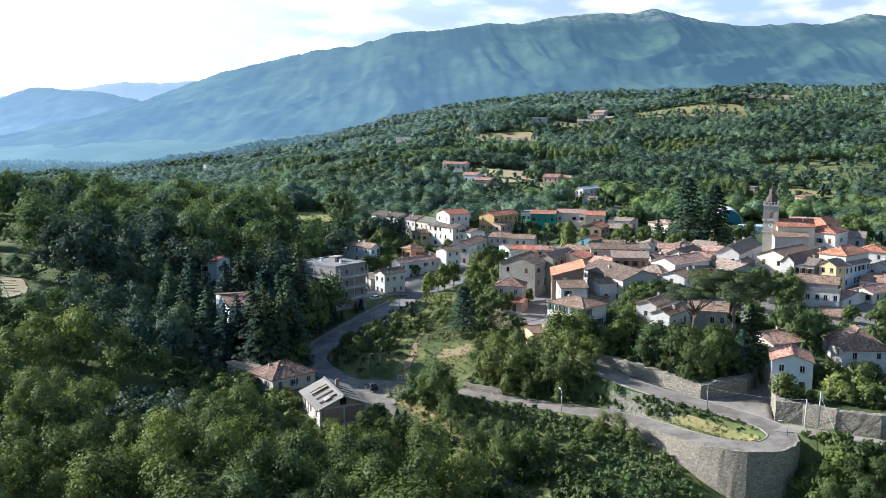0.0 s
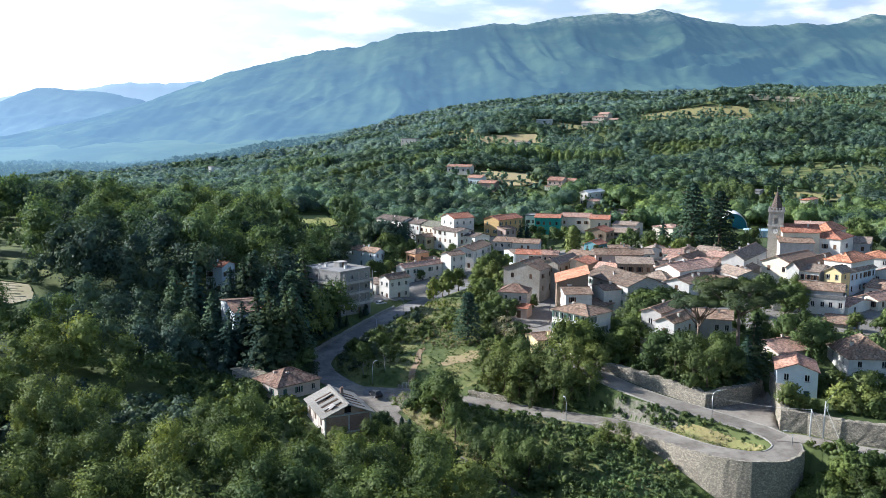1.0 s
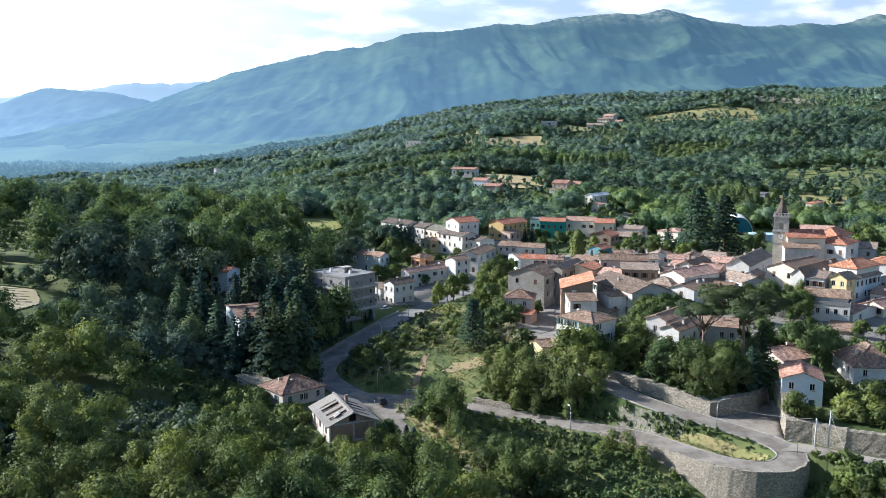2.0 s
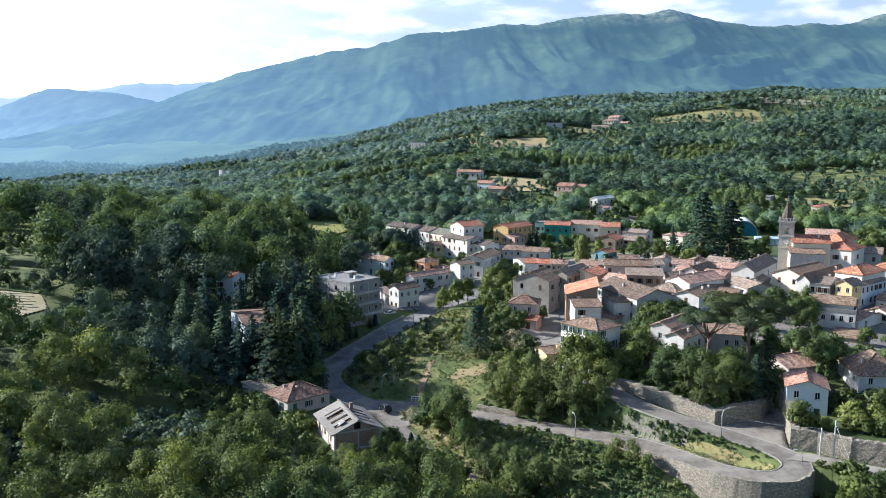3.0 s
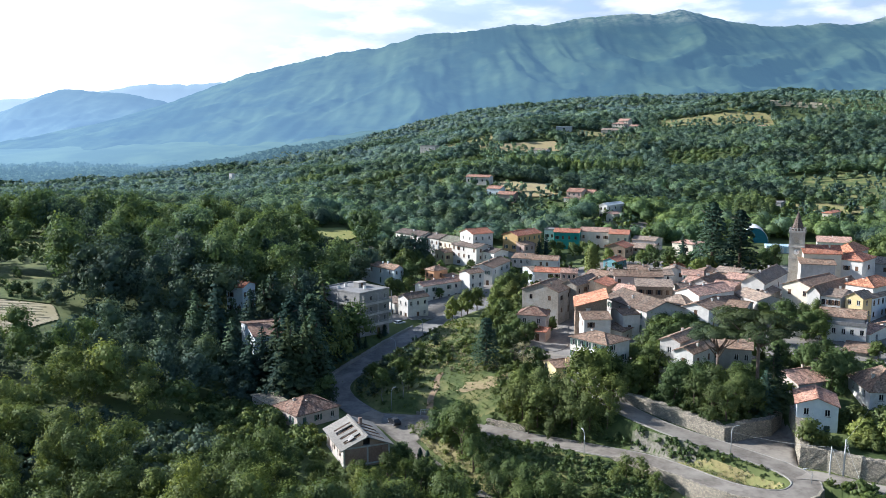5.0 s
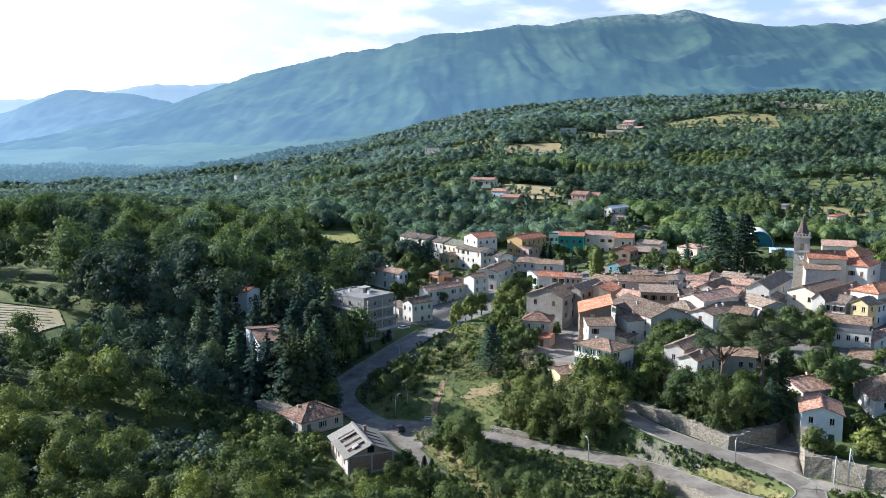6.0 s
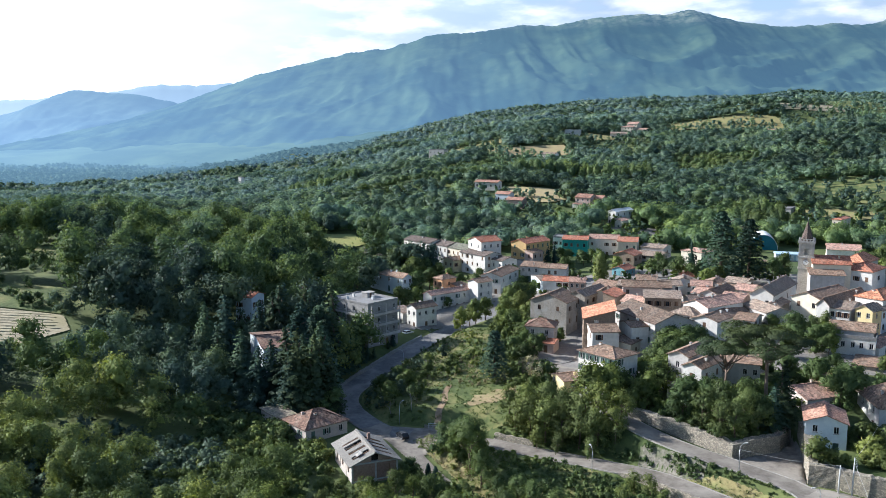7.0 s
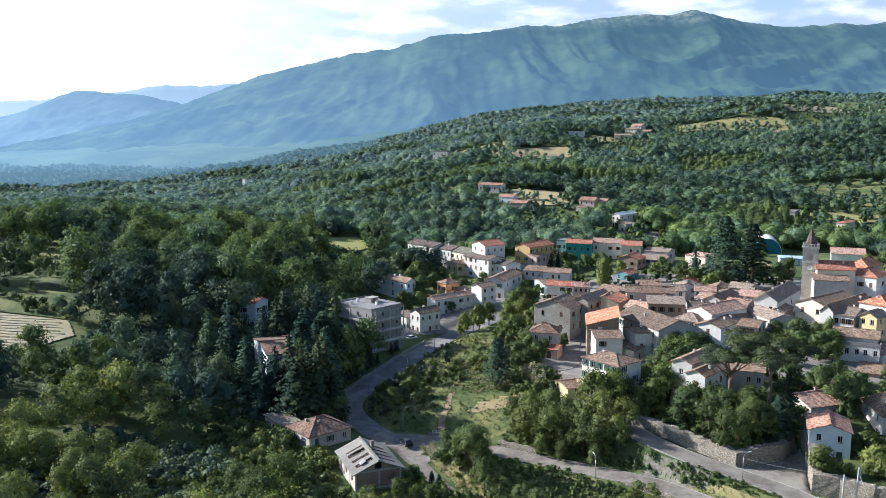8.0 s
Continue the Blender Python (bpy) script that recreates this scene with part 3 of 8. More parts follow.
def plot(name, label, poly, material, lift=0.1, step=2.0, category="field"):
    """A patch of other ground cover that follows the land."""
    p = np.array(poly, float)

    def lines(g, lo, hi):
        a, b = max(np.searchsorted(g, lo) - 1, 0), min(np.searchsorted(g, hi) + 1, len(g))
        g = g[a:b]
        return np.concatenate([np.linspace(u, v, max(1, round((v - u) / step)), endpoint=False) for u, v in zip(g[:-1], g[1:])] + [g[-1:]])

    xs, ys = lines(GROUND_X, p[:, 0].min(), p[:, 0].max()), lines(GROUND_Y, p[:, 1].min(), p[:, 1].max())
    X, Y = np.meshgrid(xs, ys)
    def corner(k):
        return (k[:-1, :-1].astype(int) + k[:-1, 1:] + k[1:, :-1] + k[1:, 1:])

    keep = inside(poly, X.ravel(), Y.ravel()).reshape(X.shape)
    cells = corner(keep) >= 2
    out = ~keep
    px, py = X[out], Y[out]
    bx, by, bd = px.copy(), py.copy(), np.full(px.shape, 1e9)
    for k in range(len(p)):
        a, b = p[k], p[(k + 1) % len(p)]
        e = b - a
        t = np.clip(((px - a[0]) * e[0] + (py - a[1]) * e[1]) / (e @ e), 0, 1)
        qx, qy = a[0] + t * e[0], a[1] + t * e[1]
        d = np.hypot(px - qx, py - qy)
        near = (d < bd) & (d < 1.5 * step + 1.0)
        bx, by, bd = np.where(near, qx, bx), np.where(near, qy, by), np.where(near, d, bd)
    X, Y = X.copy(), Y.copy()
    X[out], Y[out] = bx, by
    i, j = np.clip(np.searchsorted(GROUND_X, X, "right") - 1, 0, len(GROUND_X) - 2), np.clip(np.searchsorted(GROUND_Y, Y, "right") - 1, 0, len(GROUND_Y) - 2)
    a, b = (X - GROUND_X[i]) / (GROUND_X[i + 1] - GROUND_X[i]), (Y - GROUND_Y[j]) / (GROUND_Y[j + 1] - GROUND_Y[j])
    Z = (GZ[j, i] * (1 - a) + GZ[j, i + 1] * a) * (1 - b) + (GZ[j + 1, i] * (1 - a) + GZ[j + 1, i + 1] * a) * b + lift
    idx = np.arange(X.size).reshape(X.shape)
    q = []
    for j in range(len(ys) - 1):
        for i in range(len(xs) - 1):
            if cells[j, i]:
                q.append((idx[j, i], idx[j, i + 1], idx[j + 1, i + 1], idx[j + 1, i]))
    me = mesh_of(name, np.stack([X, Y, Z], -1).reshape(-1, 3), q, material, True)
    bm = bmesh.new()
    bm.from_mesh(me)
    bmesh.ops.delete(bm, geom=[v for v in bm.verts if not v.link_faces], context="VERTS")
    bm.to_mesh(me)
    bm.free()
    return tagged(new(name, me), label, category, kind="structure")


GARDEN = [(-21, 196.5), (-25, 206), (-29, 213), (-29.5, 222), (-26, 232), (-15, 257), (-6, 273), (4, 268), (8, 245), (10, 218), (14, 200), (12, 190), (3, 191), (-8, 195.5)]
SLOPE = [(4, 182), (21, 171), (36, 161.5), (44, 149), (47, 141), (46, 122), (20, 122), (0, 150), (-4, 172)]
ISLAND = [(40.5, 163.4), (46.5, 160.6), (53, 154.6), (57.2, 149.8), (56.6, 147.6), (53.6, 147.4), (50.2, 150), (46.4, 154.6)]
HAYBARE = [(-5, 200.5), (-2.5, 198.8), (0.5, 200.6), (3, 199.9), (6.4, 202.8), (9.2, 202.4), (11.8, 205.6), (9.6, 207.4), (8.4, 209.6), (5.2, 207.2), (3.2, 208.6), (0.4, 205.2), (-2.2, 205.6), (-2.8, 202.6)]
plot("garden_grass", "rough green garden meadow with dry patches", GARDEN, "meadow", 0.05)
plot("bank_grass", "grassy bank below the road", SLOPE, "meadow", 0.05)
plot("grass_island", "dry grass island inside the hairpin bend", ISLAND, "dry_grass", 0.12, 0.8, "grass")
plot("bare_patch", "mown straw-coloured clearing in the garden", [(x + 2.2, y + 0.8) for x, y in HAYBARE], "dry_straw", 0.14, 0.8)
plot("yard", "dark asphalt yard between rubble walls", [(62.3, 156), (66, 167), (66.9, 178), (61.6, 172), (56, 169.4), (51.4, 167.2), (55, 160)], "asphalt_old", 0.05, 0.8, "yard")
plot("rubble_bank", "rough stony bank between the two roads", [(34.5, 172.5), (38.6, 169.2), (43, 165.6), (45.8, 163.0), (44.0, 160.6), (41.2, 162.6), (37.0, 167.8), (33.6, 170.4)], "rocky", 0.12, 0.4, "bank")
VERGE = [(-13.5, 186.8), (-9.2, 178.6), (-4.6, 172.0), (1.5, 165.6), (6.6, 160.2), (8.4, 161.4), (3.4, 167.4), (-2.4, 173.6), (-6.6, 180), (-9.6, 187.6)]
plot("verge", "dry yellow grass verge beside the lane", VERGE, "dry_grass", 0.14, 0.6, "verge")
plot("junction", "worn pale asphalt where the roads meet", [(-31, 205), (-25, 201), (-20, 195.9), (-8, 194.2), (-1, 190.5), (-4, 186.6), (-8.6, 183), (-11.4, 178.5), (-14.8, 178.5), (-18.5, 184), (-24.5, 191), (-32, 201.5)], "asphalt_old", 0.17, 0.6, "road")
plot("footpath", "bare earth path up the garden", [(-9.6, 194), (-7.9, 194), (-7.6, 199), (-6.4, 204), (-6.6, 209), (-5.6, 215), (-6.9, 215.6), (-8.0, 209.6), (-7.9, 204), (-9.2, 199)], "earth", 0.16, 0.7, "path")
plot("field", "sunlit yellow-green field among the woods", [(-88, 428), (-62, 436), (-50, 418), (-62, 392), (-72, 394)], "ripe_grass", 0.5, 3.0)
FIELD_L = [(-175, 222), (-124, 222), (-114, 234), (-120, 243), (-146, 247), (-175, 248)]
FALLOW = [(-175, 249), (-146, 248), (-121, 244), (-118, 254), (-132, 268), (-175, 276)]
plot("field", "fallow green field above the stubble", FALLOW, "meadow", 0.3, 1.5)
plot("field", "ploughed pale stubble field at the wood's edge", FIELD_L, "stubble", 0.3, 0.9)
# Strips cleared on the camera's side so that fields show over the trees.
FRONTS = [[(-170, 226), (-118, 226), (-112, 240), (-100, 236), (-98, 208), (-160, 204)], [(-72, 393), (-58, 393), (-52, 372), (-70, 372)]]
FIELDS = [FALLOW, [(-88, 428), (-62, 436), (-50, 418), (-62, 392), (-72, 394)], FIELD_L]


def far_field(x, y, w, d, rot, material, label, front=45):
    c, s = math.cos(radians(rot)), math.sin(radians(rot))
    poly = [(x + c * a * w - s * b * d, y + s * a * w + c * b * d) for a, b in ((-0.5, -0.5), (0.1, -0.6), (0.5, -0.42), (0.52, 0.3), (0.2, 0.5), (-0.45, 0.46))]
    FIELDS.append(poly)
    FRONTS.append([(x - w * 0.5, y), (x + w * 0.5, y), (x + w * 0.47, y - d / 2 - front), (x - w * 0.5, y - d / 2 - front)])
    plot("field", label, poly, material, 0.6, 5.0)


far_field(38, 530, 36, 40, 10, "straw", "tan ploughed field among trees", 62)
far_field(238, 858, 112, 44, -6, "dry_grass", "dry terraced field on the hillside", 40)
far_field(338, 905, 74, 44, 0, "stubble", "pale field on the hillside", 50)
far_field(414, 938, 96, 56, 5, "meadow", "green pasture near the hilltop", 70)
far_field(45, 745, 74, 36, 20, "straw", "pale clearing in the wood", 55)
far_field(-6, 800, 64, 40, 20, "dry_grass", "brown clearing in the wood", 55)
far_field(258, 568, 100, 80, 0, "meadow", "overgrown pale green meadow", 20)
far_field(196, 492, 60, 26, 0, "dry_grass", "dry yard beside the depot", 30)
far_field(-172, 330, 60, 34, 0, "meadow", "bright meadow in the wood", 26)
far_field(-104, 186, 20, 16, 20, "meadow", "small sunny clearing", 6)
far_field(75, 434, 46, 14, 10, "asphalt_old", "pale yard below the white farm", 14)
far_field(126, 795, 56, 30, 0, "dry_grass", "dry grass round the barn", 50)
far_field(440, 1190, 120, 90, 0, "meadow", "green hilltop clearing", 40)
plot("village_ground", "worn paving and bare earth between the houses", [(14, 224), (30, 208), (44, 202), (62, 199), (72, 208), (88, 206), (112, 196), (128, 210), (148, 255), (146, 318), (96, 345), (56, 352), (38, 335), (16, 318), (8, 330), (-8, 318), (-20, 300), (-28, 268), (-12, 281), (8, 300), (24, 290), (22, 250)], "paving", 0.06, 2.0, "paving")


# ---- distance: mountains behind the valley ----
def relief_material(name, low, high, bare, air_left, air_right, x_left, x_right, z_clear):
    """A far wooded slope; emission paints haze, thickening towards sun and valley floor."""
    m = bpy.data.materials.new(name)
    m.use_nodes = True
    nt = m.node_tree
    bs = nt.nodes["Principled BSDF"]
    tc = node(nt, "ShaderNodeTexCoord")
    n1 = node(nt, "ShaderNodeTexNoise", ("Vector", tc.outputs["Object"]), ("Scale", 0.004), ("Detail", 9.0), ("Roughness", 0.6))
    n2 = node(nt, "ShaderNodeTexNoise", ("Vector", tc.outputs["Object"]), ("Scale", 0.02), ("Detail", 6.0), ("Roughness", 0.7))
    c = mix(nt, ramp(nt, n1.outputs["Fac"], [(0.42, (0, 0, 0)), (0.62, (1, 1, 1))]), low, high)
    c = mix(nt, ramp(nt, n2.outputs["Fac"], [(0.64, (0, 0, 0)), (0.76, (0.6, 0.6, 0.6))]), c, bare)
    xyz = node(nt, "ShaderNodeSeparateXYZ", (0, tc.outputs["Object"]))
    crest = node(nt, "ShaderNodeMapRange", ("Value", xyz.outputs["Z"]), ("From Min", z_clear + 10), ("From Max", z_clear + 95))
    rock = node(nt, "ShaderNodeMath", (0, crest.outputs[0]), (1, ramp(nt, n2.outputs["Fac"], [(0.40, (0, 0, 0)), (0.62, (1, 1, 1))])), operation="MULTIPLY")
    c = mix(nt, rock.outputs[0], c, tuple(1.6 * q for q in bare))
    nt.links.new(c, bs.inputs["Base Color"])
    bs.inputs["Roughness"].default_value = 0.95
    bs.inputs["Specular IOR Level"].default_value = 0.0
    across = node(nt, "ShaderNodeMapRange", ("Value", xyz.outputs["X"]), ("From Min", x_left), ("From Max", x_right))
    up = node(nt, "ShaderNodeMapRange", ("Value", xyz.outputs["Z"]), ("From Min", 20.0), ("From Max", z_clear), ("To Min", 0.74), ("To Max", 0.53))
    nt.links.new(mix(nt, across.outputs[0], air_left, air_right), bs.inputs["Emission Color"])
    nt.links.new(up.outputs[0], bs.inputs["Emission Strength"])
    MATS[name] = m


def range_of_hills(name, label, crest, foot, y_foot, y_crest, material, cols, rows, rough, spur, seed):
    """A ridge: its crest heights along x, falling to the foot with spurs and gullies."""
    cx, cz = np.array(crest, float).T
    xs = np.linspace(cx[0], cx[-1], cols)
    top = np.interp(xs, cx, cz)
    k = np.ones(5) / 5
    top = np.convolve(np.pad(top, 2, "edge"), k, "valid")
    v = []
    ts = np.concatenate([np.linspace(0, 1, rows), [1.06, 1.2]])
    for t in ts:
        for i, x in enumerate(xs):
            lean = (1 - min(t, 1)) * spur
            bend = 260 * noise.noise(Vector((x / 620.0, t * 2.2, seed + 9)))
            g = noise.ridged_multi_fractal(Vector(((x - lean * 1.1 + bend) / 420.0 + seed, t * 3.0 + bend / 200, seed)), 1.1, 2.1, 4, 1.0, 2.0)
            h = foot + (top[i] - foot) * (min(t, 1) ** 1.25)
            w = 4 * min(t, 1) * (1 - min(t, 1)) + 0.08
            h += (g - 1.1) * rough * w * max(0.2, (top[i] - foot) / 500)
            h += noise.noise(Vector((x / 38.0, t * 9, seed))) * 6 * w
            h += (noise.ridged_multi_fractal(Vector(((x - lean * 0.6) / 130.0, t * 10.0, seed + 5)), 0.9, 2.2, 5, 1.0, 2.0) - 1.0) * rough * 0.18 * w
            if t > 1:
                h = top[i] - (t - 1) * 900
            else:
                h += (noise.noise(Vector((x / 60.0, seed, 3))) * 7 + noise.noise(Vector((x / 17.0, seed, 8))) * 4) * t ** 10
            v.append((x, y_foot + (y_crest - y_foot) * t, h))
    n = cols
    f = [(j * n + i, j * n + i + 1, (j + 1) * n + i + 1, (j + 1) * n + i) for j in range(len(ts) - 1) for i in range(n - 1)]
    tagged(new(name, mesh_of(name, v, f, material, True)), label, "mountain", kind="structure")


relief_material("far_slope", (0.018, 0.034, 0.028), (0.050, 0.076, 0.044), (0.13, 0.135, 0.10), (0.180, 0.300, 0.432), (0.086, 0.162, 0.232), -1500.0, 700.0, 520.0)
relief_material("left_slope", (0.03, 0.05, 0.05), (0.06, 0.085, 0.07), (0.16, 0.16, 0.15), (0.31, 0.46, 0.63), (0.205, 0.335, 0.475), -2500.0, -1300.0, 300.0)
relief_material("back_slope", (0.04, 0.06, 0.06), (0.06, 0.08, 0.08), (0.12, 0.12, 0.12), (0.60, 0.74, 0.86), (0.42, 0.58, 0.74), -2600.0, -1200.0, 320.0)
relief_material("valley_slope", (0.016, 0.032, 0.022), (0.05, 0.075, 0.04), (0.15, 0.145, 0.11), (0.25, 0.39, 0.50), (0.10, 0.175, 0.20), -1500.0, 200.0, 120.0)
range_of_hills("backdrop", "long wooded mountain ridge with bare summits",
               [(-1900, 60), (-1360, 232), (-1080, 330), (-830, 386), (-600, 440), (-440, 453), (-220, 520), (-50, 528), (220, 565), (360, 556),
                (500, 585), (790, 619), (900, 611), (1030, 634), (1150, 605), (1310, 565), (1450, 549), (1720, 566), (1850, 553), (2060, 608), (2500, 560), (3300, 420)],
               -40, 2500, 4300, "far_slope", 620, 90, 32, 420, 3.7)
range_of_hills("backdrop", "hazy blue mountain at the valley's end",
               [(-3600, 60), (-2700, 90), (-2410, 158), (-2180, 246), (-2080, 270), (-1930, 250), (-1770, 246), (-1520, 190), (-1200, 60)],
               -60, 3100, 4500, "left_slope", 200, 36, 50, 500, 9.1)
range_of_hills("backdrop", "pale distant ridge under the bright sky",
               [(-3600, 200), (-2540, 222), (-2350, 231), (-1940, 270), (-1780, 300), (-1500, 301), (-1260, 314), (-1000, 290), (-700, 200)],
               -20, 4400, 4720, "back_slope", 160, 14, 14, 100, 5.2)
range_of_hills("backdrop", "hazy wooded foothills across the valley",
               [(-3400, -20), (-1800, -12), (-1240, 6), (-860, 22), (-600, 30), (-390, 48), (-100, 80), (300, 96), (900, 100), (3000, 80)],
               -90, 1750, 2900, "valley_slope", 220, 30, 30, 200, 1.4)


# white hamlet far down the valley
hamlet, HAMLET_RNG = Soup(), random.Random(31)
for _ in range(22):
    hx, hy = HAMLET_RNG.uniform(-1480, -1180), HAMLET_RNG.uniform(2790, 2880)
    hw, hz = HAMLET_RNG.uniform(7, 14), -22 + 0.004 * (hx + 1480) * 3
    hamlet.box(hx, hy, hz - 10, hx + hw, hy + 9, hz + HAMLET_RNG.uniform(5, 9))
tagged(new("backdrop", hamlet.mesh("backdrop", "whiteroof")), "white houses of a distant hamlet in the valley", "hamlet", kind="structure")


# ---- houses ----
RNG = random.Random(7)
WINDOW_CACHE = {}


def window_meshes(w, h, style):
    key = (round(w, 2), round(h, 2), style)
    if key in WINDOW_CACHE:
        return WINDOW_CACHE[key]
    s = Soup()
    t = 0.07
    # frame in the x-z plane, its outer side towards -y
    s.box(-w / 2, 0.08, 0, w / 2, 0.16, t).box(-w / 2, 0.08, h - t, w / 2, 0.16, h)
    s.box(-w / 2, 0.08, t, -w / 2 + t, 0.16, h - t).box(w / 2 - t, 0.08, t, w / 2, 0.16, h - t)
    s.box(-t / 2, 0.085, t, t / 2, 0.155, h - t)
    frame_me = s.mesh("window", "whitepaint" if style != "brown" else "darkwood")
    pane = Soup().box(-w / 2 + 0.02, 0.11, 0.02, w / 2 - 0.02, 0.13, h - 0.02).mesh("pane", "glass")
    sill = Soup().box(-w / 2 - 0.1, -0.12, -0.08, w / 2 + 0.1, 0.1, 0).mesh("sill", "kerbstone")
    sh = None
    if style in ("green", "brown", "blue"):
        mat = {"green": "greenshutter", "brown": "darkwood", "blue": "blueshutter"}[style]
        q = Soup().box(-w / 4 + 0.01, -0.06, 0.02, w / 4 - 0.01, -0.015, h - 0.02)
        sh = q.mesh("shutter", mat)
    WINDOW_CACHE[key] = (frame_me, pane, sill, sh)
    return WINDOW_CACHE[key]


def wall_side(s, p0, du, n, length, z0, z1, holes, thick=0.22):
    """A wall from p0 along du, with openings that go into it; n points outwards."""
    us = sorted({0.0, length, *[u for a, b, c, d in holes for u in (a, b)]})
    vs = sorted({z0, z1, *[v for a, b, c, d in holes for v in (c, d)]})

    def P(u, z, k=0.0):
        return (p0[0] + du[0] * u - n[0] * k, p0[1] + du[1] * u - n[1] * k, z)

    for i in range(len(us) - 1):
        for j in range(len(vs) - 1):
            um, vm = (us[i] + us[i + 1]) / 2, (vs[j] + vs[j + 1]) / 2
            if any(a < um < b and c < vm < d for a, b, c, d in holes):
                continue
            s.add([P(us[i], vs[j]), P(us[i + 1], vs[j]), P(us[i + 1], vs[j + 1]), P(us[i], vs[j + 1])], [(0, 1, 2, 3)])
    for a, b, c, d in holes:
        q = [P(a, c), P(b, c), P(b, d), P(a, d)]
        r = [P(a, c, thick), P(b, c, thick), P(b, d, thick), P(a, d, thick)]
        s.add(q + r, [(0, 1, 5, 4), (1, 2, 6, 5), (2, 3, 7, 6), (3, 0, 4, 7), (4, 5, 6, 7)])


def roof_mesh(kind, w, d, h, rise, ridge, material, over=0.4, thick=0.16):
    s = Soup()
    a = over
    if kind in ("gable", "shed"):
        L, W = (w, d) if ridge == "x" else (d, w)     # along and across the ridge

        def at(u, v, z):
            return (u, v, z) if ridge == "x" else (v, u, z)
        if kind == "gable":
            k = rise / (W / 2)
            prof = [(-a, h - a * k), (W / 2, h + rise), (W + a, h - a * k), (W + a, h - a * k + thick), (W / 2, h + rise + thick * 1.1), (-a, h - a * k + thick)]
        else:
            k = rise / W
            prof = [(-a, h - a * k), (W + a, h + rise + a * k), (W + a, h + rise + a * k + thick), (-a, h - a * k + thick)]
        p = [Vector(at(-a, v, z)) for v, z in prof]
        s.prism(p, at(L + 2 * a, 0, 0))
        if kind == "gable":   # ridge tiles
            n = max(3, int(L / 0.45))
            for i in range(n):
                u0 = -a + (L + 2 * a) * i / n
                x0, y0, _ = at(u0 + 0.02, W / 2 - 0.13, 0)
                x1, y1, _ = at(u0 + (L + 2 * a) / n, W / 2 + 0.13, 0)
                s.box(min(x0, x1), min(y0, y1), h + rise + thick * 0.6, max(x0, x1), max(y0, y1), h + rise + thick * 1.1 + 0.09 + 0.02 * (i % 2))
    elif kind == "hip":
        m = min(w, d) / 2
        if w >= d:
            r0, r1 = (m, d / 2), (w - m, d / 2)
        else:
            r0, r1 = (w / 2, m), (w / 2, d - m)
        if abs(w - d) < 0.3:
            r1 = (r0[0] + 0.3, r0[1] + 0.3)
        b = [(-a, -a), (w + a, -a), (w + a, d + a), (-a, d + a)]
        z = h - a * rise / m
        v = [(x, y, z) for x, y in b] + [(x, y, z + thick) for x, y in b] + [(*r0, h + rise + thick), (*r1, h + rise + thick)]
        f = [(3, 2, 1, 0), (0, 1, 5, 4), (1, 2, 6, 5), (2, 3, 7, 6), (3, 0, 4, 7)]
        if w >= d:
            f += [(4, 5, 9, 8), (6, 7, 8, 9), (5, 6, 9), (7, 4, 8)]
        else:
            f += [(4, 5, 8), (6, 7, 9), (5, 6, 9, 8), (7, 4, 8, 9)]
        s.add(v, f)
        for p, q in ((4, 8), (7, 8 if w >= d else 9), (5, 9 if w >= d else 8), (6, 9), (8, 9)):
            s.tube([v[p], v[q]], 0.12, 5)
    else:   # flat, with a parapet of height rise
        e = 0.12
        s.box(-e, -e, h, w + e, d + e, h + 0.2)
        t = 0.22
        s.box(-e, -e, h + 0.2, w + e, -e + t, h + 0.2 + rise).box(-e, d + e - t, h + 0.2, w + e, d + e, h + 0.2 + rise)
        s.box(-e, -e + t, h + 0.2, -e + t, d + e - t, h + 0.2 + rise).box(w + e - t, -e + t, h + 0.2, w + e, d + e - t, h + 0.2 + rise)
    return s.mesh("roof", material)


HOUSE_BOXES = []
HOUSE_FRONTS = []


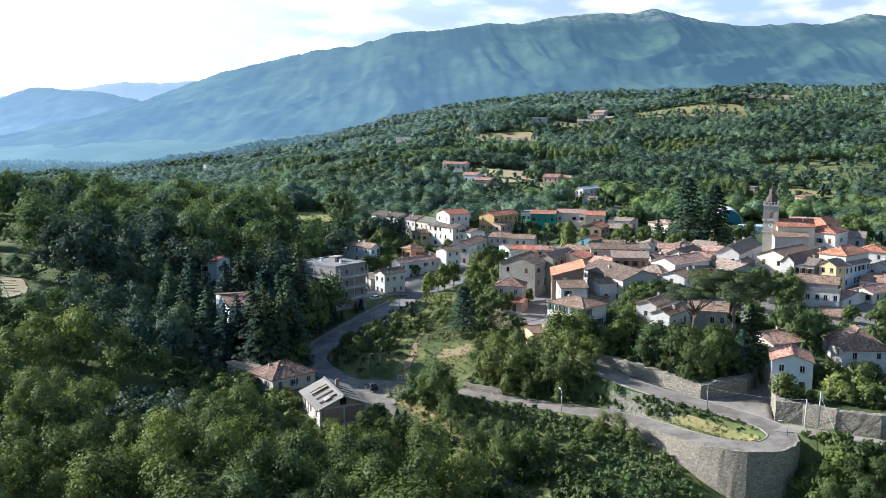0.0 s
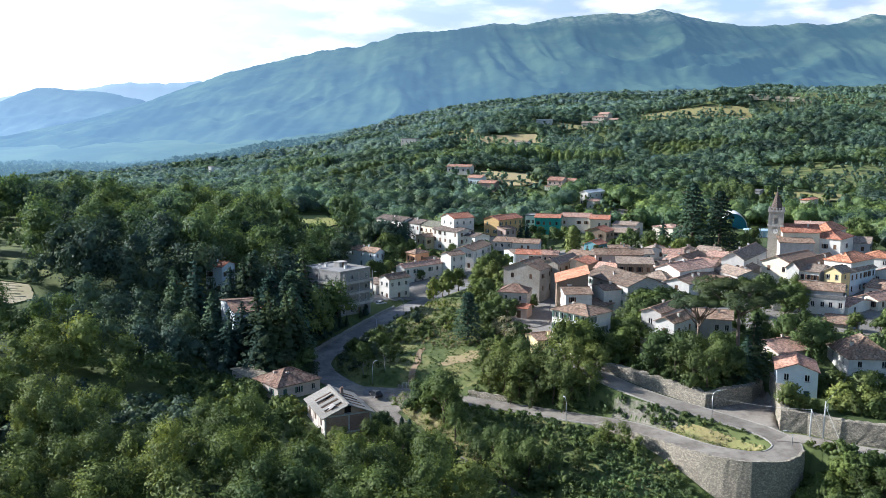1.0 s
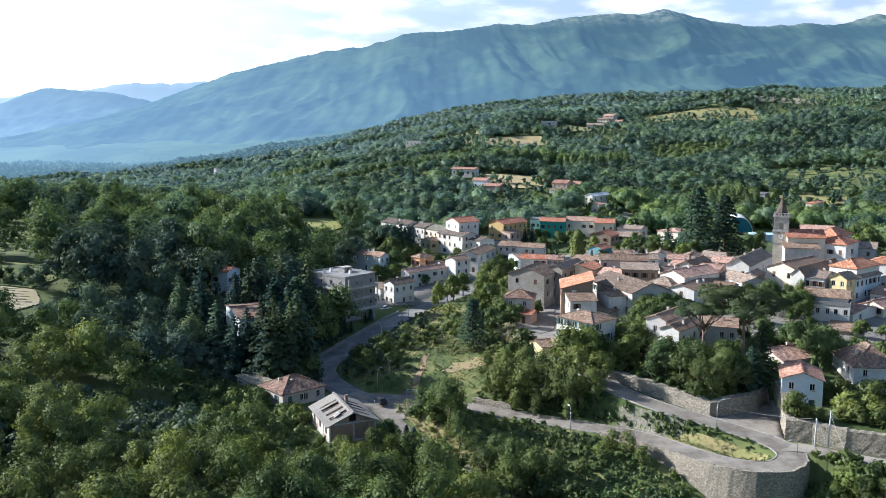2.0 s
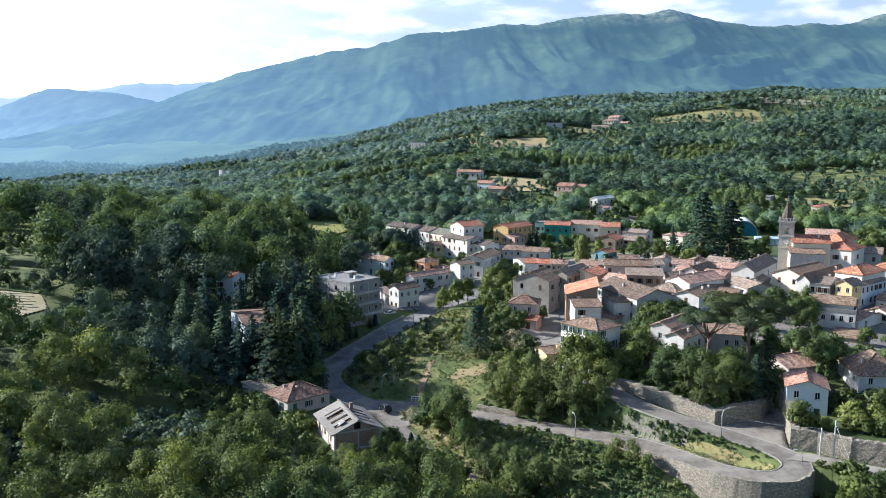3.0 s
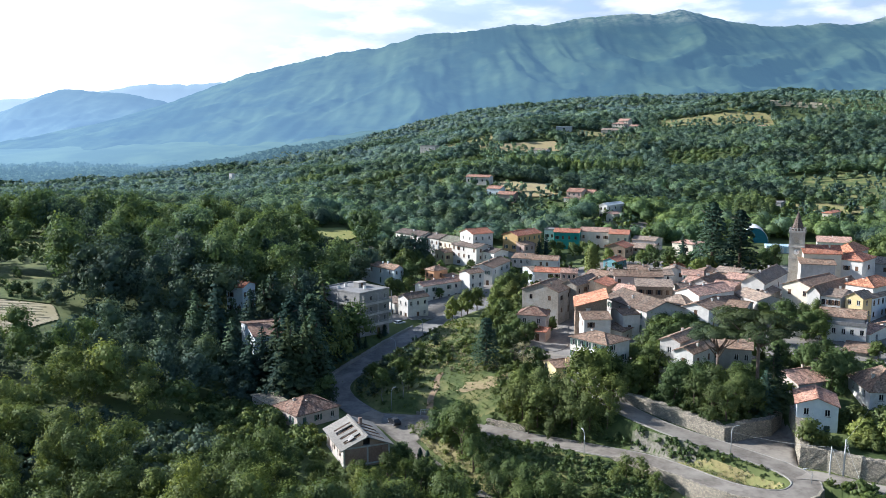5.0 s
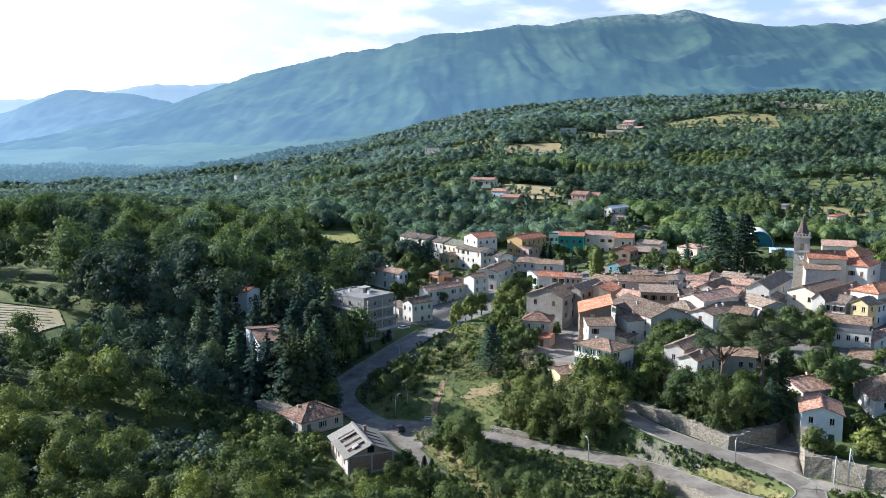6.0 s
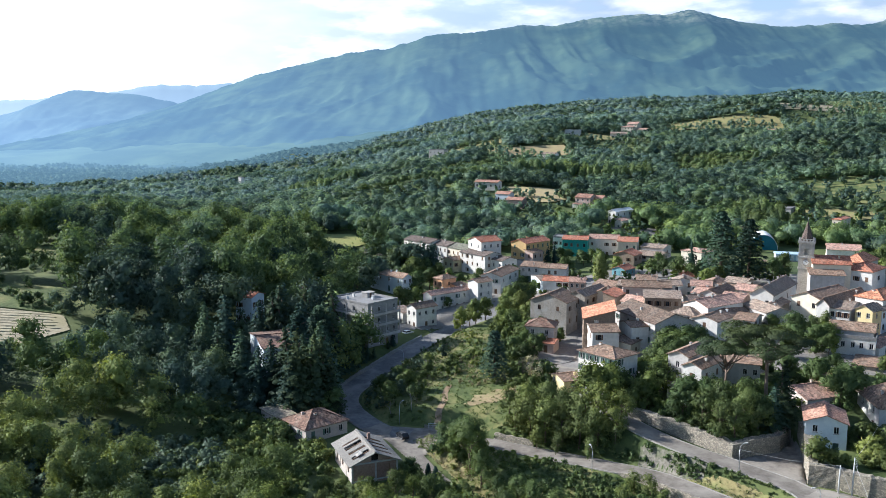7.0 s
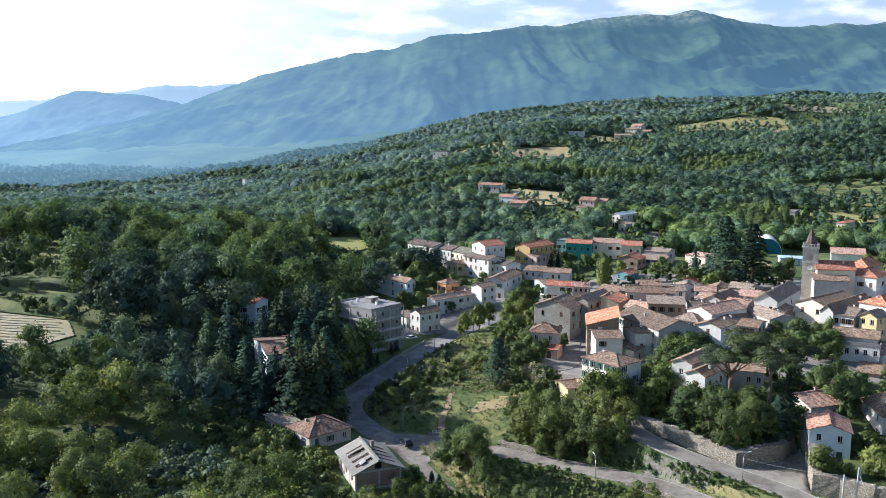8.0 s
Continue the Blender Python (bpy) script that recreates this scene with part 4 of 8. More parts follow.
def house(label, x, y, z, rot, w, d, h, roof, rise, ridge, wall, tile, storeys, n_left, n_right, style=None, chimneys=None, balcony=False):
    """A house: near corner at (x, y), flank w along rot, left front d at right angles to it."""
    th = radians(rot)
    c, s_ = math.cos(th), math.sin(th)
    corners = [(x + c * u - s_ * v, y + s_ * u + c * v) for u, v in ((0, 0), (w, 0), (w, d), (0, d))]
    HOUSE_BOXES.append(corners)
    low = min(ground_at(*q) for q in corners) - 0.5
    z_low = min(z, low)
    foot = z_low - z
    ob = thing("house", label, "house", pose(x, y, z, 0, 0, rot))
    far = y > 430
    # Trees are kept off the camera's side so that the house shows.
    if far and "block" not in label:
        HOUSE_FRONTS.append([(x - d - 3, y + 4), (x + w + 3, y + 4), (x + w * 0.9, y - 16), (x - d, y - 16)])
    style = style or RNG.choice(("green", "brown", "none", "none", "brown"))
    wall_soup = Soup()
    openings = []
    sh = h / storeys
    ww, wh = (0.95, 1.4) if sh > 2.3 else (0.8, min(1.0, sh * 0.5))
    for side, (p0, du, n, length, count) in enumerate((
            ((0, d), (0, -1), (-1, 0), d, n_left), ((0, 0), (1, 0), (0, -1), w, n_right),
            ((w, 0), (0, 1), (1, 0), d, min(n_left, 2)), ((w, d), (-1, 0), (0, 1), w, min(n_right, 2)))):
        holes = []
        for k in range(storeys):
            for i in range(count):
                if RNG.random() < 0.08:
                    continue
                u = length * (i + 0.5) / count + RNG.uniform(-0.12, 0.12)
                base = k * sh + (0.95 if sh > 2.3 else sh * 0.35)
                a, b = ww, wh
                door = False
                if k == 0 and side < 2 and i == count // 2 and sh > 2.3:
                    base, a, b, door = 0.05, 1.1, 2.15, True
                if u - a / 2 < 0.25 or u + a / 2 > length - 0.25 or base + b > h - 0.15:
                    continue
                if any(u - a / 2 < q[1] + 0.15 and u + a / 2 > q[0] - 0.15 and base < q[3] + 0.1 and base + b > q[2] - 0.1 for q in holes):
                    continue
                holes.append((u - a / 2, u + a / 2, base, base + b))
                openings.append((side, p0, du, n, u, base, a, b, door))
        wall_side(wall_soup, p0, du, n, length, foot, h, holes)
    if roof == "gable":
        if ridge == "x":
            wall_soup.add([(0, 0, h), (0, d, h), (0, d / 2, h + rise)], [(0, 2, 1)]).add([(w, 0, h), (w, d, h), (w, d / 2, h + rise)], [(0, 1, 2)])
        else:
            wall_soup.add([(0, 0, h), (w, 0, h), (w / 2, 0, h + rise)], [(0, 1, 2)]).add([(0, d, h), (w, d, h), (w / 2, d, h + rise)], [(0, 2, 1)])
    elif roof == "shed":
        if ridge == "x":
            wall_soup.add([(0, 0, h), (0, d, h), (0, d, h + rise)], [(0, 2, 1)]).add([(w, 0, h), (w, d, h), (w, d, h + rise)], [(0, 1, 2)])
            wall_soup.add([(0, d, h), (w, d, h), (w, d, h + rise), (0, d, h + rise)], [(0, 3, 2, 1)])
        else:
            wall_soup.add([(0, 0, h), (w, 0, h), (w, 0, h + rise)], [(0, 1, 2)]).add([(0, d, h), (w, d, h), (w, d, h + rise)], [(0, 2, 1)])
            wall_soup.add([(w, 0, h), (w, d, h), (w, d, h + rise), (w, 0, h + rise)], [(0, 1, 2, 3)])
    me = mesh_of("wall", wall_soup.v, wall_soup.f, wall)
    part("wall", me, ob)
    part("roof", roof_mesh(roof, w, d, h, rise, ridge, tile), ob)
    for side, p0, du, n, u, base, a, b, door in openings:
        px, py = p0[0] + du[0] * u, p0[1] + du[1] * u
        turn = math.degrees(math.atan2(du[1], du[0]))
        m = pose(px, py, base, 0, 0, turn)
        if door:
            q = Soup().box(-a / 2, 0.1, 0, a / 2, 0.18, b)
            for k in (-1, 1):
                q.box(k * a / 4 - a * 0.18, 0.075, 0.15, k * a / 4 + a * 0.18, 0.1, b * 0.42).box(k * a / 4 - a * 0.18, 0.075, b * 0.5, k * a / 4 + a * 0.18, 0.1, b - 0.15)
            part("door", q.mesh("door", RNG.choice(("darkwood", "greenshutter", "darkwood"))), ob, m)
            continue
        fr, pane, sill, shut = window_meshes(a, b, style)
        wob = part("window", fr, ob, m)
        part("pane", pane, wob)
        if not far:
            part("sill", sill, wob)
            if shut and side < 2:
                r = RNG.random()
                if r < 0.35:      # closed
                    part("shutter", shut, wob, pose(-a / 4, 0.07, 0))
                    part("shutter", shut, wob, pose(a / 4, 0.07, 0))
                elif r < 0.8:     # folded back on the wall
                    part("shutter", shut, wob, pose(-a * 0.78, -0.01, 0))
                    part("shutter", shut, wob, pose(a * 0.78, -0.01, 0))
    if chimneys is None:
        chimneys = RNG.choice((0, 1, 1, 2)) if roof in ("gable", "hip") and not far else 0
    for i in range(chimneys):
        u, v = w * RNG.uniform(0.2, 0.8), d * RNG.uniform(0.25, 0.75)
        if roof == "gable":
            t = (v / d if ridge == "x" else u / w)
            top = h + rise * (1 - abs(2 * t - 1))
        else:
            top = h + rise * 0.45
        q = Soup().box(-0.26, -0.2, -0.9, 0.26, 0.2, 0.75, 0).box(-0.36, -0.3, 0.75, 0.36, 0.3, 0.85, 0)
        q.box(-0.3, -0.24, 0.95, 0.3, 0.24, 1.02, 1)
        for sx in (-0.24, 0.24):
            q.box(sx - 0.04, -0.2, 0.85, sx + 0.04, 0.2, 0.95, 0)
        part("chimney", q.mesh("chimney", [wall if wall != "teal" else "palegrey", "browntile"]), ob, pose(u, v, top))
    if balcony:
        for k in range(1, storeys):
            for side in (0, 1):
                L = d if side == 0 else w
                q = Soup()
                m = pose(0, d, k * sh, 0, 0, -90) if side == 0 else pose(0, 0, k * sh)
                q.box(0.2, -1.5, -0.2, L - 0.2, 0, 0, 0)
                q.box(0.2, -1.5, 0, L - 0.2, -1.4, 0.55 if side == 0 else 0.75, 2)
                for u in (0.2, L * 0.5, L - 0.45):
                    q.box(u, -1.45, 0.0, u + 0.25, -1.2, sh - 0.2, 2)
                for u in np.arange(0.5, L - 0.4, 2.4):
                    q.box(u, -1.18, 0.3, u + 0.06, -1.12, 1.05, 1)
                q.box(0.4, -1.18, 1.0, L - 0.4, -1.12, 1.06, 1)
                part("balcony", q.mesh("balcony", ["drabgrey", "galvanised", "palegrey"]), ob, m)
    return ob


house("grey four-storey apartment block with long balconies", -32.0, 253.4, 5.1, 50, 12.5, 16.8, 13.5, "flat", 0.4, "x", "drabgrey", "gravel", 4, 4, 4, balcony=True)
house("cream two-storey house under a grey tiled roof", -19.1, 277.5, 5.6, 42, 8.6, 5.2, 7.0, "gable", 1.2, "x", "white", "darkbrown", 2, 2, 3)
house("low white outbuilding with a lean-to tiled roof", -23.9, 281.9, 5.6, 42, 4.6, 5.7, 4.6, "shed", 0.96, "x", "white", "greytile", 1, 2, 0)
house("long white two-storey row house with pinkish tiles", -15.1, 297.3, 6.6, 42, 20.5, 4.6, 6.6, "gable", 1.04, "x", "white", "pinktile", 2, 0, 6)
house("tall white house joined to a long row", 1.2, 305.7, 7.2, 42, 6.9, 5.5, 9.1, "gable", 0.96, "x", "white", "browntile", 3, 0, 2)
house("orange plastered cube house with a hipped tiled roof", -12.1, 318.5, 8.0, 42, 6.7, 5.3, 7.2, "hip", 1.12, "x", "orange", "browntile", 2, 2, 1)
house("rust-coloured low annex beside an orange house", -6.2, 317.6, 8.0, 42, 5.6, 4.6, 4.6, "shed", 0.64, "x", "rust", "browntile", 1, 0, 2)
house("olive-beige two-storey house on the lane", -9.1, 357.8, 9.0, 38, 6.6, 6.9, 7.3, "gable", 0.96, "x", "olive", "browntile", 2, 2, 2)
house("white terraced house with a dark tiled roof", -20.0, 377.0, 14.0, 42, 9.0, 18.4, 6.9, "gable", 1.44, "y", "white", "darktile", 2, 7, 2)
house("white middle terraced house with a dark roof", -12.1, 371.0, 13.5, 40, 9.0, 12.6, 6.9, "gable", 1.44, "y", "white", "darktile", 2, 4, 2)
house("cream terraced house with mossy grey-green roof tiles", -4.1, 362.0, 13.0, 40, 9.0, 12.8, 7.1, "gable", 1.6, "y", "cream", "greentile", 2, 4, 2)
house("white three-storey house with a dark brown roof", 4.1, 349.0, 11.0, 40, 9.0, 16.1, 8.5, "gable", 1.28, "y", "white", "darktile", 3, 5, 2)
house("white two-storey house joined to a taller one", 11.1, 346.0, 10.5, 40, 8.0, 10.5, 7.5, "gable", 1.12, "y", "white", "darktile", 2, 3, 2)
house("white gabled house with a bright red tiled roof", 2.7, 355.3, 13.5, 33, 10.0, 10.0, 11.0, "gable", 1.6, "x", "white", "redtile", 3, 2, 3)
house("ochre three-storey house with a red tiled roof", 21.4, 359.0, 13.5, 48, 16.4, 8.0, 9.9, "gable", 1.44, "x", "ochre", "redtile", 3, 2, 5)
house("pinkish annex in front of an ochre house", 24.1, 355.9, 13.5, 45, 6.5, 4.6, 6.5, "shed", 0.8, "x", "pink", "browntile", 2, 1, 2)
house("low white garage block with a flat roof", 19.6, 358.5, 12.0, 48, 6.5, 9.9, 4.3, "flat", 0.24, "x", "white", "gravel", 1, 0, 2)
house("grey stone house with a gable facing the garden", 27.6, 255.1, 11.9, 61, 10.7, 11.9, 7.5, "gable", 2.3, "x", "stone", "browntile", 2, 2, 2)
house("long stone house with sun-bleached tiles", 33.8, 261.4, 13.2, 55, 15.6, 5.8, 7.0, "gable", 1.4, "x", "stone", "greytile", 2, 1, 4)
house("low house with a faded red roof behind the orange one", 42.4, 257.1, 15.0, 59, 9.4, 3.9, 6.0, "shed", 1.0, "x", "brownstone", "redtile", 1, 1, 2)
# Bright half of one gable; the next roof's dark tiles stand in for shade.
house("stone house under a salmon orange mono-pitch roof", 29.6, 230.2, 12.6, -6, 8.4, 14.0, 7.7, "shed", 2.4, "y", "brownstone", "orangetile", 2, 1, 3)
house("wide old building with a large shade-darkened brown roof", 48.0, 226.3, 13.3, 22, 12.0, 21.3, 6.5, "gable", 2.2, "y", "palegrey", "darkbrown", 2, 4, 2)
house("white gabled annex with shuttered windows", 42.1, 227.5, 13.4, 17, 7.3, 7.5, 5.2, "gable", 0.8, "x", "white", "browntile", 1, 0, 2)
house("white house with a cluttered brown roof and chimney", 31.0, 222.5, 12.2, 3, 7.0, 10.2, 6.2, "gable", 1.0, "x", "white", "browntile", 2, 2, 2, chimneys=2)
house("low cream outbuilding with a lean-to roof", 41.1, 223.0, 11.4, 56, 7.4, 4.8, 3.6, "shed", 0.6, "x", "cream", "browntile", 1, 1, 1)
house("small grey-walled house with a faded red-brown hipped roof", 22.5, 239.6, 9.1, 76, 6.7, 8.1, 6.5, "hip", 1.6, "y", "palegrey", "redbrown", 2, 2, 1)
house("small shed with a bright red roof", 22.1, 235.6, 9.0, 70, 5.9, 4.8, 2.8, "gable", 0.6, "y", "pink", "redtile", 1, 1, 0)
house("small yellow house with brown tiles", 21.5, 200.4, 6.6, 23, 5.0, 6.7, 5.0, "gable", 0.9, "x", "yellow", "browntile", 2, 2, 1)
house("white village house with a red tiled roof", 34.5, 312.0, 9.8, 76, 6.0, 9.6, 6.0, "gable", 1.2, "y", "white", "redtile", 2, 4, 1)
house("pinkish house with a faded red roof", 39.8, 308.4, 10.2, 78, 6.0, 5.5, 6.0, "gable", 1.2, "y", "pink", "pinktile", 2, 3, 1)
house("white village house with weathered brown tiles", 35.3, 332.0, 10.7, 75, 7.0, 10.5, 6.5, "gable", 1.2, "y", "white", "browntile", 2, 4, 1)
house("pale grey village house with brown tiles", 25.0, 334.9, 11.4, 70, 11.8, 7.4, 6.0, "gable", 1.1, "y", "palegrey", "browntile", 2, 3, 1)
house("white house with brown tiles and a garage door", 9.7, 318.2, 9.4, 68, 20.2, 8.0, 7.0, "gable", 1.3, "x", "white", "browntile", 2, 2, 3)
house("small pale house with a dark grey roof", 24.4, 315.5, 10.1, 15, 6.0, 11.1, 5.5, "gable", 0.9, "x", "bluewhite", "greytile", 2, 1, 1)
house("old house with a long brown roof over the lane", 60.0, 262.1, 16.5, 83, 7.0, 14.3, 6.5, "gable", 1.3, "y", "warmplaster", "browntile", 2, 5, 1)
house("brown stone house with white parapet ends", 59.8, 247.8, 15.9, 81, 7.0, 10.3, 6.5, "shed", 0.9, "y", "brownstone", "greytile", 2, 4, 1)
house("low house with a dark purplish roof", 62.7, 247.5, 16.3, 6, 4.5, 8.5, 5.5, "gable", 1.0, "x", "palegrey", "darktile", 1, 1, 1)
house("grey village house with a hipped brown roof", 60.0, 233.4, 14.6, 50, 6.5, 7.3, 6.0, "hip", 1.5, "y", "palegrey", "greytile", 2, 2, 1)
house("pale house with a long rust-brown lean-to roof", 64.5, 226.8, 14.4, 50, 21.1, 7.5, 6.0, "gable", 1.2, "x", "white", "browntile", 2, 1, 3)
house("white house with a broad blank wall and brown tiles", 63.9, 234.5, 16.1, 36, 15.1, 8.5, 6.5, "gable", 1.6, "x", "white", "pinktile", 2, 0, 1)
house("old house with a patched brown roof in the core", 70.9, 249.2, 17.2, 52, 12.9, 5.8, 6.0, "gable", 1.4, "x", "palegrey", "browntile", 2, 2, 1)
house("small pinkish house with faded tiles in the core", 76.3, 245.3, 17.1, 57, 10.3, 6.1, 5.5, "gable", 1.0, "y", "pink", "pinktile", 1, 1, 1)
house("white house with a tall brown door and grey roof", 84.6, 243.6, 16.4, 56, 24.7, 6.4, 8.0, "gable", 2.0, "x", "white", "greytile", 2, 2, 4)
house("low grey-roofed house at the street bend", 79.6, 233.8, 15.9, 14, 7.8, 12.1, 5.5, "gable", 1.2, "y", "palegrey", "greytile", 1, 2, 1)
house("low stone house with grey tiles beside the street", 85.8, 242.0, 16.6, 53, 9.1, 4.7, 5.0, "gable", 0.8, "x", "stone", "greytile", 1, 1, 1)
house("old cream house with a small gable", 82.6, 256.3, 17.7, 57, 10.0, 5.4, 5.5, "gable", 1.0, "y", "cream", "pinktile", 1, 1, 1)
house("low grey house with brown tiles packed among others", 79.7, 264.1, 16.7, 65, 5.9, 5.0, 5.5, "gable", 1.0, "y", "palegrey", "browntile", 2, 2, 2)
house("small cream house with brown tiles in the old core", 42.9, 266.0, 14.3, 67, 7.5, 7.0, 5.5, "gable", 1.4, "x", "cream", "browntile", 2, 2, 2)
house("weathered plaster house with a patched brown roof", 60.7, 271.3, 15.7, 91, 6.0, 7.0, 5.5, "gable", 1.0, "x", "warmplaster", "browntile", 2, 2, 2)
house("white house with grey tiles in the old core", 65.7, 272.4, 16.4, 91, 7.4, 5.6, 5.5, "gable", 1.1, "y", "white", "greytile", 2, 2, 2)
house("low grey house with brown tiles packed among others", 60.2, 282.6, 16.2, 83, 6.8, 6.5, 5.5, "gable", 1.1, "y", "palegrey", "browntile", 2, 2, 2)
house("old stone house with grey tiles in the old core", 85.2, 272.5, 17.0, 49, 7.9, 6.8, 5.5, "gable", 1.0, "y", "stone", "greytile", 2, 2, 2)
house("small white house with faded pinkish tiles", 73.5, 266.7, 17.2, 75, 7.1, 6.1, 5.5, "gable", 1.0, "y", "white", "pinktile", 2, 2, 2)
house("white house with grey tiles in the old core", 71.1, 277.2, 16.6, 75, 6.5, 7.2, 5.5, "gable", 1.2, "x", "white", "greytile", 2, 2, 2)
house("old stone house with grey tiles in the old core", 53.7, 275.7, 15.3, 75, 8.1, 7.3, 5.5, "gable", 1.2, "y", "stone", "greytile", 2, 2, 2)
house("small white house with faded pinkish tiles", 49.3, 251.3, 14.6, 51, 7.6, 6.9, 5.5, "gable", 1.3, "y", "white", "pinktile", 2, 2, 2)
house("weathered plaster house with a patched brown roof", 79.0, 271.7, 16.6, 65, 8.5, 7.1, 5.5, "gable", 1.2, "x", "warmplaster", "browntile", 2, 2, 2)
house("low grey house with brown tiles packed among others", 74.1, 227.1, 15.1, 58, 8.5, 5.0, 5.5, "gable", 1.1, "y", "palegrey", "browntile", 2, 2, 2)
house("small cream house with brown tiles in the old core", 45.2, 278.9, 14.5, 51, 8.2, 7.4, 5.5, "gable", 1.2, "y", "cream", "browntile", 2, 2, 2)
house("small white house with faded pinkish tiles", 70.4, 258.0, 16.3, 52, 8.4, 5.3, 5.5, "gable", 1.1, "y", "white", "pinktile", 2, 2, 2)
house("low grey house with brown tiles packed among others", 59.1, 255.2, 15.9, 81, 6.4, 6.2, 5.5, "gable", 1.2, "x", "palegrey", "browntile", 2, 2, 2)
house("church nave with a red-brown tiled roof", 118.7, 273.4, 17.6, 78, 10.0, 11.2, 11.0, "gable", 2.0, "y", "cream", "redtile", 1, 3, 0)
house("church side aisle under a lean-to tiled roof", 115.2, 269.4, 18.6, 78, 5.5, 10.0, 7.2, "shed", 1.2, "y", "palegrey", "browntile", 1, 0, 0)
house("church apse under a low orange pyramid roof", 125.8, 280.4, 18.2, 48, 13.3, 7.2, 10.0, "hip", 2.2, "y", "cream", "orangetile", 1, 2, 1)
house("tall house with shade-blue walls, grey tiles and many windows", 109.5, 231.6, 13.4, 40, 15.0, 5.6, 9.4, "gable", 1.3, "x", "bluewhite", "greytile", 3, 1, 6)
house("white house with brown tiles at the village side", 118.0, 226.0, 12.5, 40, 11.0, 7.0, 6.5, "gable", 1.4, "y", "white", "browntile", 2, 2, 3)
house("cream house with pinkish tiles by the side lane", 111.0, 218.6, 12.0, 34, 9.5, 6.5, 5.6, "gable", 1.3, "x", "cream", "pinktile", 2, 2, 2)
house("grey house with brown tiles near the side lane", 119.5, 214.0, 11.0, 34, 10.0, 7.0, 5.4, "gable", 1.3, "y", "palegrey", "browntile", 2, 2, 2)
house("low white house with faded tiles at the village end", 126.0, 238.0, 14.5, 45, 10.0, 7.5, 6.4, "gable", 1.4, "x", "white", "pinktile", 2, 2, 2)
house("white house with an orange roof beside the church", 133.0, 256.0, 16.5, 55, 10.0, 8.0, 6.4, "hip", 1.4, "y", "white", "orangetile", 2, 2, 2)
house("pale house with grey tiles beyond the church", 139.0, 282.0, 17.0, 60, 12.0, 8.0, 7.0, "gable", 1.4, "y", "palegrey", "greytile", 2, 2, 2)
house("low stone shed with brown tiles on the terrace", 96.6, 205.4, 11.0, 60, 7.0, 5.0, 3.4, "shed", 0.8, "y", "stone", "browntile", 1, 1, 1)
house("large white house with a red hipped roof", 123.7, 269.7, 18.5, 48, 12.3, 9.2, 8.5, "hip", 1.9, "y", "white", "redtile", 2, 3, 1)
house("white house with a vivid orange hipped roof", 110.8, 234.3, 17.2, 39, 13.2, 7.7, 8.0, "hip", 1.8, "x", "white", "orangetile", 2, 1, 2)
house("old house with an arched stone doorway", 96.2, 238.9, 17.0, 41, 17.9, 8.8, 7.0, "gable", 1.7, "x", "cream", "browntile", 2, 2, 3)
house("white house with a broad plain gable", 96.6, 234.4, 16.9, 44, 24.0, 3.6, 6.5, "gable", 1.8, "x", "white", "browntile", 2, 0, 3)
house("white house with grey tiles above the terrace", 101.1, 231.9, 16.3, 54, 12.4, 5.3, 6.5, "gable", 1.1, "y", "white", "greytile", 2, 3, 1)
house("yellow gabled house with a long shaded flank", 105.5, 228.3, 14.2, 40, 5.0, 4.7, 9.0, "gable", 1.4, "x", "yellow", "greytile", 3, 2, 5)
house("long white two-storey house with a terrace roof", 100.0, 213.6, 12.4, 63, 6.0, 16.9, 6.4, "flat", 0.7, "x", "white", "gravel", 2, 8, 1)
house("low house with patched brown tiles behind the terrace", 100.7, 216.3, 14.4, 64, 7.0, 10.4, 6.0, "gable", 1.4, "y", "palegrey", "browntile", 1, 4, 1)
house("white house with pale pinkish tiles by the terrace", 101.5, 214.8, 11.3, 33, 12.2, 3.5, 5.5, "gable", 1.2, "y", "white", "pinktile", 2, 1, 2)
house("white house with a broad brown roof below the terrace", 84.1, 176.0, 8.0, -4, 9.6, 12.2, 6.0, "hip", 3.4, "y", "white", "browntile", 2, 2, 2)
house("large white house with a broad brown roof", 32.3, 194.1, 10.5, 42, 8.4, 10.9, 8.4, "hip", 1.3, "y", "white", "browntile", 3, 5, 2)
house("broad cream villa with a faded low roof", 92.5, 352.0, 13.0, 45, 10.0, 9.5, 8.0, "hip", 0.8, "x", "cream", "pinktile", 2, 2, 2)
house("low house with a red tiled roof among trees", 77.2, 310.0, 13.0, 50, 5.9, 6.7, 4.7, "gable", 1.2, "x", "pink", "redtile", 1, 1, 2)
house("small white shed behind the church", 121.3, 350.0, 13.5, 60, 10.0, 6.0, 2.9, "gable", 0.8, "y", "white", "greytile", 1, 1, 1)
house("long white hall with a pinkish roof", 169.0, 380.4, 10.5, 70, 14.0, 13.7, 7.5, "gable", 1.76, "y", "white", "pinktile", 1, 4, 1)
house("white garden house with a brown gabled roof", 50.0, 186.3, 11.5, 48, 10.0, 4.6, 7.5, "gable", 1.0, "x", "white", "browntile", 2, 1, 2)
house("old house with a large brown roof", 48.9, 193.8, 12.0, 50, 16.2, 5.0, 7.6, "gable", 1.0, "x", "palegrey", "browntile", 2, 1, 3)
house("grey garden villa with dark arched windows", 64.4, 191.3, 11.5, 72, 11.2, 8.5, 7.1, "gable", 1.0, "y", "palegrey", "browntile", 2, 4, 1)
house("low house with a patched orange and brown roof", 72.6, 184.4, 9.2, 24, 8.6, 9.6, 3.6, "gable", 1.7, "x", "warmplaster", "pinktile", 1, 1, 2)
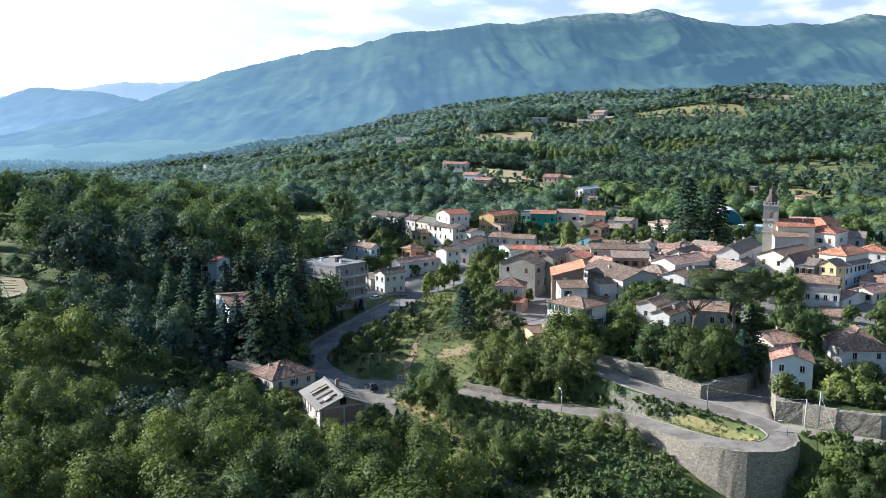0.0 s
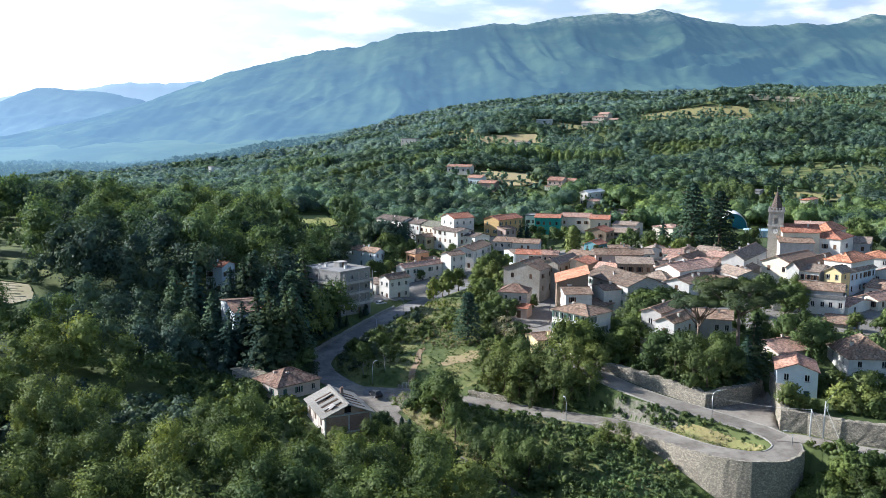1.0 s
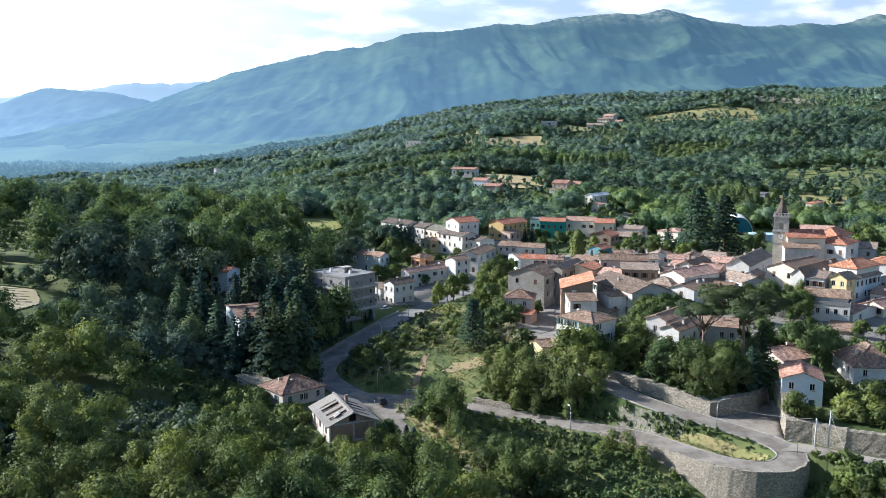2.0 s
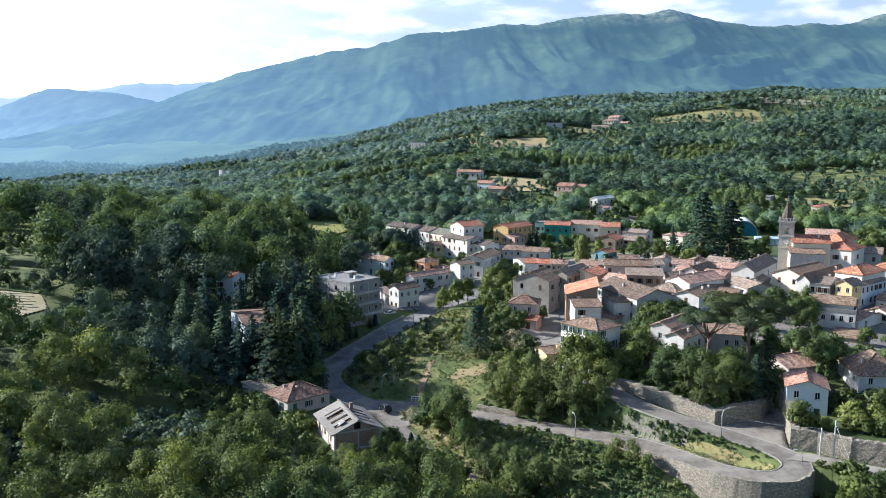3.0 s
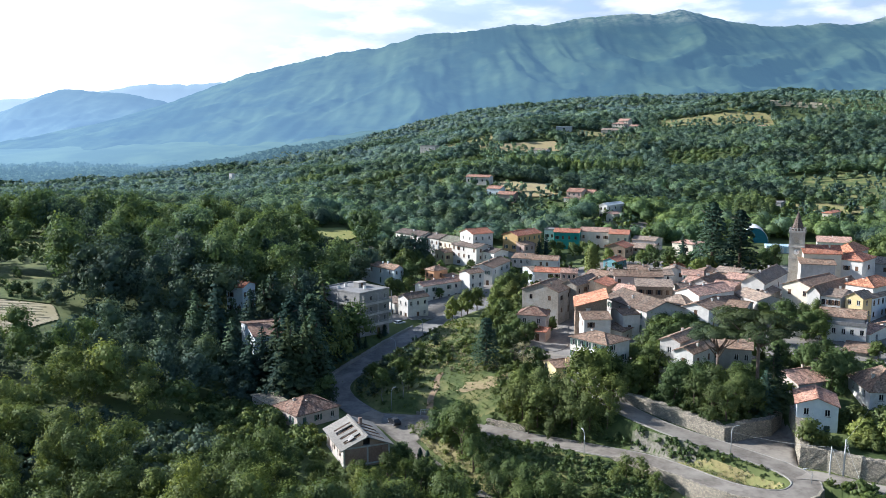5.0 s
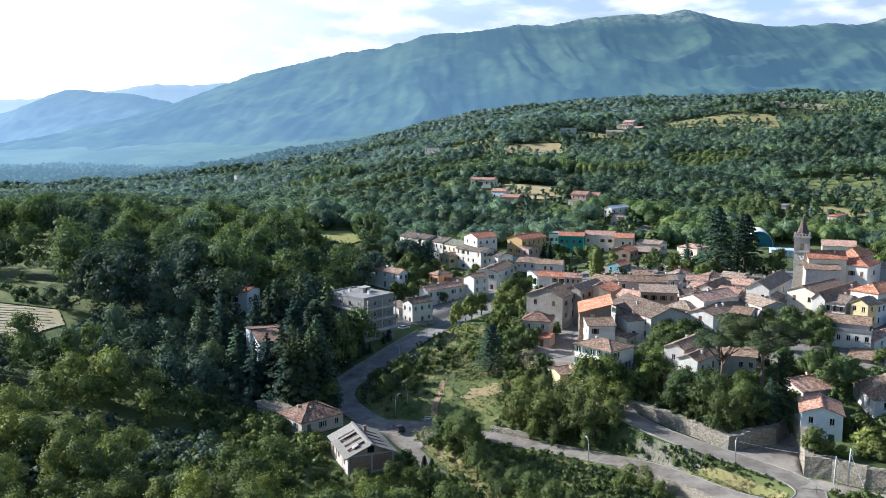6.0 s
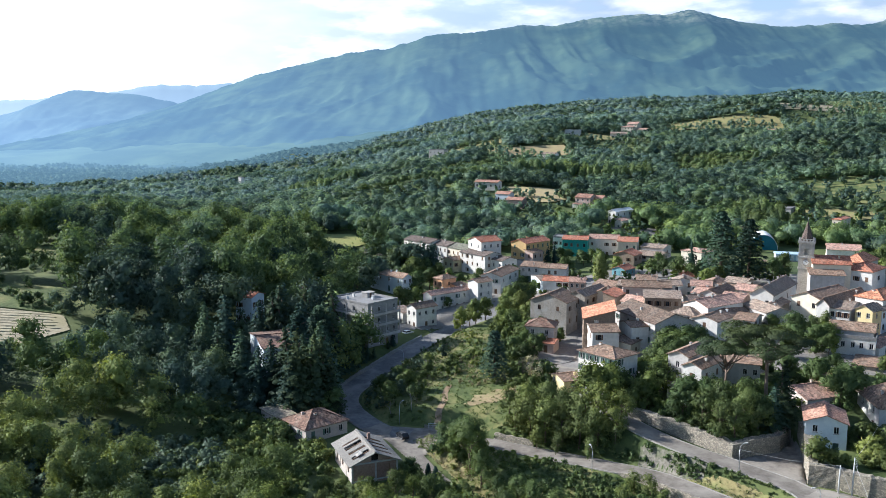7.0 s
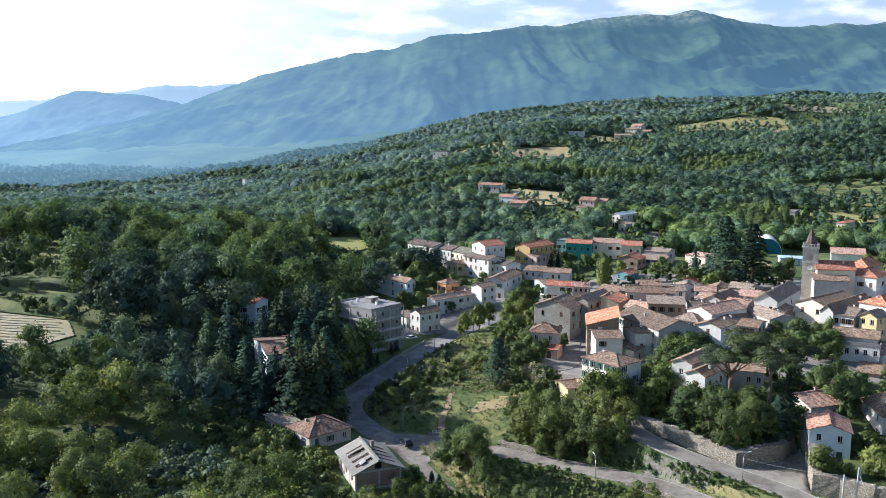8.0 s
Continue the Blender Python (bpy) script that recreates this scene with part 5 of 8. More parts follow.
house("low stone outbuilding with brown tiles", 81.0, 191.6, 10.0, 40, 8.2, 5.6, 3.8, "gable", 1.3, "y", "stone", "browntile", 1, 1, 2)
house("pale house with shade-blue walls standing on a stone wall", 72.8, 164.6, 8.0, 72, 9.0, 7.6, 6.2, "gable", 1.4, "x", "bluewhite", "faded_red", 2, 2, 2, style="blue")
house("pale house with a dark roof in tree shade", -67.8, 255.5, 12.2, 72, 7.0, 5.7, 8.1, "gable", 1.04, "y", "bluewhite", "redtile", 2, 2, 2)
house("pale house with shade-blue walls and brown roof among firs", -54.5, 215.9, 7.5, 25, 12.3, 18.9, 7.3, "gable", 1.28, "x", "bluewhite", "redbrown", 2, 2, 2)
house("grey plastered house with a red-brown hipped roof", -36.6, 179.6, 0.0, 42, 10.8, 9.6, 6.3, "hip", 2.3, "x", "warmplaster", "redbrown", 2, 2, 3)
house("low annex with a mossy roof beside the hipped house", -44.4, 188.0, 1.0, 42, 4.6, 8.5, 4.7, "shed", 0.4, "x", "warmplaster", "mosstile", 1, 1, 1)
house("teal painted house with a red roof", 50.3, 385.2, 13.5, 75, 10.0, 11.2, 8.1, "gable", 1.2, "y", "teal", "redtile", 2, 4, 1)
house("narrow white house beside a teal one", 40.1, 392.1, 13.5, 75, 10.0, 4.6, 8.3, "flat", 0.32, "y", "white", "gravel", 2, 2, 0)
house("white village house with a pink tiled roof", 64.5, 388.6, 13.5, 75, 11.2, 13.2, 8.0, "gable", 1.36, "y", "white", "pinktile", 2, 4, 1)
house("cream village house with a red tiled roof", 71.5, 380.2, 13.5, 75, 11.2, 8.4, 8.0, "gable", 1.36, "y", "cream", "redtile", 2, 3, 1)
house("brown stone house with a red roof", 66.4, 359.3, 11.5, 60, 10.0, 9.0, 7.0, "gable", 1.6, "x", "brownstone", "redtile", 2, 2, 2)
house("blue-green house with a red roof", 58.9, 336.3, 10.0, 50, 7.5, 5.9, 6.2, "gable", 1.2, "x", "tealblue", "redtile", 2, 2, 2)
house("tall stone house with grey tiles", 79.1, 367.1, 10.5, 60, 11.2, 11.3, 6.5, "gable", 1.2, "y", "stone", "greytile", 3, 4, 1)
house("grey house on the village edge", 81.8, 374.4, 12.0, 60, 11.2, 10.2, 7.5, "gable", 0.96, "y", "palegrey", "greytile", 2, 3, 1)
house("long pale house with a brown roof behind the apartments", -26.9, 318.3, 9.5, 45, 4.6, 22.0, 6.1, "gable", 1.28, "y", "bluewhite", "browntile", 2, 4, 2)
house("long pale barn with a grey roof on the hill", 140.5, 797.0, 61.6, 72, 9.0, 18.0, 4.6, "gable", 1.4, "y", "palegrey", "greytile", 1, 5, 1)
house("cream hillside villa with a low orange roof", 150.0, 838.0, 66.0, 60, 14.0, 12.0, 6.0, "hip", 1.8, "y", "cream", "pinktile", 2, 4, 3)
house("taller wing of the hillside villa with an orange roof", 155.5, 846.0, 66.0, 60, 12.0, 10.0, 9.0, "gable", 1.8, "y", "cream", "pinktile", 3, 3, 3)
house("low wing of the hillside villa with arches", 162.0, 836.0, 65.0, 60, 12.0, 9.0, 4.6, "gable", 1.4, "y", "white", "pinktile", 1, 3, 3)
house("pale glasshouse-like building beside the barn", 95.0, 797.0, 64.2, 74, 8.0, 14.0, 5.0, "flat", 0.3, "x", "greyplaster", "whiteroof", 1, 5, 2)
house("grey concrete block among the woods", -28.0, 762.0, 44.5, 66, 9.0, 14.5, 7.6, "flat", 0.4, "x", "palegrey", "gravel", 2, 4, 2)
house("farmhouse with faded pink walls and a red roof", 65.5, 494.0, 25.5, 62, 10.0, 9.0, 6.4, "gable", 1.6, "y", "pink", "faded_red", 2, 3, 2)
house("low farm wing with a red roof", 72.5, 497.0, 25.5, 62, 9.0, 7.0, 5.6, "gable", 1.4, "y", "brick", "faded_red", 2, 2, 2)
house("small white farm annex below a red roof", 60.5, 488.0, 24.5, 62, 5.0, 6.0, 3.6, "shed", 0.8, "x", "white", "faded_red", 1, 2, 1)
house("white farmhouse with a pale roof", 72.8, 448.0, 21.5, 50, 17.3, 4.6, 6.8, "gable", 0.96, "x", "white", "whiteroof", 2, 2, 3)
house("small cream shed below a white farmhouse", 75.1, 440.0, 20.0, 50, 9.6, 4.6, 4.5, "shed", 0.64, "x", "cream", "pinktile", 1, 1, 1)
house("small white farmhouse in the woods", 64.4, 706.0, 45.5, 62, 8.0, 12.0, 4.6, "gable", 1.1, "y", "white", "greytile", 1, 3, 1)
house("small white house on the hillside", 267.0, 788.0, 64.4, 62, 9.0, 9.0, 4.8, "gable", 1.1, "y", "white", "pinktile", 1, 2, 1)
house("low red-roofed house half hidden by trees", 27.0, 497.0, 25.5, 66, 8.0, 10.0, 4.6, "gable", 1.3, "y", "pink", "faded_red", 1, 2, 2)
house("small red-roofed house among garden trees", 20.0, 512.0, 28.0, 62, 7.0, 9.0, 4.4, "gable", 1.3, "y", "bluewhite", "faded_red", 1, 2, 2)
house("long white house with red tiles above the trees", 14.0, 537.0, 34.0, 68, 7.0, 15.5, 3.8, "gable", 1.1, "y", "white", "faded_red", 1, 5, 1)
house("low concrete shed beside a field", -43.2, 390.0, 11.0, 70, 9.0, 8.7, 5.1, "flat", 0.32, "y", "palegrey", "gravel", 1, 2, 1)
house("tall cream house at the wood's edge", 188.8, 450.0, 17.0, 50, 14.6, 4.6, 7.4, "hip", 0.64, "x", "cream", "redtile", 2, 2, 2)
house("low pale depot with parked machines", 177.2, 490.0, 21.6, 60, 14.0, 6.7, 4.3, "flat", 0.4, "x", "palegrey", "gravel", 1, 3, 2)
house("tiny white tower house in the forest", -206.0, 753.0, 21.8, 60, 3.4, 3.4, 6.2, "shed", 0.5, "x", "white", "gravel", 2, 0, 0)
house("small white house near the hilltop", 262.0, 900.0, 82.5, 66, 7.0, 13.0, 4.4, "gable", 1.1, "y", "white", "pinktile", 1, 3, 1)


# things on the apartment block's roof
def roof_hut():
    ob = thing("stair_hut", "small concrete stair hut on a flat roof", "roof hut", pose(-33.5, 264.0, 18.8, 0, 0, 50))
    part("hut_wall", Soup().box(0, 0, 0, 3.0, 2.4, 1.5).mesh("hut_wall", "drabgrey"), ob)
    part("hut_roof", Soup().box(-0.2, -0.2, 1.5, 3.2, 2.6, 1.64).mesh("hut_roof", "concrete"), ob)
    part("hut_door", Soup().box(1.0, -0.05, 0, 1.8, 0.02, 1.4).mesh("hut_door", "darkwood"), ob)
    for i, (x, y) in enumerate(((-31.5, 262.0), (-38.0, 266.0), (-39.5, 262.5), (-33.0, 268.0))):
        q = thing("roof_vent", "pale concrete vent on a flat roof", "vent", pose(x, y, 18.8, 0, 0, 50), "roof vents")
        part("stack", Soup().box(-0.35, -0.3, 0, 0.35, 0.3, 1.0).mesh("stack", "whitepaint"), q)
        part("cap", Soup().box(-0.45, -0.4, 1.0, 0.45, 0.4, 1.12).mesh("cap", "concrete"), q)


roof_hut()


def bell_tower(x, y, z, rot):
    ob = thing("bell_tower", "square stone church bell tower with a tiled spire", "bell tower", pose(x, y, z, 0, 0, rot))
    a = 2.25
    q = Soup()
    lower, upper = 11.9, 16.9
    for (p0, du, n) in (((-a, a), (0, -1), (-1, 0)), ((-a, -a), (1, 0), (0, -1)), ((a, -a), (0, 1), (1, 0)), ((a, a), (-1, 0), (0, 1))):
        wall_side(q, p0, du, n, 2 * a, -3.0, upper, [(a - 0.62, a + 0.62, 12.8, 14.9)], 0.7)
    for i in range(9):      # arched heads of the bell openings
        t0, t1 = math.pi * i / 9, math.pi * (i + 1) / 9
        for rz in (0, 90, 180, 270):
            m = pose(0, 0, 0, 0, 0, rz)
            v = [m @ Vector((0.62 * math.cos(t), -a + k, 14.9 + 0.62 * math.sin(t))) for k in (-0.03, 0.3) for t in (t0, t1)] + [m @ Vector((0, -a + k, 14.9)) for k in (-0.03, 0.3)]
            q.add(v, [(0, 1, 4)])
    part("shaft", mesh_of("shaft", q.v, q.f, "palestone"), ob)
    for z0, o, t in ((8.2, 0.16, 0.25), (lower, 0.3, 0.4), (upper - 0.25, 0.35, 0.55)):
        part("cornice", Soup().box(-a - o, -a - o, z0, a + o, a + o, z0 + t).mesh("cornice", "concrete"), ob)
    for sx in (-1, 1):
        for sy in (-1, 1):
            part("pilaster", Soup().box(min(sx * a, sx * (a - 0.5)) - 0.07, min(sy * a, sy * (a - 0.5)) - 0.07, lower + 0.4, max(sx * a, sx * (a - 0.5)) + 0.07, max(sy * a, sy * (a - 0.5)) + 0.07, upper - 0.25).mesh("pilaster", "concrete"), ob)
    # parapet with small merlons
    for rz in (0, 90, 180, 270):
        q = Soup()
        for i in range(5):
            u = -a + 0.15 + i * (2 * a - 0.3 - 0.4) / 4
            q.box(u, -a - 0.2, upper + 0.3, u + 0.4, -a + 0.1, upper + 1.0)
        q.box(-a, -a - 0.2, upper + 1.0, a, -a + 0.1, upper + 1.15)
        part("parapet", q.mesh("parapet", "concrete"), ob, pose(0, 0, 0, 0, 0, rz))
    v = [(1.75 * math.cos(k * math.pi / 4), 1.75 * math.sin(k * math.pi / 4), upper + 0.3) for k in range(8)]
    w_ = [(p[0] * 0.98, p[1] * 0.98, upper + 1.4) for p in v] + [(0, 0, upper + 6.8)]
    f = [(k, (k + 1) % 8, 8 + (k + 1) % 8, 8 + k) for k in range(8)] + [(8 + k, 8 + (k + 1) % 8, 16) for k in range(8)]
    part("spire", mesh_of("spire", v + w_, f, "darktile"), ob)
    part("finial", Soup().tube([(0, 0, upper + 6.6), (0, 0, upper + 8.0)], 0.05).box(-0.35, -0.04, upper + 7.4, 0.35, 0.04, upper + 7.5).mesh("finial", "galvanised"), ob)
    for rz in (0, -90):
        face = Soup().tube([(0, -a - 0.03, 10.4), (0, -a - 0.12, 10.4)], 0.85, 20).mesh("clock_face", "whitepaint")
        cf = part("clock_face", face, ob, pose(0, 0, 0, 0, 0, rz), "round pale clock face")
        part("clock_rim", Soup().tube([(0.9 * math.cos(t), -a - 0.1, 10.4 + 0.9 * math.sin(t)) for t in np.linspace(0, 2 * math.pi, 21)], 0.08, 5).mesh("clock_rim", "stone"), cf)
        bars = Soup().box(-0.04, -a - 0.16, 10.4, 0.04, -a - 0.12, 11.05).box(-0.04, -a - 0.16, 10.36, 0.5, -a - 0.12, 10.44)
        part("pointer", bars.mesh("pointer", "void"), cf)
    bell = Soup().tube([(0, 0, 14.7), (0, 0, 14.3), (0, 0, 13.7), (0, 0, 13.4)], [0.15, 0.38, 0.5, 0.66], 12).mesh("bell", "galvanised", True)
    part("bell", bell, ob)
    return ob


bell_tower(107.6, 281.5, 18.0, 68)


def round_hall(x, y, z, rot):
    """Vaulted sheet-metal hall."""
    ob = thing("vaulted_hall", "vaulted hall with pale roof and dark teal end wall", "hall", pose(x, y, z, 0, 0, rot))
    r, L = 6.2, 22.0
    arc = [(r * math.cos(t), r * math.sin(t) * 1.05 + 1.0) for t in np.linspace(0, math.pi, 19)]
    outer = [(p * 1.03, q * 1.03) for p, q in arc]
    for i in range(0, 18, 1):
        v = [(arc[i][0], 0, arc[i][1]), (arc[i + 1][0], 0, arc[i + 1][1]), (outer[i + 1][0], 0, outer[i + 1][1]), (outer[i][0], 0, outer[i][1])]
        part("roof_panel", Soup().prism(v, (0, L, 0)).mesh("roof_panel", "whiteroof"), ob)
    poly = [Vector((r, 0.3, -2))] + [Vector((p, 0.3, q)) for p, q in arc] + [Vector((-r, 0.3, -2))]
    part("end_wall", Soup().prism(poly, (0, 0.15, 0)).mesh("end_wall", "sheetteal"), ob)
    part("back_wall", Soup().prism([p + Vector((0, L - 0.8, 0)) for p in poly], (0, 0.15, 0)).mesh("back_wall", "sheetteal"), ob)
    for k in (-1, 1):
        part("side_wall", Soup().box(k * r - 0.1, 0.45, -2, k * r + 0.1, L, 1.0).mesh("side_wall", "whiteroof"), ob)


round_hall(136.5, 410, 13.6, -14)


def blue_shed(x, y, z, rot):
    ob = thing("sheet_shed", "long low shed with pale blue metal cladding", "shed", pose(x, y, z, 0, 0, rot))
    part("base_wall", Soup().box(0, 0, -3, 15, 8, 1.6).mesh("base_wall", "palegrey"), ob)
    for i in range(15):
        part("panel", Soup().box(i + 0.03, -0.12, 1.6, i + 0.97, 0, 3.6).mesh("panel", "sheetblue" if i % 2 else "whiteroof"), ob)
    part("fascia", Soup().box(-0.2, -0.2, 3.6, 15.2, 8.2, 4.3).mesh("fascia", "sheetblue"), ob)
    part("back", Soup().box(0, 0.05, 1.6, 15, 8, 3.6).mesh("back", "whiteroof"), ob)


blue_shed(129.5, 372, 13.5, -12)


def ruin(x, y, z, rot):
    """Unfinished two-storey house: concrete frame, brick infill, slabs of the roof missing."""
    w, d, h, rise = 9.5, 12.6, 7.2, 2.0
    ob = thing("unfinished_house", "unfinished brick and concrete house with missing roof slabs", "ruin", pose(x, y, z, 0, 0, rot))
    HOUSE_BOXES.append([(x + math.cos(radians(rot)) * u - math.sin(radians(rot)) * v, y + math.sin(radians(rot)) * u + math.cos(radians(rot)) * v) for u, v in ((-1, -1), (w + 1, -1), (w + 1, d + 1), (-1, d + 1))])
    t = 0.35
    for u in (0, w / 2, w - t):
        for v in (0, d / 3, 2 * d / 3, d - t):
            if w / 4 < u < 3 * w / 4 and d / 4 < v < 3 * d / 4:
                continue
            part("column", Soup().box(u, v, -2.5, u + t, v + t, h).mesh("column", "concrete"), ob)
    for zz in (0.0, 3.4, h - 0.3):
        part("floor_slab", Soup().box(-0.06, -0.06, zz, w + 0.06, d + 0.06, zz + 0.28).mesh("floor_slab", "concrete"), ob)
    for k, (z0, z1) in enumerate(((0.28, 3.4), (3.68, h - 0.3))):       # flank wall, right
        for u0, u1 in ((t, w / 2), (w / 2 + t, w - t)):
            q = Soup()
            wall_side(q, (u0, 0.06), (1, 0), (0, -1), u1 - u0, z0, z1, [(1.6, 2.8, z0 + 0.9, z1 - 0.5)] if (k == 1 and u0 > 2) else [], 0.3)
            part("brick_panel", mesh_of("brick_panel", q.v, q.f, "brick"), ob)
    # gable of bricks with a dark opening
    q = Soup()
    hole = [(w / 2 - 0.7, w / 2 + 0.7, h + 0.1, h + 1.5)]
    us = [0.0, w / 2 - 0.7, w / 2 + 0.7, w]
    zt = lambda u: h + rise * (1 - abs(2 * u / w - 1))
    for u0, u1 in ((0.0, w / 2 - 0.7), (w / 2 + 0.7, w)):
        q.add([(u0, 0.06, h), (u1, 0.06, h), (u1, 0.06, zt(u1)), (u0, 0.06, zt(u0))], [(0, 1, 2, 3)])
        q.add([(u0, 0.3, h), (u1, 0.3, h), (u1, 0.3, zt(u1)), (u0, 0.3, zt(u0))], [(3, 2, 1, 0)])
    q.add([(us[1], 0.06, h + 1.6), (us[2], 0.06, h + 1.6), (us[2], 0.06, zt(us[2])), (w / 2, 0.06, h + rise), (us[1], 0.06, zt(us[1]))], [(0, 1, 2, 3, 4)])
    part("brick_gable", mesh_of("brick_gable", q.v, q.f, "brick"), ob)
    part("back_gable", Soup().add([(0, d - 0.1, h), (w, d - 0.1, h), (w / 2, d - 0.1, h + rise)], [(0, 2, 1)]).mesh("back_gable", "brick"), ob)
    # left front: open bays, half walls in the sun
    for v0, v1 in ((t, d / 3), (d / 3 + t, 2 * d / 3), (2 * d / 3 + t, d - t)):
        for z0, top in ((0.28, 3.4), (3.68, h - 0.3)):
            q = Soup()
            hole = [(0.9, 2.2, z0 + 0.85, top - 0.25)] if v0 < d * 0.6 else [(0.5, v1 - v0 - 0.4, z0 + 0.2, top - 0.2)]
            wall_side(q, (0.08, v1), (0, -1), (-1, 0), v1 - v0, z0, top, hole, 0.3)
            part("half_wall", mesh_of("half_wall", q.v, q.f, "warmplaster"), ob)
    # Near-black boxes stand in for the unlit rooms and attic.
    part("inner_dark", Soup().box(1.2, 1.2, 0.3, w - 1.2, d - 1.2, h - 0.35).mesh("inner_dark", "void"), ob)
    part("attic_dark", Soup().box(w / 2 - 1.3, 0.7, h, w / 2 + 1.3, d - 0.8, h + rise - 0.75).mesh("attic_dark", "void"), ob)
    part("far_wall", Soup().box(w - 0.3, t, 0.28, w - 0.1, d - t, h - 0.3).mesh("far_wall", "brick"), ob)
    part("rear_wall", Soup().box(t, d - 0.3, 0.28, w - t, d - 0.1, h - 0.3).mesh("rear_wall", "brick"), ob)
    # roof: beams along the slope, slabs with gaps between them
    slope = math.atan2(rise, w / 2)
    run = (w / 2 + 0.7) / math.cos(slope)
    for side in (0, 1):
        base = pose(w / 2, 0, h + rise + 0.05) @ pose(0, 0, 0, 0, math.degrees(slope) + (0 if side else 180 - 2 * math.degrees(slope)), 0)

        def slab(v0, v1, s0, s1, nm="roof_slab", th=0.18, mt="palewood"):
            b = Soup().box(s0, v0, -th if side else 0, s1, v1, 0 if side else th)
            part(nm, b.mesh(nm, mt), ob, base)
        slab(-0.7, 1.3, 0, run)
        slab(d - 3.0, d + 0.7, 0, run)
        slab(1.3, d - 3.0, 0, 0.7)
        slab(1.3, d - 3.0, run - 1.5, run)
        pattern = ((2.6, 4.0), (5.0, 6.5), (8.2, 9.0)) if side == 0 else ((2.1, 3.6), (4.6, 6.0), (7.0, 8.4))
        for v0, v1 in pattern:
            slab(v0, v1, 0.7, run - 1.5)
        for v0 in (1.6, 4.4, 6.8, 9.2):
            slab(v0, v0 + 0.18, 0.7, run - 1.5, "rafter", 0.14, "darkwood")
    part("ridge_beam", Soup().box(w / 2 - 0.2, -0.7, h + rise - 0.05, w / 2 + 0.2, d + 0.7, h + rise + 0.22).mesh("ridge_beam", "palewood"), ob)
    part("flue", Soup().box(5.6, 7.6, h + 1.4, 6.2, 8.2, h + 3.0).mesh("flue", "brick"), ob)
    part("plaster_lump", Soup().add([(1.4, 1.0, h + 1.0), (2.6, 1.0, h + 1.7), (2.4, 2.4, h + 1.6), (1.4, 2.2, h + 1.0), (1.9, 1.7, h + 1.7)],
                                   [(0, 1, 4), (1, 2, 4), (2, 3, 4), (3, 0, 4)]).mesh("plaster_lump", "concrete"), ob)


ruin(-23.7, 159.7, -0.6, 24)


# ---- walls and banks of stone ----
def stone_wall(label, pts, thick=0.7, material="rubble", cap=None, rough=0.045, name="stone_wall"):
    """A rubble wall along points (x, y, top, bottom); its face is uneven, its top worn; thickness goes to the left of the line."""
    rng = random.Random(len(pts) * 13 + int(pts[0][0] * 7))
    p = np.array(pts, float)
    seg = []
    for i in range(len(p) - 1):
        n = max(2, int(np.hypot(*(p[i + 1, :2] - p[i, :2])) / 0.7))
        seg += [p[i] + (p[i + 1] - p[i]) * k / n for k in range(n)]
    seg.append(p[-1])
    seg = np.array(seg)
    n, rows = len(seg), 7
    v, f = [], []
    for i in range(n):
        d = seg[min(i + 1, n - 1), :2] - seg[max(i - 1, 0), :2]
        s = np.array([-d[1], d[0]]) / (np.hypot(*d) or 1)
        top = seg[i, 2] + rng.uniform(-0.16, 0.12)
        for k in range(rows):
            z = seg[i, 3] + (top - seg[i, 3]) * k / (rows - 1)
            o = rng.uniform(-rough, rough) + 0.05 * (rows - 1 - k) * -0.5
            v.append((seg[i, 0] + s[0] * o, seg[i, 1] + s[1] * o, z))
        for k, z in ((0, top - 0.02), (1, seg[i, 3])):
            v.append((seg[i, 0] + s[0] * thick, seg[i, 1] + s[1] * thick, z))
    m = rows + 2
    for i in range(n - 1):
        a, b = i * m, (i + 1) * m
        for k in range(m - 1):
            f.append((a + k, b + k, b + k + 1, a + k + 1))
        f.append((a + m - 1, b + m - 1, b, a))
    f += [tuple(range(m)), tuple(range((n - 1) * m, n * m))[::-1]]
    me = mesh_of(name, v, f, material)
    bm = bmesh.new()
    bm.from_mesh(me)
    bmesh.ops.recalc_face_normals(bm, faces=bm.faces)
    bm.to_mesh(me)
    bm.free()
    return tagged(new(name, me), label, "wall", kind="structure")


def along(line, i0, i1, shift, top, bottom):
    """Wall points beside a road line: top and bottom are offsets from the road's level."""
    out = []
    for i in range(i0, i1):
        d = line[min(i + 1, len(line) - 1)] - line[max(i - 1, 0)]
        s = np.array([-d[1], d[0]]) / (np.hypot(d[0], d[1]) or 1)
        b = bottom(i) if callable(bottom) else bottom
        out.append((line[i][0] + s[0] * shift, line[i][1] + s[1] * shift, line[i][2] + top, line[i][2] + b))
    return out


LOW = LINES[0][0]
def first(line, x, y):
    return int(np.argmin(np.hypot(line[:, 0] - x, line[:, 1] - y)))


i_a, i_b, i_c = first(LOW, 30, 169), first(LOW, 48.5, 147.2), first(LOW, 60.5, 147.3)
stone_wall("high rubble retaining wall under the hairpin bend", along(LOW, i_a, i_c + 1, -2.9, 0.25, lambda i: -2.5 - 8.5 * min(1, max(0, (i - i_a) / (i_b - i_a)))), 0.5)
stone_wall("sunlit rubble terrace wall above the road", [(33, 186.5, 10.2, 7.4), (38.2, 181.6, 10.2, 6.6), (41.3, 178.2, 10.0, 6.0), (46.6, 172.4, 9.6, 5.6), (49.6, 169.2, 9.4, 5.4), (51.6, 166.9, 8.6, 5.2)], 1.8)
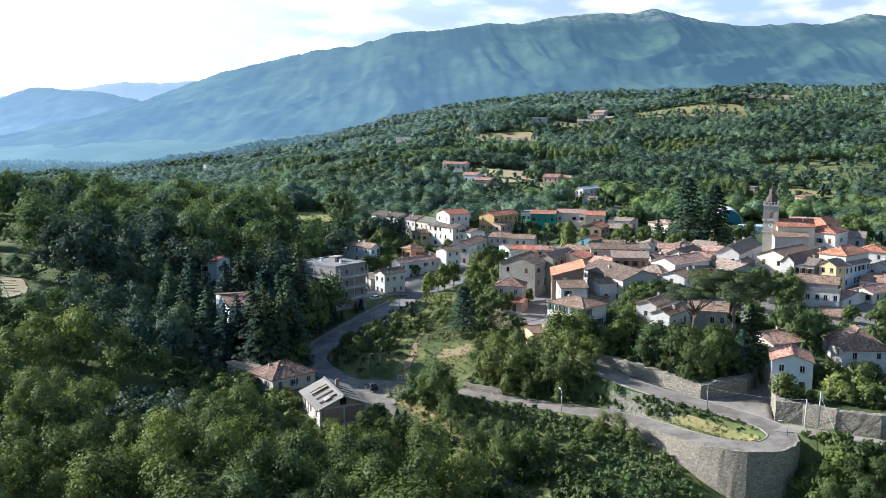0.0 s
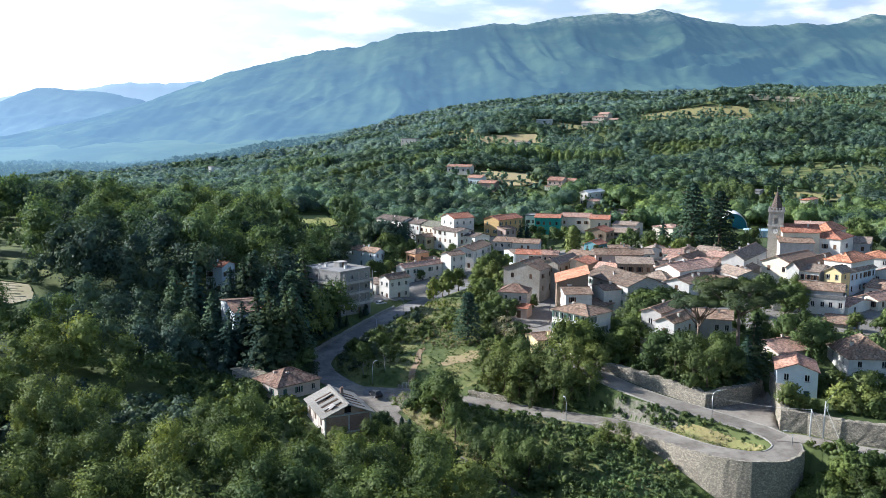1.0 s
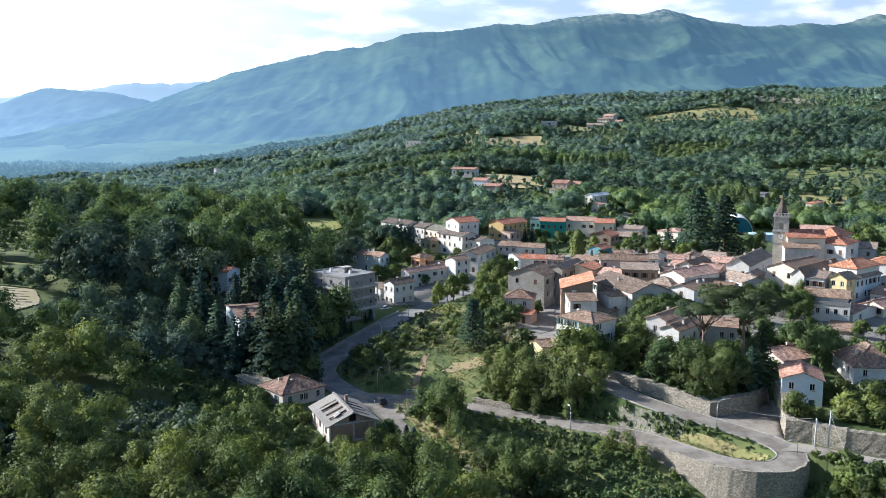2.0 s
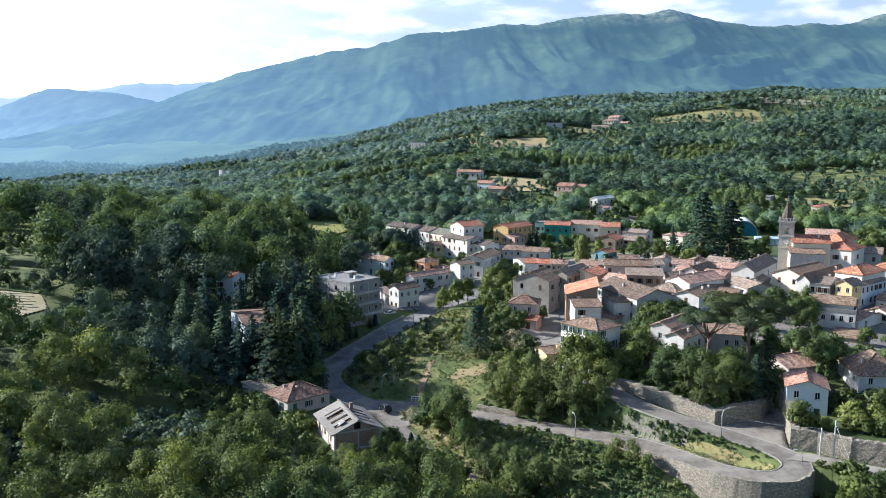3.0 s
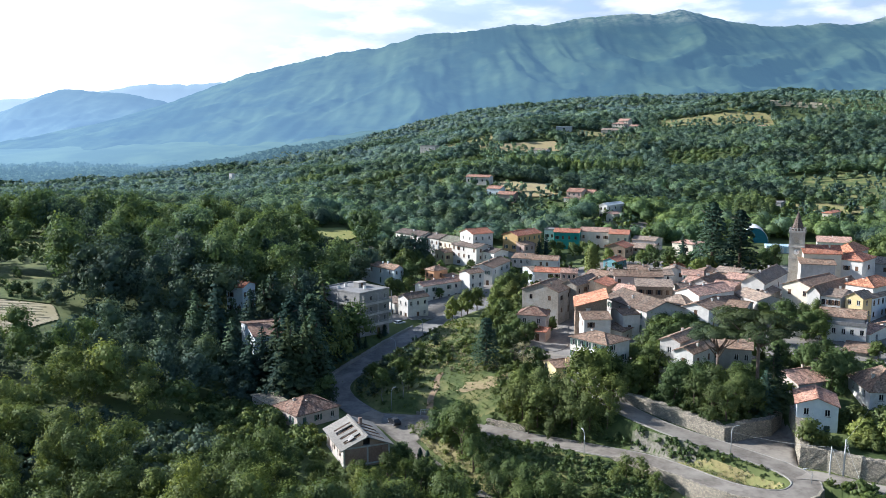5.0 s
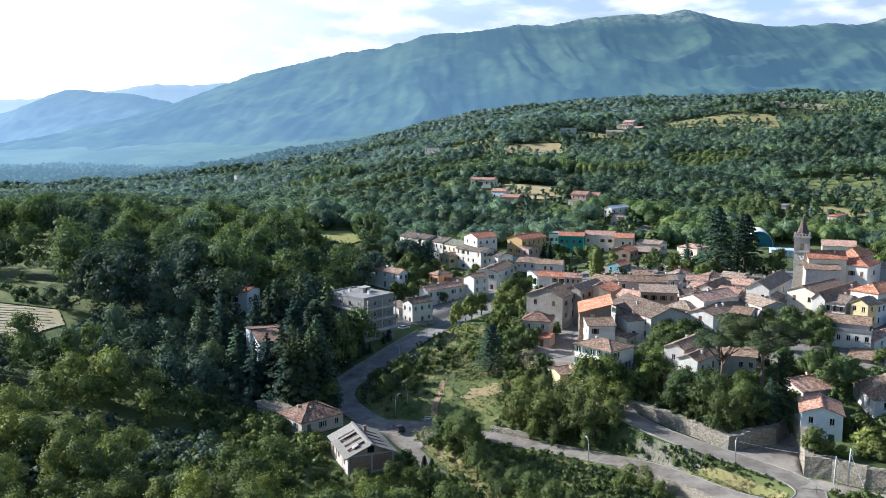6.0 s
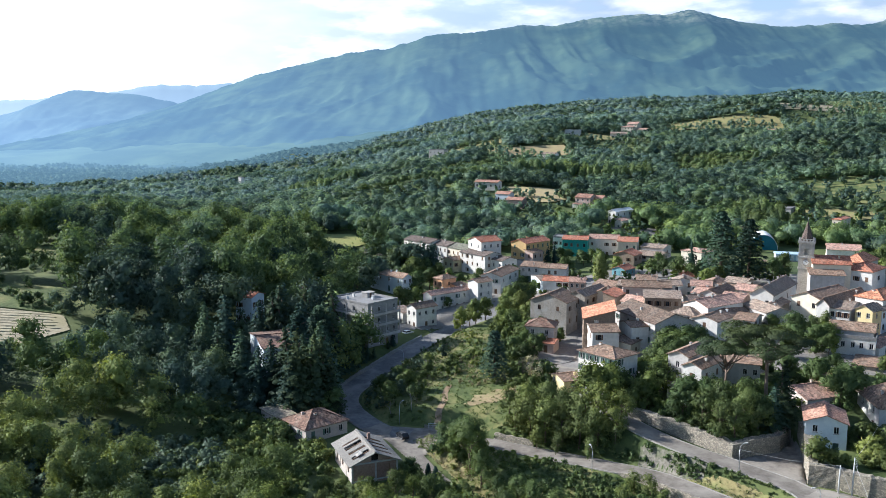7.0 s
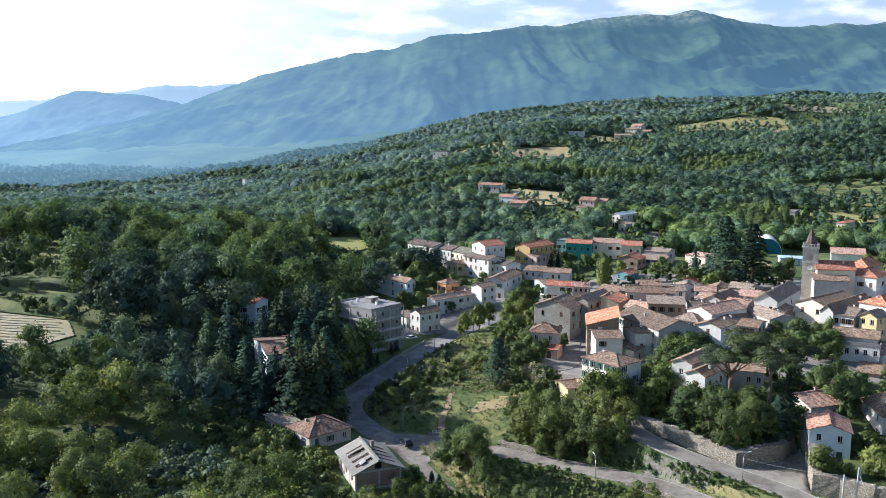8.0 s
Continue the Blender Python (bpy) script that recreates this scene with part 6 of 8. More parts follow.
stone_wall("shaded rubble wall round a small yard", [(51.6, 166.9, 8.8, 5.0), (56.2, 168.7, 9.4, 5.0), (62.2, 170.8, 9.5, 5.0), (66.6, 177, 9.8, 5.2)], 1.8)
stone_wall("tall bright rubble wall below the pale house", [(67.5, 175.5, 11.2, 5.0), (65.6, 167.2, 11.4, 5.0), (62.6, 156.3, 9.3, 4.8)], 1.6)
stone_wall("rubble terrace wall along the narrow road", [(62.6, 156.3, 9.3, 4.8), (66.9, 154.6, 9.2, 4.8), (71.9, 150.6, 9.1, 4.6), (78, 147.6, 9.2, 4.6), (112, 145, 9.0, 4.4)], 1.6)
stone_wall("low stone wall beside the road", along(LOW, first(LOW, 3, 185.4), first(LOW, 13, 179), 2.9, 1.5, -0.6), 0.5)
stone_wall("low dark wall along the garden's foot", along(LOW, 4, first(LOW, -4, 189.8), 2.9, 0.7, -0.6), 0.4)
MAIN = LINES[2][0]
stone_wall("low pale roadside wall on the shaded road", along(MAIN, first(MAIN, -33.6, 216), first(MAIN, -12.8, 271), 3.9, 0.75, -0.8), 0.45, "kerbstone", rough=0.03)


# ---- trees ----
def ico():
    t = (1 + 5 ** 0.5) / 2
    v = np.array([(-1, t, 0), (1, t, 0), (-1, -t, 0), (1, -t, 0), (0, -1, t), (0, 1, t), (0, -1, -t), (0, 1, -t), (t, 0, -1), (t, 0, 1), (-t, 0, -1), (-t, 0, 1)], float)
    f = np.array([(0, 11, 5), (0, 5, 1), (0, 1, 7), (0, 7, 10), (0, 10, 11), (1, 5, 9), (5, 11, 4), (11, 10, 2), (10, 7, 6), (7, 1, 8),
                  (3, 9, 4), (3, 4, 2), (3, 2, 6), (3, 6, 8), (3, 8, 9), (4, 9, 5), (2, 4, 11), (6, 2, 10), (8, 6, 7), (9, 8, 1)])
    return v / np.linalg.norm(v[0]), f


ICO_V, ICO_F = ico()


def finer(v, f):
    """Splits every triangle of a ball in four."""
    v, seen, out = [tuple(p) for p in v], {}, []

    def half(a, b):
        key = (min(a, b), max(a, b))
        if key not in seen:
            m = (np.array(v[a]) + np.array(v[b])) / 2
            v.append(tuple(m / np.linalg.norm(m)))
            seen[key] = len(v) - 1
        return seen[key]

    for a, b, c in f:
        x, y, z = half(a, b), half(b, c), half(c, a)
        out += [(a, x, z), (b, y, x), (c, z, y), (x, y, z)]
    return np.array(v), np.array(out)


BALL_V, BALL_F = finer(ICO_V, ICO_F)
FINE_V, FINE_F = finer(BALL_V, BALL_F)


def billowed(rng, ball, bumps, depth, ragged):
    """A ball swollen into rounded billows."""
    c = rng.normal(0, 1, (bumps, 3))
    c[:, 2] = np.abs(c[:, 2]) * 0.9 - 0.3
    c /= np.linalg.norm(c, axis=1, keepdims=True)
    near = (ball @ c.T).max(1)
    r = 1 - depth + depth * np.clip((near - 0.55) / 0.4, 0, 1) ** 0.7
    return ball * (r * rng.uniform(1 - ragged, 1 + ragged, len(ball)))[:, None]


def far_crown(seed, radius, z0, z1, fine, bumps, sprays, leaf, core=0.8):
    """A crown seen from afar: sprays of leaves over a billowed mass."""
    rng = np.random.default_rng(seed)
    ball_v, ball_f = (BALL_V, BALL_F) if fine else (ICO_V, ICO_F)
    c = rng.normal(0, 1, (bumps, 3))
    c[:, 2] = np.abs(c[:, 2]) * 0.9 - 0.25
    c /= np.linalg.norm(c, axis=1, keepdims=True)
    reach = rng.uniform(0.8, 1.15, bumps)
    shape, mid = np.array([radius, radius, (z1 - z0) / 2]), np.array([*rng.uniform(-0.1, 0.1, 2) * radius, (z0 + z1) / 2])

    def swell(d):
        near = d @ c.T
        k = near.argmax(1)
        return (0.6 + 0.4 * np.clip((near.max(1) - 0.5) / 0.4, 0, 1) ** 0.7) * reach[k], k

    d = rng.normal(0, 1, (sprays * 2, 3))
    d /= np.linalg.norm(d, axis=1, keepdims=True)
    d = d[d[:, 2] > -0.45][:sprays]
    r, k = swell(d)
    p = d * (r * rng.uniform(0.86, 1.08, len(d)))[:, None] * shape + mid
    v, f = leaves(rng, p, 0.6 * d + 0.6 * (d - 0.55 * c[k]) / 0.6 + np.array([0, 0, 0.2]), leaf, 0.3)
    r, k = swell(ball_v)
    body = ball_v * (r * core * rng.uniform(0.9, 1.1, len(r)))[:, None] * shape + mid
    body = with_normals(body, 0.5 * ball_v + 0.5 * (ball_v - 0.55 * c[k]) / 0.6 + np.array([0, 0, 0.15]))
    return np.vstack([v, body]), np.vstack([f, ball_f + len(v)])


def with_normals(v, n):
    return np.hstack([v, n / (np.linalg.norm(n, axis=1, keepdims=True) + 1e-9)])


def leaves(rng, points, normals, size, jitter=0.7):
    """One ragged leaf spray, a triangle, at every point, turned roughly outwards."""
    n = len(points)
    nn = normals + rng.normal(0, jitter, (n, 3))
    nn /= np.linalg.norm(nn, axis=1, keepdims=True) + 1e-9
    a = np.cross(nn, rng.normal(0, 1, (n, 3)))
    a /= np.linalg.norm(a, axis=1, keepdims=True) + 1e-9
    b = np.cross(nn, a)
    s = size * rng.uniform(0.6, 1.4, (n, 1))
    tri = np.stack([points + a * s, points - a * s * 0.6 + b * s * rng.uniform(0.5, 1.0, (n, 1)), points - a * s * 0.5 - b * s * rng.uniform(0.5, 1.0, (n, 1))], 1)
    soft = normals / (np.linalg.norm(normals, axis=1, keepdims=True) + 1e-9) + 0.45 * nn
    soft /= np.linalg.norm(soft, axis=1, keepdims=True) + 1e-9
    return with_normals(tri.reshape(-1, 3), np.repeat(soft, 3, 0)), np.arange(3 * n).reshape(n, 3)


def lobed_crown(seed, n, radius, z0, z1, leaf, lobes=12, core=0.74, squash=1.0, cores=99, tufts=0, jitter=0.5):
    """A crown of rounded lobes that carry tufts of leaf sprays, round a dense core; its outline stays ragged."""
    rng = np.random.default_rng(seed)
    zc, hz = (z0 + z1) / 2, (z1 - z0) / 2
    cs, rs = [(0, 0, zc + hz * 0.3)], [radius * 0.52]
    for i in range(lobes - 1):
        a = rng.uniform(0, 2 * math.pi)
        u = rng.uniform(-0.8, 0.95)
        k = math.sqrt(max(0.04, 1 - u * u)) * rng.uniform(0.4, 0.85) * (1.0 - 0.25 * max(u, 0))
        cs.append((radius * k * math.cos(a), radius * k * math.sin(a), zc + hz * u * 0.8))
        rs.append(radius * rng.uniform(0.2, 0.42))
    cs, rs = np.array(cs), np.array(rs)
    shape = np.array([1, 1, squash])

    def shell(count, lo, hi):
        share = rng.choice(len(rs), count * 3, p=rs ** 2 / (rs ** 2).sum())
        d = rng.normal(0, 1, (count * 3, 3))
        d /= np.linalg.norm(d, axis=1, keepdims=True)
        d[:, 2] = np.where(d[:, 2] < -0.5, -d[:, 2], d[:, 2])
        p = cs[share] + d * rs[share, None] * rng.uniform(lo, hi, (count * 3, 1)) * shape
        deep = np.zeros(len(p), bool)
        for c, r in zip(cs, rs):
            deep |= np.linalg.norm((p - c) / shape, axis=1) < r * 0.82
        return p[~deep][:count], d[~deep][:count]

    tufts = tufts or (n // 20 if n > 1000 else max(12, n // 8))
    tp, td = shell(tufts, 0.85, 1.25)
    pick = rng.integers(0, len(tp), n)
    spread = radius * rng.uniform(0.07, 0.17, (n, 1))
    off = rng.normal(0, 1, (n, 3)) * spread * np.array([1, 1, 0.8])
    p = tp[pick] + off
    d = td[pick] + 0.55 * off / (spread * 1.5) + np.array([0, 0, 0.25])
    v, f = leaves(rng, p, d, leaf, jitter)
    if core:
        ball_v, ball_f = (BALL_V, BALL_F) if radius > 2.5 else (ICO_V, ICO_F)
        vs, fs, k = [v], [f], len(v)
        for c, r in sorted(zip(cs.tolist(), rs.tolist()), key=lambda q: -q[1])[:cores]:
            vs.append(with_normals(billowed(rng, ball_v, 9, 0.3, 0.13) * r * core * 1.05 * shape + np.array(c), ball_v))
            fs.append(ball_f + k)
            k += len(ball_v)
        v, f = np.vstack(vs), np.vstack(fs)
    return v, f


def cone_crown(seed, n, radius, z0, z1, leaf, layers=17, droop=0.3):
    """A conifer: whorls of drooping flat boughs, each edged with sprays, shorter towards the tip."""
    rng = np.random.default_rng(seed)
    boughs = []
    for lay in range(layers):
        u = lay / layers
        arms = 8 if u < 0.6 else 6
        for k in range(arms):
            reach = (radius * (1 - u) ** 0.8 + 0.2) * rng.uniform(0.62, 1.12) * (0.85 if lay == 0 else 1.0)
            boughs.append((lay * 1.3 + 2 * math.pi * (k + rng.uniform(-0.25, 0.25)) / arms, reach, z0 + (z1 - z0) * (u + rng.uniform(0, 0.6) / layers)))
    ang, reach, zb = np.array(boughs).T
    pick = rng.choice(len(ang), n, p=reach ** 1.4 / (reach ** 1.4).sum())
    t = rng.uniform(0.1, 1.0, n) ** 0.75
    side = rng.normal(0, 1, n) * (0.10 + 0.16 * t) * reach[pick] * (1.25 - t)
    r = reach[pick] * t
    ca, sa = np.cos(ang[pick]), np.sin(ang[pick])
    p = np.stack([r * ca - side * sa, r * sa + side * ca, zb[pick] + 0.12 * r - droop * r * t - 0.25 * np.abs(side) + rng.normal(0, 0.05, n)], 1)
    v, f = leaves(rng, p, np.stack([0.55 * ca, 0.55 * sa, 0.8 + 0 * ca], 1), leaf, 0.4)
    tip = np.stack([rng.normal(0, 0.12, 40), rng.normal(0, 0.12, 40), z1 - rng.uniform(0, 1.2, 40)], 1)
    v2, f2 = leaves(rng, tip, tip * np.array([4, 4, 0]) + np.array([0, 0, 0.5]), leaf * 0.8, 0.4)
    cone = np.array([(0.36 * radius * math.cos(a), 0.36 * radius * math.sin(a), z0) for a in np.linspace(0, 2 * math.pi, 10)[:-1]] + [(0, 0, z1 - 0.8)])
    cone = with_normals(cone, cone * np.array([1, 1, 0]) + np.array([0, 0, 0.5]))
    tri = np.array([(a, (a + 1) % 9, 9) for a in range(9)])
    return np.vstack([v, v2, cone]), np.vstack([f, f2 + len(v), tri + len(v) + len(v2)])


def column_crown(seed, n, radius, z0, z1, leaf):
    rng = np.random.default_rng(seed)
    t = rng.uniform(0, 1, n)
    r = radius * np.sin(np.clip(t * 0.93 + 0.07, 0, 1) * math.pi) ** 0.55 * rng.uniform(0.75, 1.1, n)
    a = rng.uniform(0, 2 * math.pi, n)
    r *= 0.85 + 0.15 * np.cos(a * 4 + t * 19)
    p = np.stack([r * np.cos(a), r * np.sin(a), z0 + (z1 - z0) * t], 1)
    nn = np.stack([np.cos(a), np.sin(a), 0.35 + 0 * a], 1)
    v, f = leaves(rng, p, nn, leaf)
    k = len(v)
    vs, fs = [v], [f]
    for q in np.linspace(0.15, 0.85, 5):
        vs.append(with_normals(ICO_V * np.array([radius * 0.62, radius * 0.62, (z1 - z0) * 0.16]) + np.array([0, 0, z0 + (z1 - z0) * q]), ICO_V))
        fs.append(ICO_F + k)
        k += 12
    return np.vstack(vs), np.vstack(fs)


def trunk_mesh(seed, height_, r, limbs, reach, material="bark", lean=0.0):
    rng = random.Random(seed)
    s = Soup()
    pts = [(rng.uniform(-0.15, 0.15) * k + lean * k * k * 0.1, rng.uniform(-0.15, 0.15) * k, height_ * k / 4 - (0.6 if k == 0 else 0)) for k in range(5)]
    s.tube(pts, [r * 1.35, r, r * 0.85, r * 0.7, r * 0.45], 7)
    for i in range(limbs):
        a = 2 * math.pi * (i + rng.random() * 0.6) / limbs
        z = height_ * rng.uniform(0.45, 0.85)
        q = reach * rng.uniform(0.6, 1.0)
        k = z / height_ * 4
        j = min(int(k), 3)
        b0 = Vector(pts[j]).lerp(Vector(pts[j + 1]), k - j)
        s.tube([b0, b0 + Vector((math.cos(a) * q * 0.5, math.sin(a) * q * 0.5, q * 0.45)), b0 + Vector((math.cos(a) * q, math.sin(a) * q, q * 0.7))], [r * 0.42, r * 0.28, r * 0.1], 5)
    return s.mesh("trunk", material, True)


TREES = {}      # kind: list of (trunk mesh, crown mesh)


def tree_kind(kind, crowns, trunks, leaf_mat):
    TREES[kind] = [(t, tri_mesh("crown", *c, leaf_mat)) for t, c in zip(trunks, crowns)]


tree_kind("oak", [lobed_crown(s, 2200, 4.3, 0.2, 10.0, 0.28, 20, 0.76, 1.1, 11) for s in (1, 2, 3, 4)], [trunk_mesh(s, 6.0, 0.24, 5, 3.0) for s in (1, 2, 3, 4)], "leaf_oak")
tree_kind("light", [lobed_crown(s, 2100, 3.6, 0.6, 10.0, 0.26, 18, 0.72, 1.2, 9) for s in (11, 12, 13)], [trunk_mesh(s, 6.5, 0.2, 5, 2.6) for s in (11, 12, 13)], "leaf_light")
NEAR_CROWNS = {"near_oak": [lobed_crown(s, 2900, 4.2, 0.9, 10.0, 0.19, 20, 0.44, 1.1, 10, 130, 0.42) for s in (5, 6, 7)],
               "near_light": [lobed_crown(s, 2900, 3.5, 0.5, 10.0, 0.185, 20, 0.42, 1.3, 10, 130, 0.42) for s in (15, 16, 17, 18)]}
tree_kind("near_oak", NEAR_CROWNS["near_oak"], [trunk_mesh(s, 6.0, 0.24, 5, 3.0) for s in (5, 6, 7)], "leaf_oak")
tree_kind("near_light", NEAR_CROWNS["near_light"], [trunk_mesh(s, 6.5, 0.2, 5, 2.6) for s in (15, 16, 17, 18)], "leaf_light")
tree_kind("dark", [lobed_crown(s, 1800, 3.8, 0.7, 10.0, 0.28, 16, 0.74, 1.15, 9) for s in (21, 22, 23)], [trunk_mesh(s, 6.0, 0.22, 4, 2.6) for s in (21, 22, 23)], "leaf_dark")
tree_kind("bush", [lobed_crown(s, 1300, 1.7, 0.0, 2.6, 0.16, 10, 0.72, 1.0, 6) for s in (31, 32, 33)], [trunk_mesh(s, 1.3, 0.07, 4, 0.9) for s in (31, 32, 33)], "leaf_light")
tree_kind("darkbush", [lobed_crown(s, 1300, 1.7, 0.0, 2.6, 0.16, 10, 0.72, 1.0, 6) for s in (34, 35)], [trunk_mesh(s, 1.3, 0.07, 4, 0.9) for s in (34, 35)], "leaf_oak")
tree_kind("fir", [cone_crown(s, 3400, 3.3, 0.8, 12.5, 0.24, 17) for s in (41, 42, 43)], [trunk_mesh(s, 10.5, 0.2, 0, 0) for s in (41, 42, 43)], "needle")
tree_kind("greyfir", [cone_crown(s, 3200, 3.0, 0.8, 12.5, 0.24, 15) for s in (44, 45)], [trunk_mesh(s, 10.5, 0.18, 0, 0) for s in (44, 45)], "needle_warm")
tree_kind("poplar", [column_crown(s, 3200, 2.9, 1.0, 14.0, 0.28) for s in (51, 52)], [trunk_mesh(s, 11, 0.22, 4, 1.6) for s in (51, 52)], "leaf_light")
tree_kind("cypress", [column_crown(s, 1300, 1.5, 0.4, 11.0, 0.34) for s in (53, 54)], [trunk_mesh(s, 8, 0.16, 3, 0.8) for s in (53, 54)], "needle")
tree_kind("sapling", [lobed_crown(s, 260, 1.9, 2.6, 5.4, 0.24, 8, 0) for s in (61, 62)], [trunk_mesh(s, 4.2, 0.10, 6, 1.5, "palewood") for s in (61, 62)], "leaf_light")
tree_kind("thin", [lobed_crown(s, 420, 2.6, 3.0, 10.0, 0.24, 10, 0) for s in (63, 64)], [trunk_mesh(s, 9.0, 0.16, 9, 2.2) for s in (63, 64)], "dead_leaf")


def cedar():
    rng = np.random.default_rng(71)
    pts, nor = [], []
    for lay in range(15):
        z = 3 + lay * 1.25
        R = 7.6 * (1 - lay / 15.5) ** 0.7
        for arm in range(9):
            a0 = arm * 0.70 + lay * 1.9 + rng.uniform(-0.2, 0.2)
            L = R * rng.uniform(0.7, 1.08)
            for i in range(26):
                t = rng.uniform(0.12, 1) ** 0.7
                wv = rng.normal(0, 0.55 * t + 0.2)
                x, y = L * t * math.cos(a0) - wv * math.sin(a0), L * t * math.sin(a0) + wv * math.cos(a0)
                pts.append((x, y, z + 0.9 * t - 1.5 * t * t + rng.normal(0, 0.16)))
                nor.append((0.25 * math.cos(a0), 0.25 * math.sin(a0), 1))
    return leaves(rng, np.array(pts), np.array(nor), 0.5, 0.45)


TREES["cedar"] = [(trunk_mesh(72, 20.5, 0.5, 14, 4.0), tri_mesh("crown", *cedar(), "needle"))]


def umbrella(seed, n, radius, trunk_h):
    """A stone pine: bare forked trunk under a wide flat crown of needle cushions."""
    rng = np.random.default_rng(seed)
    pts, nor, s = [], [], Soup()
    lean = rng.uniform(-0.6, 0.6, 2)
    top = Vector((lean[0], lean[1], trunk_h))
    s.tube([(0, 0, -0.6), (0.1, 0, trunk_h * 0.3), (lean[0] * 0.7, lean[1] * 0.6, trunk_h * 0.7), top], [0.42, 0.33, 0.28, 0.22], 8)
    for i in range(13):
        a = i * 2.4 + rng.uniform(-0.3, 0.3)
        q = radius * math.sqrt((i + 0.7) / 13) * rng.uniform(0.8, 1.0)
        hub = Vector((lean[0] + q * math.cos(a), lean[1] + q * math.sin(a), trunk_h + 3.0 + rng.uniform(-1.1, 0.9) - 0.024 * q * q))
        fork = Vector((lean[0] * 0.8, lean[1] * 0.8, trunk_h * rng.uniform(0.78, 1.0)))
        s.tube([fork, fork.lerp(hub, 0.55) + Vector((0, 0, -0.35)), hub], [0.17, 0.11, 0.05], 5)
        m = n // 13
        d = rng.normal(0, 1, (m, 3))
        d /= np.linalg.norm(d, axis=1, keepdims=True)
        d[:, 2] = np.abs(d[:, 2]) * np.where(rng.random(m) < 0.8, 1, -0.5)
        r = radius * rng.uniform(0.30, 0.42)
        pts.append(np.array(hub) + d * r * np.array([1, 1, 0.42]) * rng.uniform(0.75, 1.08, (m, 1)))
        nor.append(d + np.array([0, 0, 0.4]))
    v, f = leaves(rng, np.vstack(pts), np.vstack(nor), 0.17, 0.5)
    return s.mesh("trunk", "pinebark", True), tri_mesh("crown", v, f, "leaf_pine")


TREES["pine"] = [umbrella(81, 13000, 6.6, 11.6), umbrella(82, 13000, 7.2, 12.0)]

TREE_LABELS = {
    "oak": "broad leafy oak with a dense green crown", "light": "leafy young tree with a light green crown", "dark": "dark green broadleaf tree in the wood",
    "near_oak": "broad leafy oak at the wood's near edge", "near_light": "light green young tree at the wood's near edge", "bush": "round shrub with light green leaves", "darkbush": "dense dark green shrub", "fir": "dark fir tree with drooping boughs", "greyfir": "grey-green conifer with drooping boughs",
    "poplar": "tall narrow poplar in bright leaf", "cypress": "slim dark green cypress tree", "sapling": "small garden tree with a pale trunk", "thin": "tall sparse tree with half-bare twigs",
    "cedar": "large old cedar with layered dark boughs", "pine": "tall umbrella pine with a flat spreading crown"}
TREE_RNG = random.Random(5)


def tree(kind, x, y, size=1.0, z=None, group=""):
    """size: the height against the kind's own (trees about 10 m, shrubs 2.6 m)."""
    t, c = TREE_RNG.choice(TREES[kind])
    bush = kind in ("bush", "darkbush")
    ob = thing("shrub" if bush else "tree", TREE_LABELS[kind], "shrub" if bush else "tree", pose(x, y, (ground_at(x, y) if z is None else z) - 0.05, 0, 0, TREE_RNG.uniform(0, 360)), group)
    k = size * TREE_RNG.uniform(0.93, 1.07)
    wide = 1.12 if kind in ("fir", "greyfir") else 1.0
    m = Matrix.Diagonal((wide * k * TREE_RNG.uniform(0.93, 1.08), wide * k * TREE_RNG.uniform(0.93, 1.08), k, 1))
    part("trunk", t, ob, m)
    part("crown", c, ob, m)
    return ob


# trees round the houses and the road
for x, y, k in ((66.0, 141.0, 0.5), (69.6, 139.4, 0.6), (73.0, 137.4, 0.62), (77.0, 135.4, 0.66), (64.6, 135.6, 0.6), (69.0, 133.0, 0.7), (74.0, 130.6, 0.7), (80.0, 131.0, 0.7), (63.4, 139.6, 0.42), (60.6, 133.0, 0.55), (84.0, 128.6, 0.7)):
    tree("near_oak", x, y, k, group="trees below the narrow road")
for x, y, k in ((4.6, 163.0, 0.6), (8.6, 159.6, 0.7), (12.0, 156.0, 0.75), (6.4, 155.6, 0.75), (15.0, 152.4, 0.7), (10.6, 150.4, 0.85), (18.6, 150.6, 0.5)):
    tree("near_oak", x, y, k, group="trees in the gully")
for x, y, k in ((27.6, 203.6, 0.42), (30.0, 200.0, 0.5), (35.8, 199.6, 0.5), (40.0, 205.0, 0.7), (44.4, 209.6, 0.7), (53.0, 229.0, 0.6), (81.0, 233.0, 0.55), (84.6, 226.6, 0.8), (89.4, 215.6, 0.6), (79.0, 214.0, 0.6)):
    tree("oak", x, y, k, group="garden trees in the village")
for x, y, k in ((31.0, 160.0, 0.5), (33.6, 157.6, 0.55), (28.4, 157.0, 0.4), (35.6, 154.6, 0.42), (24.0, 151.0, 0.45)):
    tree("near_light", x, y, k, group="young trees on the bank")
for x, y, k in ((34.0, 196.6, 0.6), (31.0, 199.4, 0.45), (47.6, 212.4, 0.85), (51.6, 216.0, 0.9), (55.0, 219.6, 0.85), (50.4, 221.4, 0.8), (58.6, 222.6, 0.7), (13.6, 231.0, 0.5), (16.6, 233.6, 0.6), (11.6, 236.6, 0.6), (19.0, 238.6, 0.5), (86.6, 217.2, 0.75), (90.6, 219.6, 0.7), (83.6, 221.6, 0.6)):
    tree("oak", x, y, k, group="trees below the old core")
